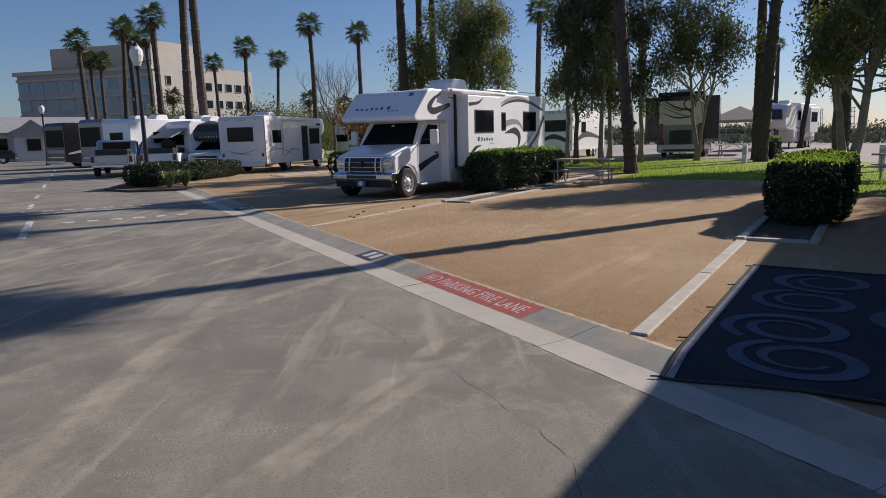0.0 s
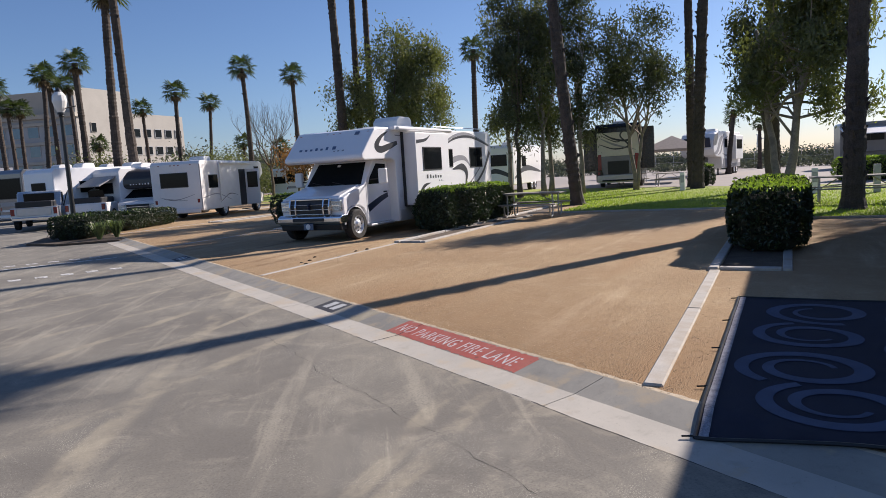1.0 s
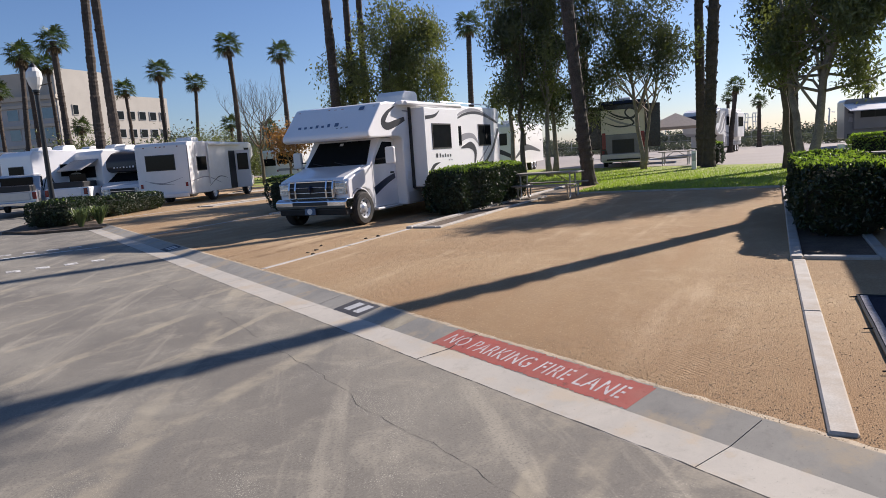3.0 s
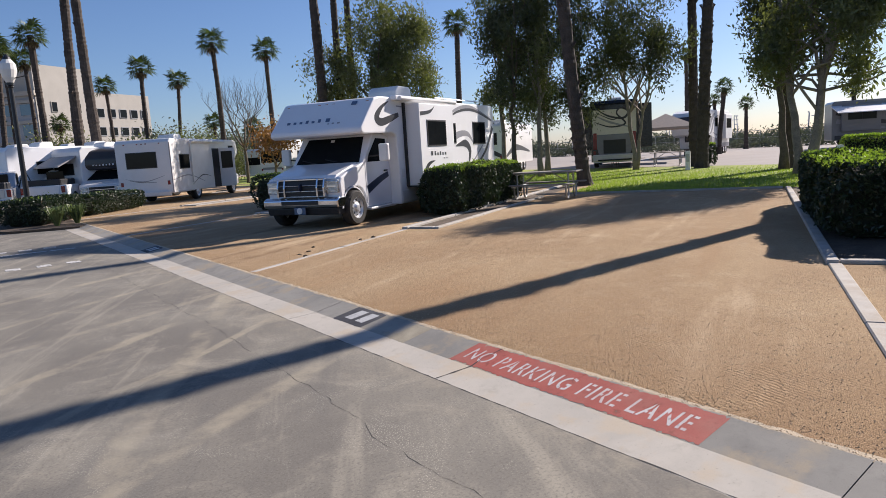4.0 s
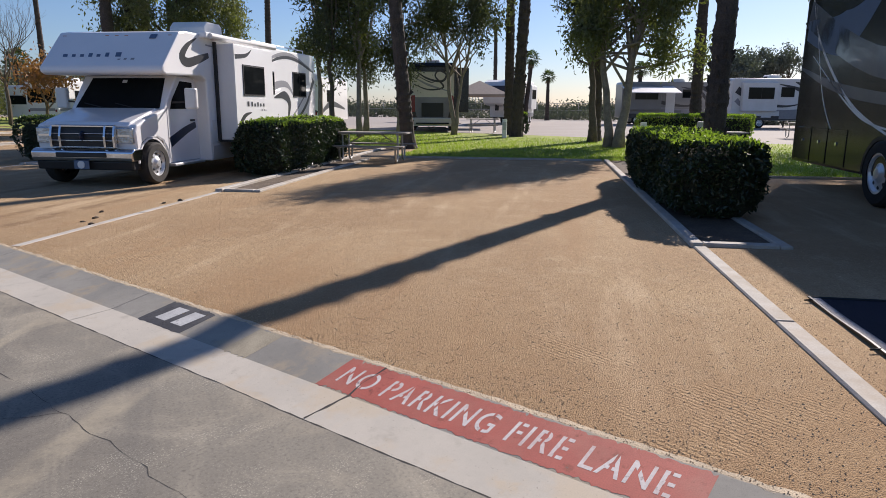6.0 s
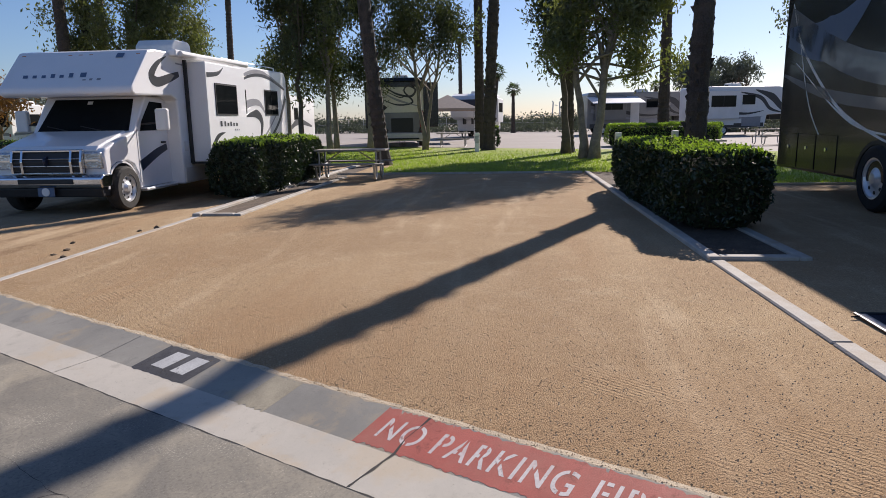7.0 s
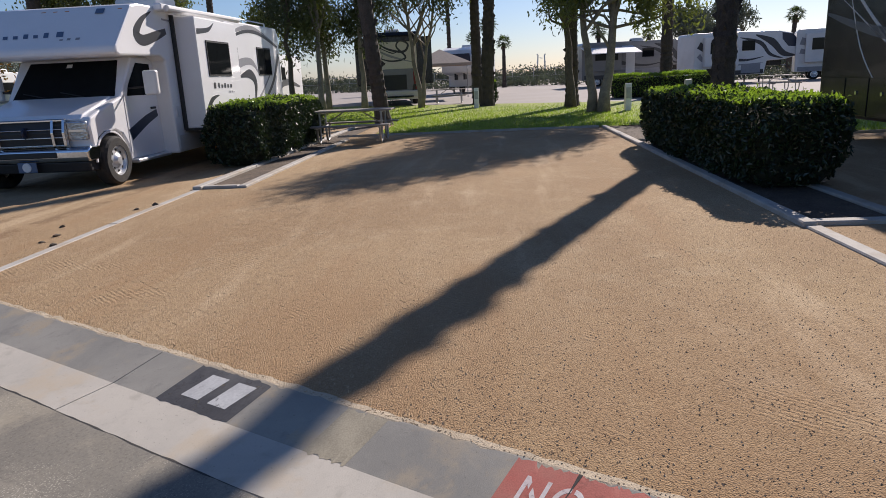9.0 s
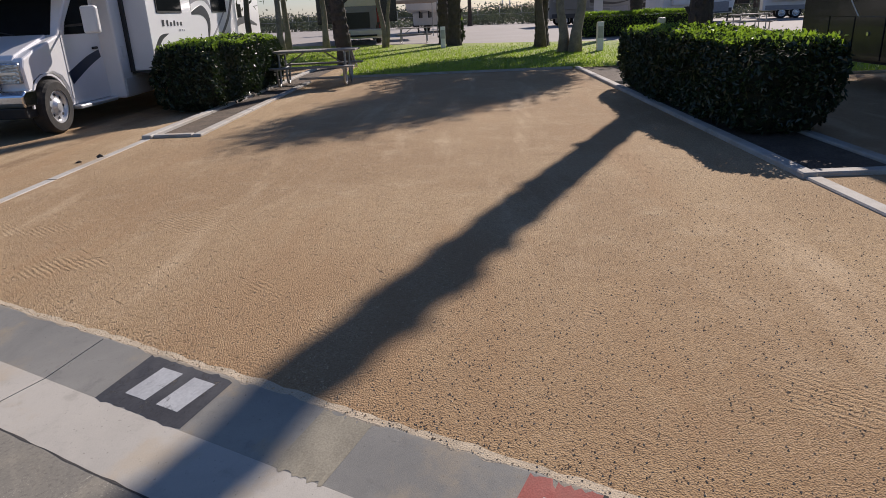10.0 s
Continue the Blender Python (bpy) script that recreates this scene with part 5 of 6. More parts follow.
    for s in (-1, 1):
        f = side_fn(s * 0.98, s)
        order = 1 if s < 0 else -1
        d = mesh_part("cab_door", [f(a, t, 0.008) for a, t in ((1.68, 0.45), (2.78, 0.45), (2.78, 1.97), (2.15, 1.97), (1.68, 1.40))], [(0, 1, 2, 3, 4)[::order]], van_white, m)
        mesh_part("door_window", [f(a, t, 0.014) for a, t in ((1.78, 1.38), (2.66, 1.38), (2.66, 1.90), (2.2, 1.92), (1.86, 1.56))], [(0, 1, 2, 3, 4)[::order]], glass_dark, d, "dark door window")
        part("door_handle", boxm(2.5, 2.66, min(s * 0.985, s * 1.02), max(s * 0.985, s * 1.02), 1.13, 1.17, 0.01), black_trim, d)
        mr = part("side_mirror", boxm(1.85, 1.97, min(s * 1.26, s * 1.5), max(s * 1.26, s * 1.5), 1.38, 1.78, 0.035, 2), plastic_white, m, "tall white side mirror")
        part("mirror_arm", tube(bmesh.new(), [(1.85, s * 0.97, 1.5), (1.92, s * 1.28, 1.52)], 0.018, 6), black_trim, mr)
        part("mirror_glass", boxm(1.97, 1.978, min(s * 1.29, s * 1.47), max(s * 1.29, s * 1.47), 1.42, 1.74), chrome, mr)
        part("running_board", boxm(1.65, 2.84, min(s * 0.9, s * 1.1), max(s * 0.9, s * 1.1), 0.28, 0.34, 0.015), alloy, m)
        ribbon(f, [(1.72, 0.74), (2.3, 0.95), (2.72, 1.06)], [0.2, 0.16, 0.12], "side_stripe", graphic_navy, m, 0.012)
        wheel(m, 1.14, s * 0.94, 0.39, 0.24, s)
        wheel(m, 6.0, s * 1.0, 0.385, 0.26, s)
    # slide-out on the right side with awning above
    so = part("slide_out", prismm([(3.22, 0.72), (5.25, 0.72), (5.25, 2.72), (3.22, 2.72)], -1.68, -1.2, 0.02), white_paint, m, "white slide-out room with grey end panel")
    part("seal", boxm(3.15, 3.215, -1.31, -1.2, 0.7, 2.75, 0.005), black_trim, so)
    part("corner_trim", boxm(3.205, 3.24, -1.69, -1.655, 0.72, 2.72), white_paint, so)
    part("base_trim", boxm(3.2, 5.26, -1.69, -1.25, 0.68, 0.72), black_trim, so)
    fo = side_fn(-1.68, -1)
    window_on(so, fo, 3.6, 4.72, 1.66, 2.32)
    text_bars(so, fo, 3.76, 1.43, (0.13, 0.1, 0.1, 0.1, 0.1, 0.12), 0.11, graphic_dark)
    text_bars(so, fo, 4.5, 1.33, (0.08, 0.06, 0.06), 0.04, graphic_mid)
    ribbon(fo, [(3.25, 0.95), (3.6, 1.22), (3.98, 1.3)], [0.12, 0.1, 0.005], "swoosh", graphic_dark, so)
    ribbon(fo, [(3.25, 2.46), (3.8, 2.52), (4.1, 2.66)], [0.1, 0.08, 0.005], "swoosh", graphic_dark, so)
    aw = part("awning_roll", tube(bmesh.new(), [(2.75, -1.42, 2.83), (5.4, -1.69, 2.8)], 0.055, 10), off_white, m, "rolled awning in a white case")
    part("awning_case", boxm(2.6, 5.4, -1.4, -1.24, 2.78, 2.9, 0.02), white_paint, aw)
    # bunk and rear graphics
    fr = side_fn(yr, -1)
    ribbon(fr, [(2.5, 2.76), (2.14, 2.6), (1.9, 2.37), (2.1, 2.27), (2.55, 2.36), (2.95, 2.46)], [0.01, 0.1, 0.2, 0.18, 0.16, 0.1], "swoosh", graphic_dark, m, n=26)
    ribbon(fr, [(2.85, 2.66), (3.15, 2.65)], [0.03, 0.03], "pin_stripe", graphic_mid, m)
    ribbon(fr, [(5.4, 2.25), (6.4, 2.68), (7.6, 2.78), (9.2, 2.46)], [0.02, 0.08, 0.11, 0.06], "swoosh", graphic_mid, m, n=26)
    ribbon(fr, [(5.4, 2.22), (6.5, 2.62), (7.8, 2.70), (9.3, 2.42)], [0.01, 0.07, 0.08, 0.05], "swoosh", graphic_dark, m, 0.007, 26)
    ribbon(fr, [(5.5, 1.5), (6.3, 1.92), (7.2, 2.0), (7.7, 1.7)], [0.02, 0.2, 0.15, 0.02], "swoosh", graphic_mid, m, n=26)
    ribbon(fr, [(6.3, 1.65), (7.0, 1.72), (7.35, 1.5), (7.2, 1.05)], [0.02, 0.22, 0.2, 0.02], "swoosh", graphic_dark, m, 0.007, 26)
    ribbon(fr, [(6.0, 0.6), (7.6, 0.95), (8.7, 1.5), (9.35, 2.2)], [0.04, 0.08, 0.1, 0.16], "swoosh", graphic_dark, m, n=26)
    ribbon(fr, [(5.8, 0.75), (7.3, 1.05), (8.6, 1.75)], [0.02, 0.07, 0.03], "swoosh", graphic_mid, m, 0.007)
    window_on(m, fr, 5.75, 6.35, 1.72, 2.3)
    window_on(m, fr, 7.65, 8.66, 1.68, 2.36, slider=True)
    part("lower_skirt", boxm(2.9, 9.4, -1.262, -1.245, 0.34, 0.62, 0.004), off_white, m)
    part("fuel_door", boxm(2.94, 3.1, -1.262, -1.25, 0.95, 1.15, 0.004), off_white, m)
    # bunk front: lettering bars, badge, marker lamps
    bf = lambda s, t, o: (1.2 + (t - 2.15) * 0.985 - o * 0.72, s, t + o * 0.69)
    text_bars(m, bf, -0.32, 2.33, (0.16, 0.11, 0.11, 0.11, 0.11, 0.11, 0.13), 0.085, graphic_blue, slant=0.02)
    text_bars(m, bf, -0.62, 2.27, (0.1, 0.08, 0.08), 0.035, graphic_mid)
    part("round_badge", boxm(-0.06, 0.06, -0.07, 0.07, 0, 0.01, 0.003), graphic_blue, m).matrix_local = Matrix.Translation(bf(-0.78, 2.72, 0.008)) @ Matrix.Rotation(radians(-44), 4, "Y")
    for y in (-1.1, -0.2, 0.0, 0.2, 1.1):
        part("marker_lamp", boxm(1.86, 1.9, y - 0.04, y + 0.04, 2.76, 2.79, 0.005), lamp_amber, m).matrix_local = Matrix.Translation((-0.07, 0, -0.03))
    roof_unit(m, 4.25, 5.2, -0.5, 0.35, 2.89, 0.42)
    roof_unit(m, 3.2, 3.9, -0.3, 0.3, 2.87, 0.12)
    rail = bmesh.new()
    for y in (-1.0, 1.0):
        tube(rail, [(5.6, y, 2.88), (5.6, y, 3.0), (9.2, y, 3.02), (9.2, y, 2.88)], 0.016, 6)
    part("roof_rail", rail, alloy, m)
    part("rear_bumper", boxm(9.46, 9.62, -1.1, 1.1, 0.4, 0.55, 0.02), alloy, m)
    for y in (-1.1, 1.1):
        part("tail_light", boxm(9.46, 9.51, y - 0.07, y + 0.07, 0.8, 1.1, 0.01), lamp_red, m)
    return m


class_c()


def coach(name, m, L, Wd, H, paint, label, floor=0.38, skirt=None, windows=(), rear_windows=(), stripes=(), rear_stripes=(), wheels=(), ac=(), door=None, nose=None, cat="motorhome", tail_lights=True, wheel_r=0.42, side="right", open_door=False):
    """A box coach: front (or the end that faces the lane) at x = 0, right side at y = -Wd / 2. stripes: (points, widths, material)."""
    t = thing(name, m, label, cat)
    y = Wd / 2
    prof = nose or [(0.0, floor), (L, floor), (L, H - 0.18), (L - 0.14, H), (0.18, H), (0.0, H - 0.2)]
    part("body", prismm(prof, -y, y, 0.05, 3), paint, t)
    for s in (-1, 1):
        f = side_fn(s * y, s)
        for a, b, c, d in windows:
            window_on(t, f, a, b, c, d)
        for pts, wd, mt in stripes:
            ribbon(f, pts, wd, "side_stripe", mt, t, n=20)
        if skirt:
            part("skirt", boxm(0.3, L - 0.2, min(s * (y - 0.02), s * (y + 0.012)), max(s * (y - 0.02), s * (y + 0.012)), floor - 0.06, floor + 0.35, 0.01), skirt, t)
        for x in wheels:
            wheel(t, x, s * (y - 0.14), wheel_r, 0.27, s)
    f = front_fn(0.0, -1)
    for a, b, c, d in rear_windows:
        window_on(t, f, a, b, c, d)
    for pts, wd, mt in rear_stripes:
        ribbon(f, pts, wd, "end_stripe", mt, t, n=24)
    for x0, x1 in ac:
        roof_unit(t, x0, x1, -0.4, 0.4, H - 0.01, 0.28)
    if tail_lights:
        for s in (-1, 1):
            part("tail_light", boxm(-0.02, 0.03, min(s * (y - 0.24), s * (y - 0.12)), max(s * (y - 0.24), s * (y - 0.12)), floor + 0.38, floor + 0.56, 0.01), lamp_red, t)
    part("bumper", boxm(-0.12, 0.02, -y + 0.1, y - 0.1, floor - 0.1, floor + 0.1, 0.03), off_white, t)
    if door:
        a, b, c, d = door
        fr = side_fn(-y, -1)
        dd = mesh_part("entry_door", [fr(s, tt, o) for o in (0.02, 0.0) for s, tt in ((a, c), (b, c), (b, d), (a, d))], [(0, 1, 2, 3), (0, 4, 5, 1), (1, 5, 6, 2), (2, 6, 7, 3), (3, 7, 4, 0)], black_trim if open_door else off_white, t, "entry door")
        if open_door:
            lf = part("door_leaf", boxm(0, 0.04, -(b - a), 0, c, d, 0.01), off_white, t, "entry door swung open")
            lf.matrix_local = Matrix.Translation((b, -y - 0.02, 0)) @ Matrix.Rotation(radians(12), 4, "Z")
            part("door_pane", boxm(-0.006, 0.046, -(b - a) + 0.1, -0.1, c + 0.9, d - 0.15), glass_dark, lf)
            part("step", boxm(a, b, -y - 0.35, -y, 0.2, 0.24, 0.01), black_trim, t)
        else:
            window_on(dd, lambda s, tt, o: (s, -y - 0.022 - o, tt), a + 0.12, b - 0.12, c + 1.0, d - 0.15, name="door_window")
    return t


# white motorhome two pitches on, tail to the lane, door open
v2 = coach("motorhome", at_uv(22.53, 26.03, G, 20), 6.95, 2.5, 2.8, off_white, "white motorhome parked tail to the lane, its entry door open", 0.42, None,
      [(0.8, 1.75, 1.45, 2.1), (6.35, 6.95, 2.15, 2.5)], [(-0.62, 0.78, 1.55, 2.25)],
      [([(0.1, 1.0), (1.6, 1.15), (3.2, 0.8)], [0.03, 0.05, 0.02], graphic_mid), ([(1.9, 0.7), (3.0, 1.1), (4.0, 1.0)], [0.01, 0.05, 0.01], graphic_dark)],
      [([(-0.9, 1.2), (0.0, 0.98), (0.9, 1.12)], [0.01, 0.04, 0.01], graphic_mid), ([(-0.5, 0.92), (0.2, 0.95), (0.7, 1.05)], [0.01, 0.025, 0.01], graphic_dark)],
      (2.4, 6.6), ((2.2, 3.0),), (4.3, 5.05, 0.45, 2.35), open_door=True, wheel_r=0.38,
      nose=[(0.0, 0.42), (5.85, 0.42), (5.85, 1.72), (7.05, 1.76), (7.6, 2.1), (7.45, 2.72), (7.15, 2.8), (0.14, 2.8), (0.0, 2.66)])
part("cab", prismm([(5.8, 0.42), (8.05, 0.45), (8.15, 0.95), (7.35, 1.15), (6.85, 1.72), (5.8, 1.72)], -0.98, 0.98, 0.05), off_white, v2, "white van cab under the bunk")
part("cab_glass", boxm(6.15, 6.8, -0.995, -0.975, 1.15, 1.6, 0.01), glass_dark, v2, "dark cab window")
part("awning_roll", tube(bmesh.new(), [(1.9, -1.33, 2.68), (5.6, -1.33, 2.68)], 0.07, 8), off_white, v2, "rolled awning in a white case")
part("awning_arm", boxm(1.88, 1.93, -1.33, -1.26, 0.8, 2.65, 0.01), alloy, v2)
part("corner_trim", boxm(-0.012, 0.03, -1.262, -1.22, 0.45, 2.62, 0.005), graphic_mid, v2)
for y in (-0.8, -0.2, 0.0, 0.2, 0.8):
    part("marker_lamp", boxm(-0.02, 0.02, y - 0.03, y + 0.03, 2.58, 2.62), lamp_red, v2)

def cab_over(m, label, bunk_paint):
    """A small motorhome seen from its nose, which is at x = 0."""
    t = thing("motorhome", m, label, "motorhome")
    part("body", prismm([(2.3, 0.4), (6.6, 0.4), (6.6, 2.5), (6.45, 2.62), (2.1, 2.62), (2.3, 1.7)], -1.15, 1.15, 0.05, 3), off_white, t)
    bunk = part("bunk", prismm([(2.4, 1.62), (2.4, 2.64), (1.5, 2.66), (1.15, 2.55), (0.9, 2.2), (0.88, 1.8), (1.0, 1.62)], -1.17, 1.17, 0.1, 4), bunk_paint, t, "dark rounded bunk over the cab")
    text_bars(bunk, front_fn(0.87, -1), -0.5, 1.82, (0.1, 0.09, 0.09, 0.1, 0.09, 0.09, 0.1), 0.09, off_white)
    part("cab", prismm([(0.0, 0.45), (0.0, 0.85), (0.1, 0.98), (0.85, 1.12), (1.35, 1.62), (2.35, 1.62), (2.35, 0.4), (0.1, 0.4)], -0.95, 0.95, 0.05, 3), off_white, t)
    slope = lambda a, b, o: (0.86 + (b - 1.13) * 1.02 - o * 0.7, a, b + o * 0.7)
    vs = [slope(a, b, 0.015) for a, b in ((-0.84, 1.15), (0.84, 1.15), (0.74, 1.58), (-0.74, 1.58))]
    mesh_part("windscreen", vs, [(0, 1, 2, 3)[::-1]], glass_dark, t, "dark windscreen under the bunk")
    g = part("grille", boxm(-0.02, 0.05, -0.55, 0.55, 0.58, 0.84, 0.01), black_trim, t)
    part("chrome_bar", boxm(-0.035, 0.0, -0.57, 0.57, 0.7, 0.73, 0.005), chrome, g)
    part("bumper", boxm(-0.14, 0.04, -1.0, 1.0, 0.38, 0.54, 0.03), chrome, t)
    for sd in (-1, 1):
        part("headlight", boxm(-0.025, 0.08, sd * 0.76 - 0.16, sd * 0.76 + 0.16, 0.6, 0.84, 0.02), lamp_clear, t)
        part("side_mirror", boxm(1.0, 1.1, sd * 1.12 - 0.1, sd * 1.12 + 0.1, 1.1, 1.45, 0.02), black_trim, t)
        window_on(t, side_fn(sd * 0.95, sd), 1.45, 2.2, 1.12, 1.52)
        window_on(t, side_fn(sd * 1.15, sd), 3.2, 4.2, 1.5, 2.1)
        for x in (0.75, 5.0):
            wheel(t, x, sd * 0.88, 0.36, 0.24, sd)
    roof_unit(t, 3.0, 3.8, -0.4, 0.4, 2.6, 0.26)
    return t


cab_over(Matrix.Translation((6.1, 37.2, G)) @ Matrix.Rotation(radians(70), 4, "Z"), "small white motorhome with a dark bunk over the cab", dark_bunk)
coach("motorhome", Matrix.Translation((2.01, 40.04, G)) @ Matrix.Rotation(radians(28), 4, "Z"), 8.2, 2.5, 2.9, white_paint, "white motorhome with small grey side graphic", 0.45, off_white, [(1.4, 2.2, 1.6, 2.2), (4.4, 5.4, 1.6, 2.2)], [(-0.6, 0.6, 1.6, 2.2)],
      [([(0.4, 1.0), (0.75, 1.75), (1.1, 1.0)], [0.06, 0.05, 0.06], graphic_dark)], [([(-0.3, 1.0), (0.0, 1.7), (0.35, 1.0)], [0.05, 0.04, 0.05], graphic_dark)], (2.0, 6.4), ((2.2, 3.0), (5.2, 6.0)))
sl = coach("motorhome", Matrix.Translation((4.92, 39.24, G)) @ Matrix.Rotation(radians(28), 4, "Z"), 7.0, 2.4, 2.75, off_white, "cream motorhome with tan awning over the door", 0.45, None, [(1.6, 2.6, 1.5, 2.1)], [(-0.7, 0.7, 1.45, 2.0)], [], [], (1.7, 5.6), ((2, 2.8),))
aw = bmesh.new()
prism(aw, [(-0.02, 2.3), (-0.02, 2.36), (-1.0, 1.9), (-1.0, 1.84)], -1.0, 1.0)
part("awning", aw, awning_cloth, sl, "faded tan awning")

# two dark coaches further down the lane
for n, (x, y, r) in enumerate(((0.96, 48.52, 30), (-1.19, 55.72, 30))):
    coach("motorhome", Matrix.Translation((x, y, G)) @ Matrix.Rotation(radians(r), 4, "Z"), 10, 2.5, 3.2, black_paint if n else gray_paint, "dark motor coach with large windscreen, nose to the lane", 0.4, black_paint, [(1.2, 2.6, 1.5, 2.4), (4, 5.4, 1.6, 2.3), (7, 8, 1.6, 2.3)],
          [(-1.1, 1.1, 1.45, 2.7)], [([(0.2, 1.0), (3, 1.3), (8, 0.9)], [0.1, 0.3, 0.1], graphic_mid)], [([(-1.0, 0.75), (1.0, 0.75)], [0.1, 0.1], off_white), ([(-1.1, 1.15), (1.1, 1.15)], [0.25, 0.25], graphic_mid)], (2.2, 7.4), ((3, 4), (6.5, 7.5)), wheel_r=0.48)


def pickup(m, paint, label):
    """A pickup truck seen from behind: tail at x = 0."""
    t = thing("pickup_truck", m, label, "truck")
    prof = [(0, 0.55), (0.02, 1.05), (2.0, 1.05), (2.1, 1.08), (2.35, 1.72), (2.6, 1.8), (3.7, 1.8), (4.3, 1.2), (5.3, 1.1), (5.5, 0.95), (5.5, 0.45), (0.1, 0.45)]
    part("body", prismm(prof, -0.95, 0.95, 0.05), paint, t)
    part("bed_load", boxm(0.15, 1.9, -0.75, 0.75, 1.0, 1.32, 0.04), black_trim, t)
    part("rear_window", boxm(2.2, 2.3, -0.65, 0.65, 1.3, 1.68), glass_dark, t).matrix_local = Matrix.Translation((-0.03, 0, 0))
    for s in (-1, 1):
        f = side_fn(s * 0.95, s)
        window_on(t, f, 2.5, 3.1, 1.2, 1.7, name="door_window")
        window_on(t, f, 3.15, 3.9, 1.2, 1.7, name="door_window", skew=0.3)
        part("tail_light", boxm(-0.02, 0.03, min(s * 0.78, s * 0.94), max(s * 0.78, s * 0.94), 0.7, 1.0, 0.01), lamp_red, t)
        for x in (1.1, 4.5):
            wheel(t, x, s * 0.85, 0.37, 0.24, s)
    part("bumper", boxm(-0.15, 0.02, -0.9, 0.9, 0.45, 0.6, 0.03), chrome, t)
    part("tailgate_panel", boxm(-0.02, 0.005, -0.7, 0.7, 0.66, 1.02, 0.02), paint, t)
    return t


pickup(Matrix.Translation((1.51, 36.41, G)) @ Matrix.Rotation(radians(80), 4, "Z"), silver_paint, "silver pickup truck with a loaded bed, tail to the lane")
pickup(Matrix.Translation((-5.22, 81.25, 0.02)) @ Matrix.Rotation(radians(178), 4, "Z"), black_paint, "dark pickup truck parked in front of the grey house")
pickup(Matrix.Translation((3.73, 37.45, G)) @ Matrix.Rotation(radians(62), 4, "Z"), white_paint, "white pickup truck beside a camper")

# black coach on the next pitch, tail over the lawn
bc = coach("motor_coach", at_uv(3.5, -3.48, G), 13.5, 2.55, 3.9, black_paint, "glossy black motor coach with grey swoosh graphics and chrome wheels", 0.42, None,
      [(2.0, 3.6, 2.0, 2.9), (5.0, 6.6, 2.1, 2.9), (8.0, 9.2, 2.2, 2.85)], [(-1.1, 1.1, 1.7, 3.1)],
      [([(0.3, 1.2), (5, 1.9), (10, 2.1), (13.3, 3.2)], [0.1, 0.4, 0.45, 0.5], gray_paint), ([(1, 0.8), (6, 1.3), (11, 1.7), (13.4, 2.2)], [0.02, 0.12, 0.2, 0.05], gray_paint), ([(9, 0.9), (11, 1.5), (12.6, 2.6), (13.2, 3.5)], [0.02, 0.06, 0.06, 0.02], off_white),
       ([(8.5, 1.1), (10.6, 1.3), (12.9, 2.4)], [0.01, 0.04, 0.01], off_white), ([(10.2, 3.3), (11.6, 2.7), (13.3, 2.9)], [0.02, 0.75, 0.35], graphic_blue), ([(11.2, 0.7), (12.2, 1.6), (13.0, 3.3)], [0.01, 0.03, 0.01], off_white)], [], (1.9, 9.75), ((3, 4), (9, 10)), wheel_r=0.5)
for o in [c for c in bc.children if c.name.startswith("wheel")]:
    o.location.y += 0.05 if o.data.vertices[0].co.y > 0 else -0.05
for x0, x1 in ((11.0, 11.75), (11.8, 12.5), (12.55, 13.3)):
    for s in (-1, 1):
        d = part("bay_door", boxm(x0, x1, min(s * 1.27, s * 1.287), max(s * 1.27, s * 1.287), 0.48, 1.1, 0.008), black_paint, bc)
        part("latch", lathe(bmesh.new(), [(0.032, -0.01), (0.032, 0.01)], ((x0 + x1) / 2, s * 1.292, 0.85), "y", 12), chrome, d)
for s in (-1, 1):
    arch = [(9.75 - 0.62 * math.cos(math.pi * k / 12), 0.46 + 0.6 * math.sin(math.pi * k / 12)) for k in range(13)]
    lip = arch + [(9.75 + (x - 9.75) * 0.9, 0.46 + (z - 0.46) * 0.9) for x, z in arch[::-1]]
    part("wheel_arch", prismm(lip, min(s * 1.268, s * 1.29), max(s * 1.268, s * 1.29)), black_trim, bc)

# dark coach seen from behind across the lawn
bk = coach("motor_coach", Matrix.Translation((30.26, 26.78, 0.06)) @ Matrix.Rotation(radians(38), 4, "Z"), 11, 2.55, 3.75, black_paint, "black and champagne motor coach seen from behind with swirl graphics", 0.45, black_paint, [(2, 3.4, 2.0, 2.8)], [],
      [([(0.2, 1.4), (4, 2.0), (9, 1.6)], [0.2, 0.6, 0.2], beige_paint)], [], (3.0, 8.0), ((2, 3), (6, 7)), wheel_r=0.5)
f = front_fn(-0.004, -1)
part("tail_panel", boxm(-0.03, 0.0, -1.18, 1.18, 1.9, 3.25, 0.03), beige_paint, bk, "champagne painted tail panel")
f = front_fn(-0.03, -1)
ribbon(f, [(1.0, 3.35), (0.3, 2.9), (-0.5, 2.75), (-0.75, 3.1), (-0.35, 3.3), (-0.15, 3.0), (-0.6, 2.45), (0.2, 2.3), (1.05, 2.6)], [0.02, 0.1, 0.12, 0.1, 0.09, 0.08, 0.1, 0.08, 0.03], "swirl", graphic_dark, bk, n=44)
ribbon(f, [(1.0, 2.95), (0.2, 2.55), (-1.0, 2.2)], [0.03, 0.12, 0.03], "swirl", graphic_mid, bk, n=24)
ribbon(f, [(0.95, 3.1), (0.1, 2.7), (-0.3, 2.85)], [0.02, 0.06, 0.02], "swirl", graphic_dark, bk, n=24)
part("lower_tail", prismm([(-1.15, 1.9), (1.15, 1.9), (0.8, 0.6), (-0.8, 0.6)], -0.026, 0.0, 0.0, 1, "x"), gray_paint, bk, "grey lower tail panel")
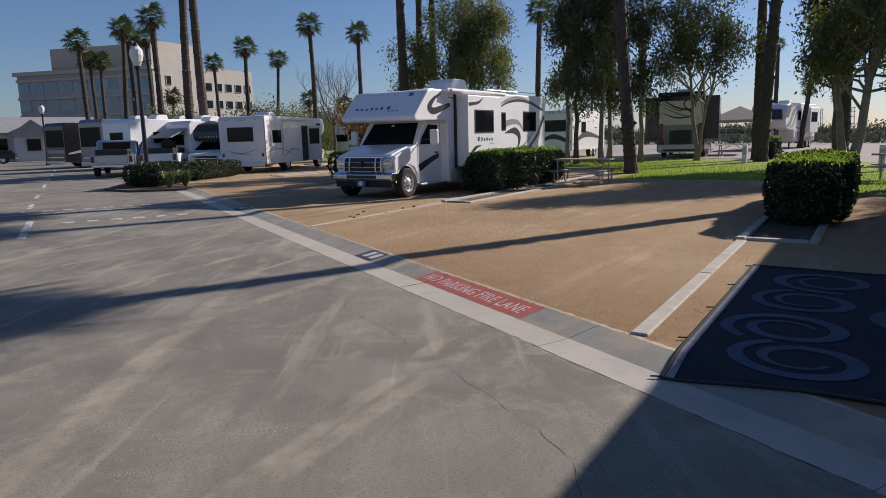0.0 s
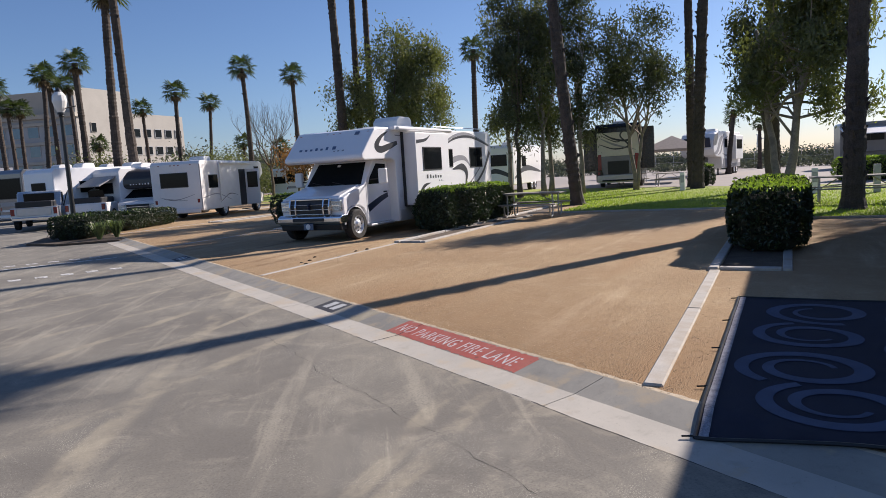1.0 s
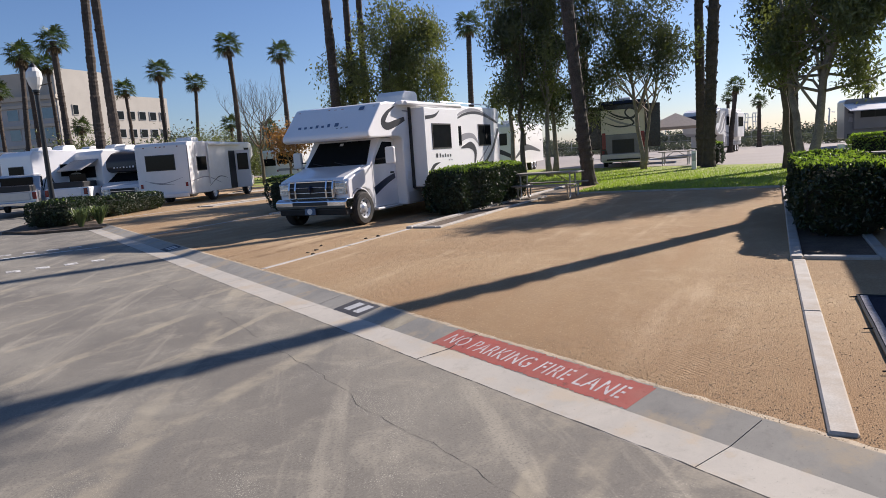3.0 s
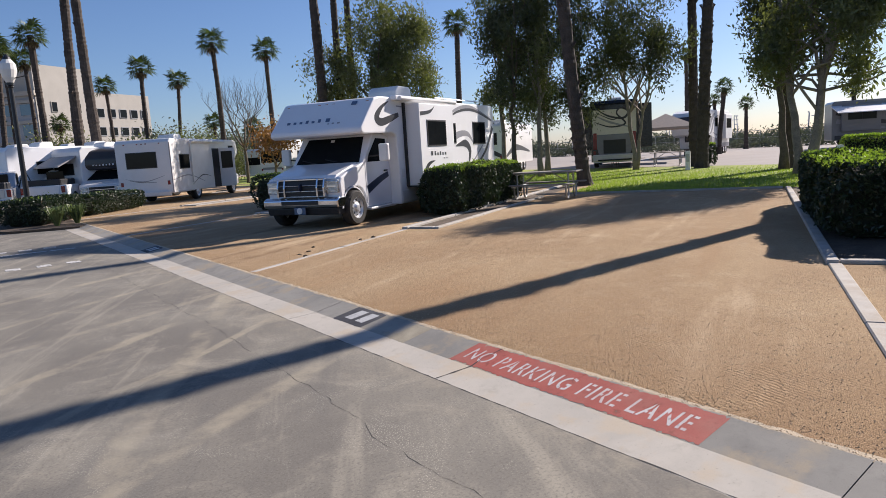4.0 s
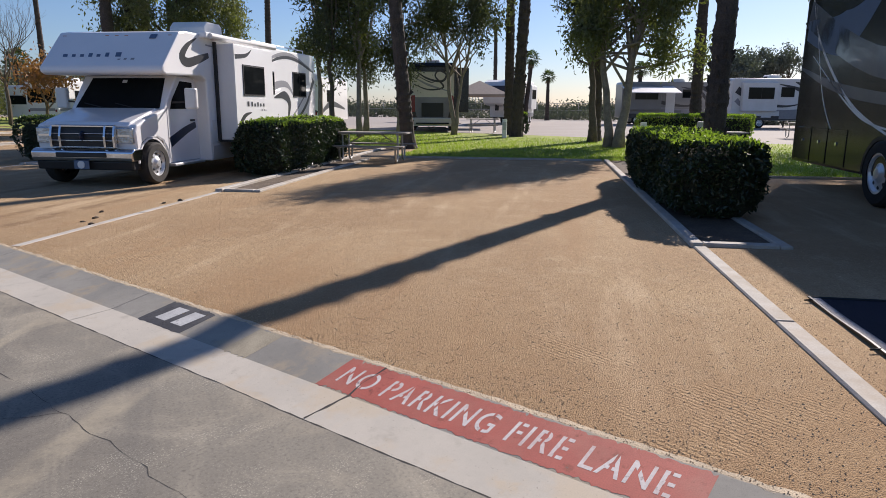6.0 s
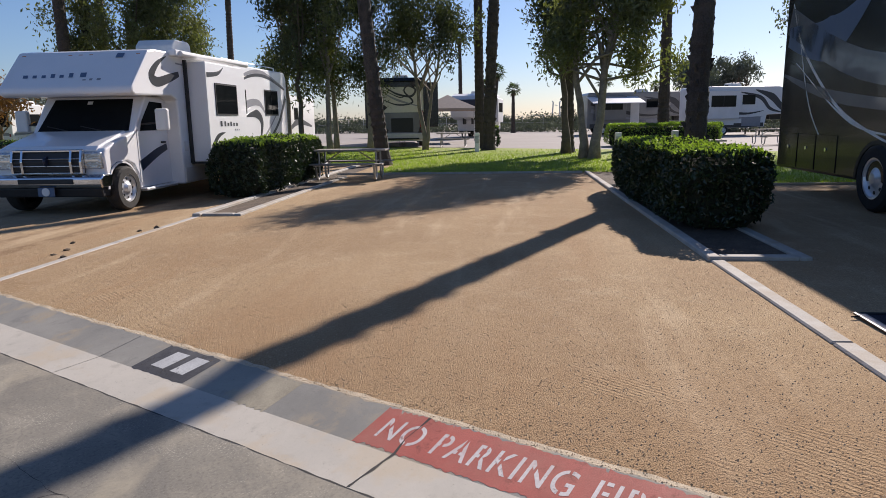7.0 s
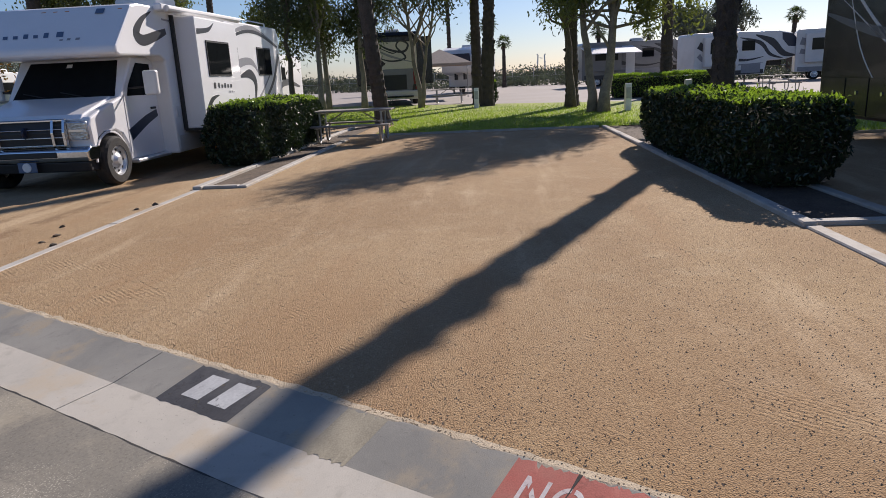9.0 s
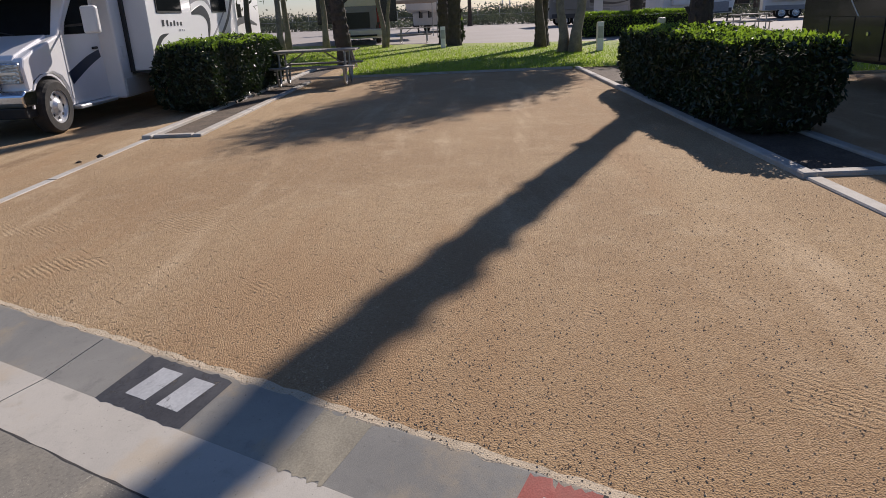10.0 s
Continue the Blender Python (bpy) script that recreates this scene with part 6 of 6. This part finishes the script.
part("engine_grille", boxm(-0.05, 0.0, -0.6, 0.6, 0.85, 1.6, 0.02), black_trim, bk)
part("tail_bumper", boxm(-0.2, 0.0, -1.2, 1.2, 0.42, 0.8, 0.05), beige_paint, bk)
for s in (-1, 1):
    part("tail_lamp", boxm(-0.05, 0.0, min(s * 0.95, s * 1.15), max(s * 0.95, s * 1.15), 1.1, 2.0, 0.02), lamp_red, bk)
    part("slide_room", boxm(0.4, 5.0, min(s * 1.25, s * 2.0), max(s * 1.25, s * 2.0), 1.1, 3.5, 0.03), black_paint, bk)
part("bike_rack", tube(bmesh.new(), [(-0.35, -0.9, 0.5), (-0.35, 0.9, 0.5)], 0.04, 8), black_trim, bk)


def fifth_wheel(m, L, label, dark, paint=None):
    """A trailer with a raised nose: nose at x = 0."""
    t = thing("fifth_wheel_trailer", m, label, "trailer", "far trailers")
    prof = [(2.6, 0.55), (L, 0.55), (L, 3.35), (L - 0.15, 3.5), (1.6, 3.5), (0.5, 3.3), (0.1, 2.8), (0.0, 2.1), (0.35, 1.65), (1.0, 1.5), (2.4, 1.45)]
    part("body", prismm(prof, -1.25, 1.25, 0.06, 3), paint or off_white, t)
    cap = [(0.06, 2.35), (0.1, 2.8), (0.48, 3.24), (1.35, 3.36), (1.3, 2.9), (0.8, 2.4)]
    for s in (-1, 1):
        f = side_fn(s * 1.25, s)
        mesh_part("nose_cap", [f(a, b, 0.008) for a, b in cap], [tuple(range(6))[::s]], graphic_navy, t, "dark painted nose cap")
        ribbon(f, [(0.25, 1.75), (1.2, 1.95), (2.1, 2.75), (3.4, 3.25)], [0.1, 0.4, 0.5, 0.05], "swoosh", dark, t, 0.01)
        ribbon(f, [(1.2, 1.6), (2.2, 1.9), (3.0, 2.7), (4.6, 3.1)], [0.03, 0.22, 0.28, 0.03], "swoosh", dark, t, 0.012)
        ribbon(f, [(2.7, 1.75), (4.2, 1.55), (6.2, 1.85), (L - 0.3, 2.7)], [0.03, 0.16, 0.3, 0.5], "swoosh", dark, t, 0.012)
        ribbon(f, [(2.7, 1.35), (4.8, 1.25), (7.0, 1.5), (L - 0.3, 2.0)], [0.02, 0.1, 0.2, 0.35], "swoosh", graphic_mid, t, 0.008)
        ribbon(f, [(2.65, 0.75), (5, 0.72), (L - 0.2, 0.75)], [0.28, 0.3, 0.3], "skirt_band", dark, t, 0.006)
        part("slide_room", boxm(L - 3.2, L - 0.6, min(s * 1.25, s * 1.6), max(s * 1.25, s * 1.6), 1.2, 3.2, 0.03), paint or off_white, t)
        window_on(t, f, 3.4, 4.4, 2.2, 2.9)
        window_on(t, side_fn(s * 1.6, s), L - 2.9, L - 1.0, 2.05, 2.85, slider=True)
        part("entry_door", boxm(5.0, 5.75, min(s * 1.25, s * 1.275), max(s * 1.25, s * 1.275), 0.75, 2.75, 0.01), off_white, t)
        part("bay_door", boxm(2.9, 4.4, min(s * 1.25, s * 1.27), max(s * 1.25, s * 1.27), 0.65, 1.3, 0.01), graphic_mid, t)
        for x in (L - 2.2, L - 1.3):
            wheel(t, x, s * 1.12, 0.38, 0.24, s)
        part("pin_box_side", boxm(0.7, 1.6, min(s * 0.3, s * 0.4), max(s * 0.3, s * 0.4), 1.1, 1.6), black_trim, t)
        part("landing_leg", tube(bmesh.new(), [(2.7, s * 0.9, 1.4), (2.7, s * 0.9, 0.0)], 0.06, 6), black_trim, t)
    part("nose_front", prismm([(-1.05, 2.25), (1.05, 2.25), (0.95, 3.0), (-0.95, 3.0)], -0.02, 0.1, 0, 1, "x"), graphic_navy, t)
    roof_unit(t, 4, 5, -0.4, 0.4, 3.48)
    return t


fifth_wheel(Matrix.Translation((58.3, 11.7, 0.05)) @ Matrix.Rotation(radians(132), 4, "Z"), 8.0, "white fifth-wheel trailer with dark nose cap and swooshes", graphic_dark)
fw2 = fifth_wheel(Matrix.Translation((62.0, 19.6, 0.05)) @ Matrix.Rotation(radians(126), 4, "Z"), 9.4, "grey and black fifth-wheel trailer with awning out", graphic_dark, grey_trailer)
fifth_wheel(Matrix.Translation((59.98, 1.87, 0.05)) @ Matrix.Rotation(radians(100), 4, "Z"), 9.5, "white fifth-wheel trailer with tan stripes", graphic_mid)
part("awning", prismm([(1.25, 3.1), (1.25, 3.16), (3.6, 2.6), (3.6, 2.54)], 5.2, 9.5, axis="x"), off_white, fw2, "white awning rolled out")
fifth_wheel(Matrix.Translation((45.98, 32.64, 0.05)) @ Matrix.Rotation(radians(20), 4, "Z"), 9, "white trailer with dark stripe beyond the canopy", graphic_mid)
coach("motor_coach", Matrix.Translation((22.74, 57.14, 0.05)) @ Matrix.Rotation(radians(30), 4, "Z"), 9, 2.5, 3.1, off_white, "white motor coach with wide windscreen in the next row", 0.45, None, [(2, 3.5, 1.6, 2.4)], [(-1.1, 1.1, 1.5, 2.5)], [([(0.2, 1.0), (6, 1.2)], [0.2, 0.1], graphic_mid)], [([(-1.0, 1.0), (1.0, 1.0)], [0.2, 0.2], graphic_mid)], (2, 6.5), ((3, 4),))
coach("motor_coach", Matrix.Translation((27.22, 55.72, 0.05)) @ Matrix.Rotation(radians(30), 4, "Z"), 9, 2.5, 3.1, white_paint, "white motor coach in the next row", 0.45, None, [(2, 3.5, 1.6, 2.4)], [(-1.1, 1.1, 1.5, 2.5)], [], [], (2, 6.5), ((3, 4),))
coach("motorhome", Matrix.Translation((24.01, 64.44, 0.0)) @ Matrix.Rotation(radians(30), 4, "Z"), 8, 2.4, 2.9, off_white, "white motorhome in the next row", 0.45, None, [(2, 3.5, 1.6, 2.2)], [(-0.9, 0.9, 1.4, 2.1)], [], [], (2, 6), ((3, 4),))
coach("travel_trailer", Matrix.Translation((26.08, 33.01, 0.07)) @ Matrix.Rotation(radians(34), 4, "Z"), 8, 2.4, 3.0, white_paint, "white trailer with dark swooshes behind the tree clump", 0.5, None, [(2, 3, 1.6, 2.3)], [(-0.8, 0.8, 1.7, 2.4)], [([(0.2, 0.9), (3, 1.5), (7, 1.2)], [0.1, 0.4, 0.1], graphic_dark)], [([(-1.1, 1.0), (0, 1.4), (1.1, 1.0)], [0.2, 0.3, 0.1], graphic_dark)], (4.5, 5.4), ((3, 4),), cat="trailer")

# ---- outdoor furniture ----
def picnic_table(m, L, label, wood=None):
    """Planks on bent steel tube legs; runs along local y."""
    t = thing("picnic_table", m, label, "picnic table", "picnic tables")
    wd = wood or wood_grey
    for k in range(5):
        x = -0.36 + 0.147 * k
        part("top_plank", boxm(x, x + 0.138, -L / 2, L / 2, 0.735, 0.775, 0.006), wd, t)
    for s in (-1, 1):
        for k in range(2):
            x = s * 0.68 + (k - 1) * 0.135
            part("seat_plank", boxm(x, x + 0.128, -L / 2, L / 2, 0.42, 0.455, 0.006), wd, t)
    for s in (-1, 1):
        y = s * (L / 2 - 0.25)
        for q in (-1, 1):
            pts = [(q * 0.28, y, 0.73), (q * 0.28, y, 0.2), (q * 0.32, y, 0.09), (q * 0.42, y, 0.04), (q * 0.52, y, 0.09), (q * 0.56, y, 0.2), (q * 0.58, y, 0.42)]
            part("leg", tube(bmesh.new(), pts, 0.025, 8), steel_grey, t)
        part("crossbar", tube(bmesh.new(), [(-0.75, y, 0.4), (0.75, y, 0.4)], 0.022, 8), steel_grey, t)
        part("top_bar", tube(bmesh.new(), [(-0.36, y, 0.715), (0.36, y, 0.715)], 0.02, 8), steel_grey, t)
        part("brace", tube(bmesh.new(), [(0, y, 0.4), (0, s * (L / 2 - 0.75), 0.72)], 0.016, 6), steel_grey, t)
    return t


picnic_table(at_uv(19.54, 7.19, G), 1.95, "weathered grey picnic table with bent steel tube legs")
picnic_table(at_uv(22.0, -1.5, G + 0.02), 2.3, "weathered grey picnic table under a palm on the lawn")
picnic_table(at_uv(39.8, 6.21, 0.05), 1.8, "weathered picnic table beside the far motor coach")
picnic_table(at_uv(42.67, 8.95, 0.05, 30), 1.8, "weathered picnic table beside the far motor coach")
picnic_table(at_uv(37.41, -9.62, 0.05, 10), 1.8, "weathered picnic table beyond the lawn")


def street_lamp():
    t = thing("street_lamp", Matrix.Translation((2.3, 27.6, G)) @ Matrix.Scale(0.93, 4), "black street lamp post with milky glass head", "street lamp")
    part("pole", lathe(bmesh.new(), [(0.17, 0), (0.17, 0.25), (0.12, 0.35), (0.09, 0.9), (0.07, 4.6), (0.1, 4.65), (0.06, 4.75)], (0, 0, 0), "z", 14), post_black, t)
    h = part("lamp_head", lathe(bmesh.new(), [(0.1, 4.75), (0.2, 4.95), (0.26, 5.2), (0.24, 5.4), (0.13, 5.55)], (0, 0, 0), "z", 14), globe, t, "milky white glass lamp head")
    part("finial", lathe(bmesh.new(), [(0.14, 5.54), (0.1, 5.62), (0.02, 5.72)], (0, 0, 0), "z", 10), post_black, h)
    part("collar", lathe(bmesh.new(), [(0.13, 4.7), (0.13, 4.78)], (0, 0, 0), "z", 12), post_black, t)
    part("arm", tube(bmesh.new(), [(0, 0, 4.9), (0.5, -0.3, 5.0)], 0.02, 6), post_black, t)
    return t


lamp_post = street_lamp()
copy_thing(lamp_post, Matrix.Translation((-2.13, 68.76, 0.02)))


def utility_pedestal(m, h, label, material):
    t = thing("utility_pedestal", m, label, "utility box", "hook-up posts")
    part("housing", prismm([(-0.12, 0), (0.12, 0), (0.12, h - 0.06), (0.04, h), (-0.12, h)], -0.1, 0.1, 0.012), material, t)
    part("cover", boxm(-0.135, -0.12, -0.08, 0.08, h * 0.45, h * 0.85, 0.004), steel_grey, t)
    return t


utility_pedestal(at_uv(20.65, 8.96, G), 1.05, "white hook-up post behind the hedge", plastic_white)
utility_pedestal(at_uv(27.21, -0.65, G + 0.02), 0.9, "small white hook-up post under the gum tree", plastic_white)
utility_pedestal(at_uv(33.23, 4.61, G + 0.02), 0.85, "pale hook-up post at the lawn edge", off_white)
utility_pedestal(at_uv(26.7, -2.47, G + 0.02), 0.95, "grey electric meter box behind the hedge", steel_grey)
utility_pedestal(at_uv(38.96, -4.27, 0.05), 0.95, "pale hook-up post beyond the lawn", off_white)


def canopy():
    t = thing("canopy_tent", Matrix.Translation((38.71, 29.45, 0.05)) @ Matrix.Rotation(radians(35), 4, "Z"), "brown topped canopy tent beside the far trailer", "canopy")
    a = 1.9
    vs = [(-a, -a, 2.2), (a, -a, 2.2), (a, a, 2.2), (-a, a, 2.2), (0, 0, 3.1), (-a, -a, 2.05), (a, -a, 2.05), (a, a, 2.05), (-a, a, 2.05)]
    mesh_part("roof_cloth", vs, [(0, 1, 4), (1, 2, 4), (2, 3, 4), (3, 0, 4), (0, 5, 6, 1), (1, 6, 7, 2), (2, 7, 8, 3), (3, 8, 5, 0)], canvas_tan, t)
    for x in (-a, a):
        for y in (-a, a):
            part("post", tube(bmesh.new(), [(x * 0.98, y * 0.98, 0), (x * 0.98, y * 0.98, 2.2)], 0.03, 6), steel_grey, t)


canopy()


def outdoor_rug():
    """The rug drapes over the curb's edge; its curls are woven bands just above the ground cloth."""
    t = thing("outdoor_rug", Matrix.Identity(4), "navy outdoor rug with slate blue curls on the gravel", "rug")
    u0, u1, v0, v1 = 3.85, 7.76, -2.2, 0.66
    def z_at(u, v, o):
        p = W(u, v)
        return (p.x, p.y, max(ground_z(p.x), 0.0) + 0.012 + o + 0.008 * noise.noise(Vector((u * 1.7, v * 1.7, 3))))
    n, k = 54, 40
    vs, fs = [], []
    for i in range(n + 1):
        for j in range(k + 1):
            e = 0.02 * noise.noise(Vector((i * 0.3, j * 0.3, 9)))
            vs.append(z_at(u0 + (u1 - u0) * i / n + (e if i in (0, n) else 0), v0 + (v1 - v0) * j / k + (e if j in (0, k) else 0), 0))
    for i in range(n):
        for j in range(k):
            a = i * (k + 1) + j
            fs.append((a, a + k + 1, a + k + 2, a + 1))
    m = len(vs)
    mesh_part("cloth", vs, fs, rug_dark, t)
    def curl(cu, cv, r, turns, start, w, flip=1):
        A, fa = [], []
        cnt = int(40 * turns)
        for i in range(cnt + 1):
            f = i / cnt
            a = start + flip * f * turns * 6.283
            rr = r * (1 - 0.62 * f)
            ww = w * (0.35 + 0.65 * math.sin(math.pi * min(1, 0.15 + f)) )
            for s in (1, -1):
                uu, vv = cu + math.cos(a) * (rr + s * ww / 2), cv + math.sin(a) * (rr + s * ww / 2) * 1.05
                A.append(z_at(min(max(uu, u0 + 0.05), u1 - 0.05), min(max(vv, v0 + 0.05), v1 - 0.05), 0.005))
            if i:
                b = 2 * i
                fa.append((b - 2, b - 1, b + 1, b))
        mesh_part("curl", A, fa, rug_light, t)
    for c in ((4.45, -0.1, 0.42, 1.6, 0.5, 0.12, 1), (5.2, 0.05, 0.44, 1.6, 2.5, 0.12, -1), (6.2, 0.0, 0.42, 1.6, 0.3, 0.11, 1), (7.1, -0.1, 0.45, 1.5, 3.5, 0.12, -1), (4.7, -1.2, 0.5, 1.7, 1.2, 0.13, -1),
              (5.8, -0.95, 0.5, 1.7, 4.0, 0.13, 1), (6.9, -1.15, 0.5, 1.6, 2.0, 0.12, -1), (5.3, -1.85, 0.3, 1.3, 0.0, 0.1, 1), (6.4, -1.85, 0.3, 1.3, 1.0, 0.1, -1)):
        curl(*c)
    bm = bmesh.new()
    for v in (v0, v1):
        tube(bm, [z_at(u0 + (u1 - u0) * i / 30, v, 0.004) for i in range(31)], 0.012, 5)
    for u in (u0, u1):
        tube(bm, [z_at(u, v0 + (v1 - v0) * i / 24, 0.004) for i in range(25)], 0.012, 5)
    part("bound_edge", bm, post_black, t, "black bound edge")
    for u in (3.86, 4.6, 5.6, 6.6, 7.68):
        a = z_at(u, v1, 0.01)
        b = z_at(u - 0.02, v1 + 0.07, 0.008)
        part("tie_loop", tube(bmesh.new(), [a, b], 0.006, 5), post_black, t)
    hem = []
    for i in range(31):
        u = u0 + (u1 - u0) * i / 30
        hem += [z_at(u, v1 - 0.075, 0.006), z_at(u, v1 - 0.02, 0.006)]
    mesh_part("pale_hem", hem, [(2 * i, 2 * i + 2, 2 * i + 3, 2 * i + 1) for i in range(30)], rug_hem, t, "pale patterned hem")


outdoor_rug()


# ---- buildings and far skyline ----
def facade_windows(parent, p, q, z0, floors, fh, n, w, h, material, trim=None):
    """Windows in rows on a wall from p to q (plan points), set in a frame."""
    d = Vector((q[0] - p[0], q[1] - p[1], 0))
    L = d.length
    d.normalize()
    o = Vector((d.y, -d.x, 0))
    for fl in range(floors):
        for k in range(n):
            c = Vector((p[0], p[1], z0 + fl * fh)) + d * (L * (k + 0.5) / n)
            a, b = c - d * w / 2, c + d * w / 2
            up = Vector((0, 0, h))
            vs = [tuple(x + o * s) for s in (0.1, -0.02) for x in (a, b, b + up, a + up)]
            wo = mesh_part("window", vs, [(0, 1, 2, 3), (0, 4, 5, 1), (1, 5, 6, 2), (2, 6, 7, 3), (3, 7, 4, 0)], trim or stucco_w, parent)
            e = d * 0.1
            eu = Vector((0, 0, 0.1))
            vs = [tuple(x + o * 0.12) for x in (a + e + eu, b - e + eu, b - e + up - eu, a + e + up - eu)]
            mesh_part("pane", vs, [(0, 1, 2, 3)], material, wo)


def solid(name, pts, z0, z1, material, parent, label=""):
    bm = bmesh.new()
    A = [bm.verts.new((x, y, z0)) for x, y in pts]
    B = [bm.verts.new((x, y, z1)) for x, y in pts]
    fs = [bm.faces.new(A), bm.faces.new(B)]
    for i in range(len(pts)):
        j = (i + 1) % len(pts)
        fs.append(bm.faces.new((A[i], A[j], B[j], B[i])))
    bmesh.ops.recalc_face_normals(bm, faces=fs)
    return part(name, bm, material, parent, label)


def hotel():
    t = thing("office_building", Matrix.Translation((-3.3, 0.5, 0)) @ Matrix.Diagonal((0.967, 0.967, 1, 1)), "large five storey beige building with glazed wing", "building")
    solid("glazed_wing", [(-4.5, 152), (17, 131), (22, 136), (1, 158)], 0, 14.3, stucco_g, t, "grey wing with bands of blue glass")
    solid("wing_roof", [(-5.2, 151.6), (17, 130.2), (23, 137), (1, 159)], 14.3, 15.0, stucco_b, t, "flat beige roof edge")
    solid("upper_block", [(1.5, 147.5), (17.2, 132.4), (24.5, 139.5), (9, 156)], 15.0, 18.9, stucco_b, t, "beige upper storey")
    solid("main_block", [(17.2, 131), (26.5, 137.5), (22, 152), (10, 148)], 0, 19.2, stucco_w, t, "tall plain pale block")
    solid("end_block", [(26.5, 137.5), (38, 145), (34, 158), (22, 152)], 0, 15.5, stucco_w, t, "lower pale block")
    facade_windows(t, (-4.5, 152), (17, 131), 1.6, 4, 3.2, 9, 2.2, 1.9, glass_blue, stucco_g)
    facade_windows(t, (26.8, 137.7), (37.8, 144.8), 1.6, 4, 3.2, 5, 1.7, 1.6, glass_dark, stucco_g)
    facade_windows(t, (18.0, 131.5), (26, 137.2), 1.6, 4, 3.4, 2, 1.2, 1.7, glass_dark)
    for fl in range(4):
        z = 3.6 + fl * 3.2
        d = Vector((21.5, -21, 0)).normalized()
        o = Vector((d.y, -d.x, 0)) * 0.35
        p, q = Vector((-4.5, 152, 0)), Vector((17, 131, 0))
        solid("balcony_band", [(p.x + o.x, p.y + o.y), (q.x + o.x, q.y + o.y), (q.x, q.y), (p.x, p.y)], z, z + 0.5, stucco_w, t)


hotel()


def park_house():
    t = thing("park_house", Matrix.Translation((-2.36, 0.2, 0)) @ Matrix.Diagonal((0.967, 0.967, 1, 1)), "low grey house with gables and white window trim", "house")
    solid("wall", [(-14, 95), (4.6, 95), (4.6, 104), (-14, 104)], 0, 3.4, siding, t, "grey painted siding")
    bm = prismm([(94.2, 3.3), (99.5, 5.2), (104.8, 3.3), (104.8, 3.15), (94.2, 3.15)], -14.6, 5.2, axis="x")
    part("roof", bm, roof_grey, t, "grey shingle roof")
    for x in (-1.6, -9.5):
        solid("porch", [(x - 1.9, 92.6), (x + 1.9, 92.6), (x + 1.9, 95.02), (x - 1.9, 95.02)], 0, 3.0, siding, t)
        pr = prismm([(x - 2.3, 3.0), (x, 4.7), (x + 2.3, 3.0), (x + 2.3, 2.85), (x - 2.3, 2.85)], 92.2, 96.5)
        part("gable", pr, roof_grey, t, "gabled porch roof")
        part("gable_board", prismm([(x - 1.9, 3.0), (x, 4.45), (x + 1.9, 3.0)], 92.5, 92.6), siding, t)
    facade_windows(t, (-6.5, 94.99), (-3.6, 94.99), 1.2, 1, 3, 1, 1.6, 1.5, glass_dark)
    facade_windows(t, (-3.2, 92.59), (0.1, 92.59), 1.1, 1, 3, 1, 1.6, 1.5, glass_dark)
    facade_windows(t, (0.6, 94.99), (4.4, 94.99), 1.2, 1, 3, 2, 1.1, 1.4, glass_dark)
    part("entry_door", boxm(-0.4, 0.3, 94.93, 94.99, 0, 2.1, 0.01), off_white, t)


park_house()


def harbour_crane(x, y, h):
    t = thing("harbour_crane", Matrix.Translation((x, y, 0)) @ Matrix.Rotation(radians((x * 7) % 40), 4, "Z"), "pale harbour gantry crane on the hazy horizon", "crane", "harbour cranes")
    bm = bmesh.new()
    for a in (-8, 8):
        for b in (-8, 8):
            tube(bm, [(a, b, 0), (a * 0.8, b * 0.8, h)], 0.9, 4)
    for z in (h * 0.55, h):
        box(bm, -8, 8, -8.5, -7, z, z + 2)
        box(bm, -8, 8, 7, 8.5, z, z + 2)
    part("frame", bm, crane_pale, t)
    part("boom", tube(bmesh.new(), [(-18, 0, h * 0.8), (30, 0, h * 0.85)], 1.0, 4), crane_pale, t)


for x, y, h in ((1150, 860, 36), (1190, 830, 38), (1260, 800, 36), (1150, 930, 32), (1190, 700, 34), (1290, 600, 33), (1260, 470, 32)):
    harbour_crane(x, y, h)


def boundary_fence():
    t = thing("boundary_fence", Matrix.Identity(4), "grey chain-link fence beyond the far lane", "fence")
    pts = [(80, -40), (82, 0), (81, 40), (78, 80)]
    for a, b in zip(pts, pts[1:]):
        n = 14
        for i in range(n):
            x, y = a[0] + (b[0] - a[0]) * i / n, a[1] + (b[1] - a[1]) * i / n
            part("post", tube(bmesh.new(), [(x, y, 0), (x, y, 1.9)], 0.04, 5), steel_grey, t)
        for z in (0.15, 1.0, 1.85):
            part("rail", tube(bmesh.new(), [(*a, z), (*b, z)], 0.025, 5), steel_grey, t)


boundary_fence()

# dry clods beside the divider and a few bits of litter
rng = np.random.default_rng(9)
for n in range(6):
    u, v = 9.3 + rng.random() * 2.6, 8.2 + rng.random() ** 2 * 1.6
    p = W(u, v)
    bm = bmesh.new()
    r = 0.012 + rng.random() * 0.02
    bmesh.ops.create_icosphere(bm, subdivisions=1, radius=r)
    for w in bm.verts:
        w.co.x *= 1.6
        w.co.z *= 0.8
        w.co += Vector(rng.normal(size=3)) * r * 0.15
    ob = part("soil_clod", bm, bark_dark)
    ob.location = (p.x, p.y, G + r * 0.25)
    tagged(ob, "dark dry clod of soil on the gravel", "clod", "soil clods")
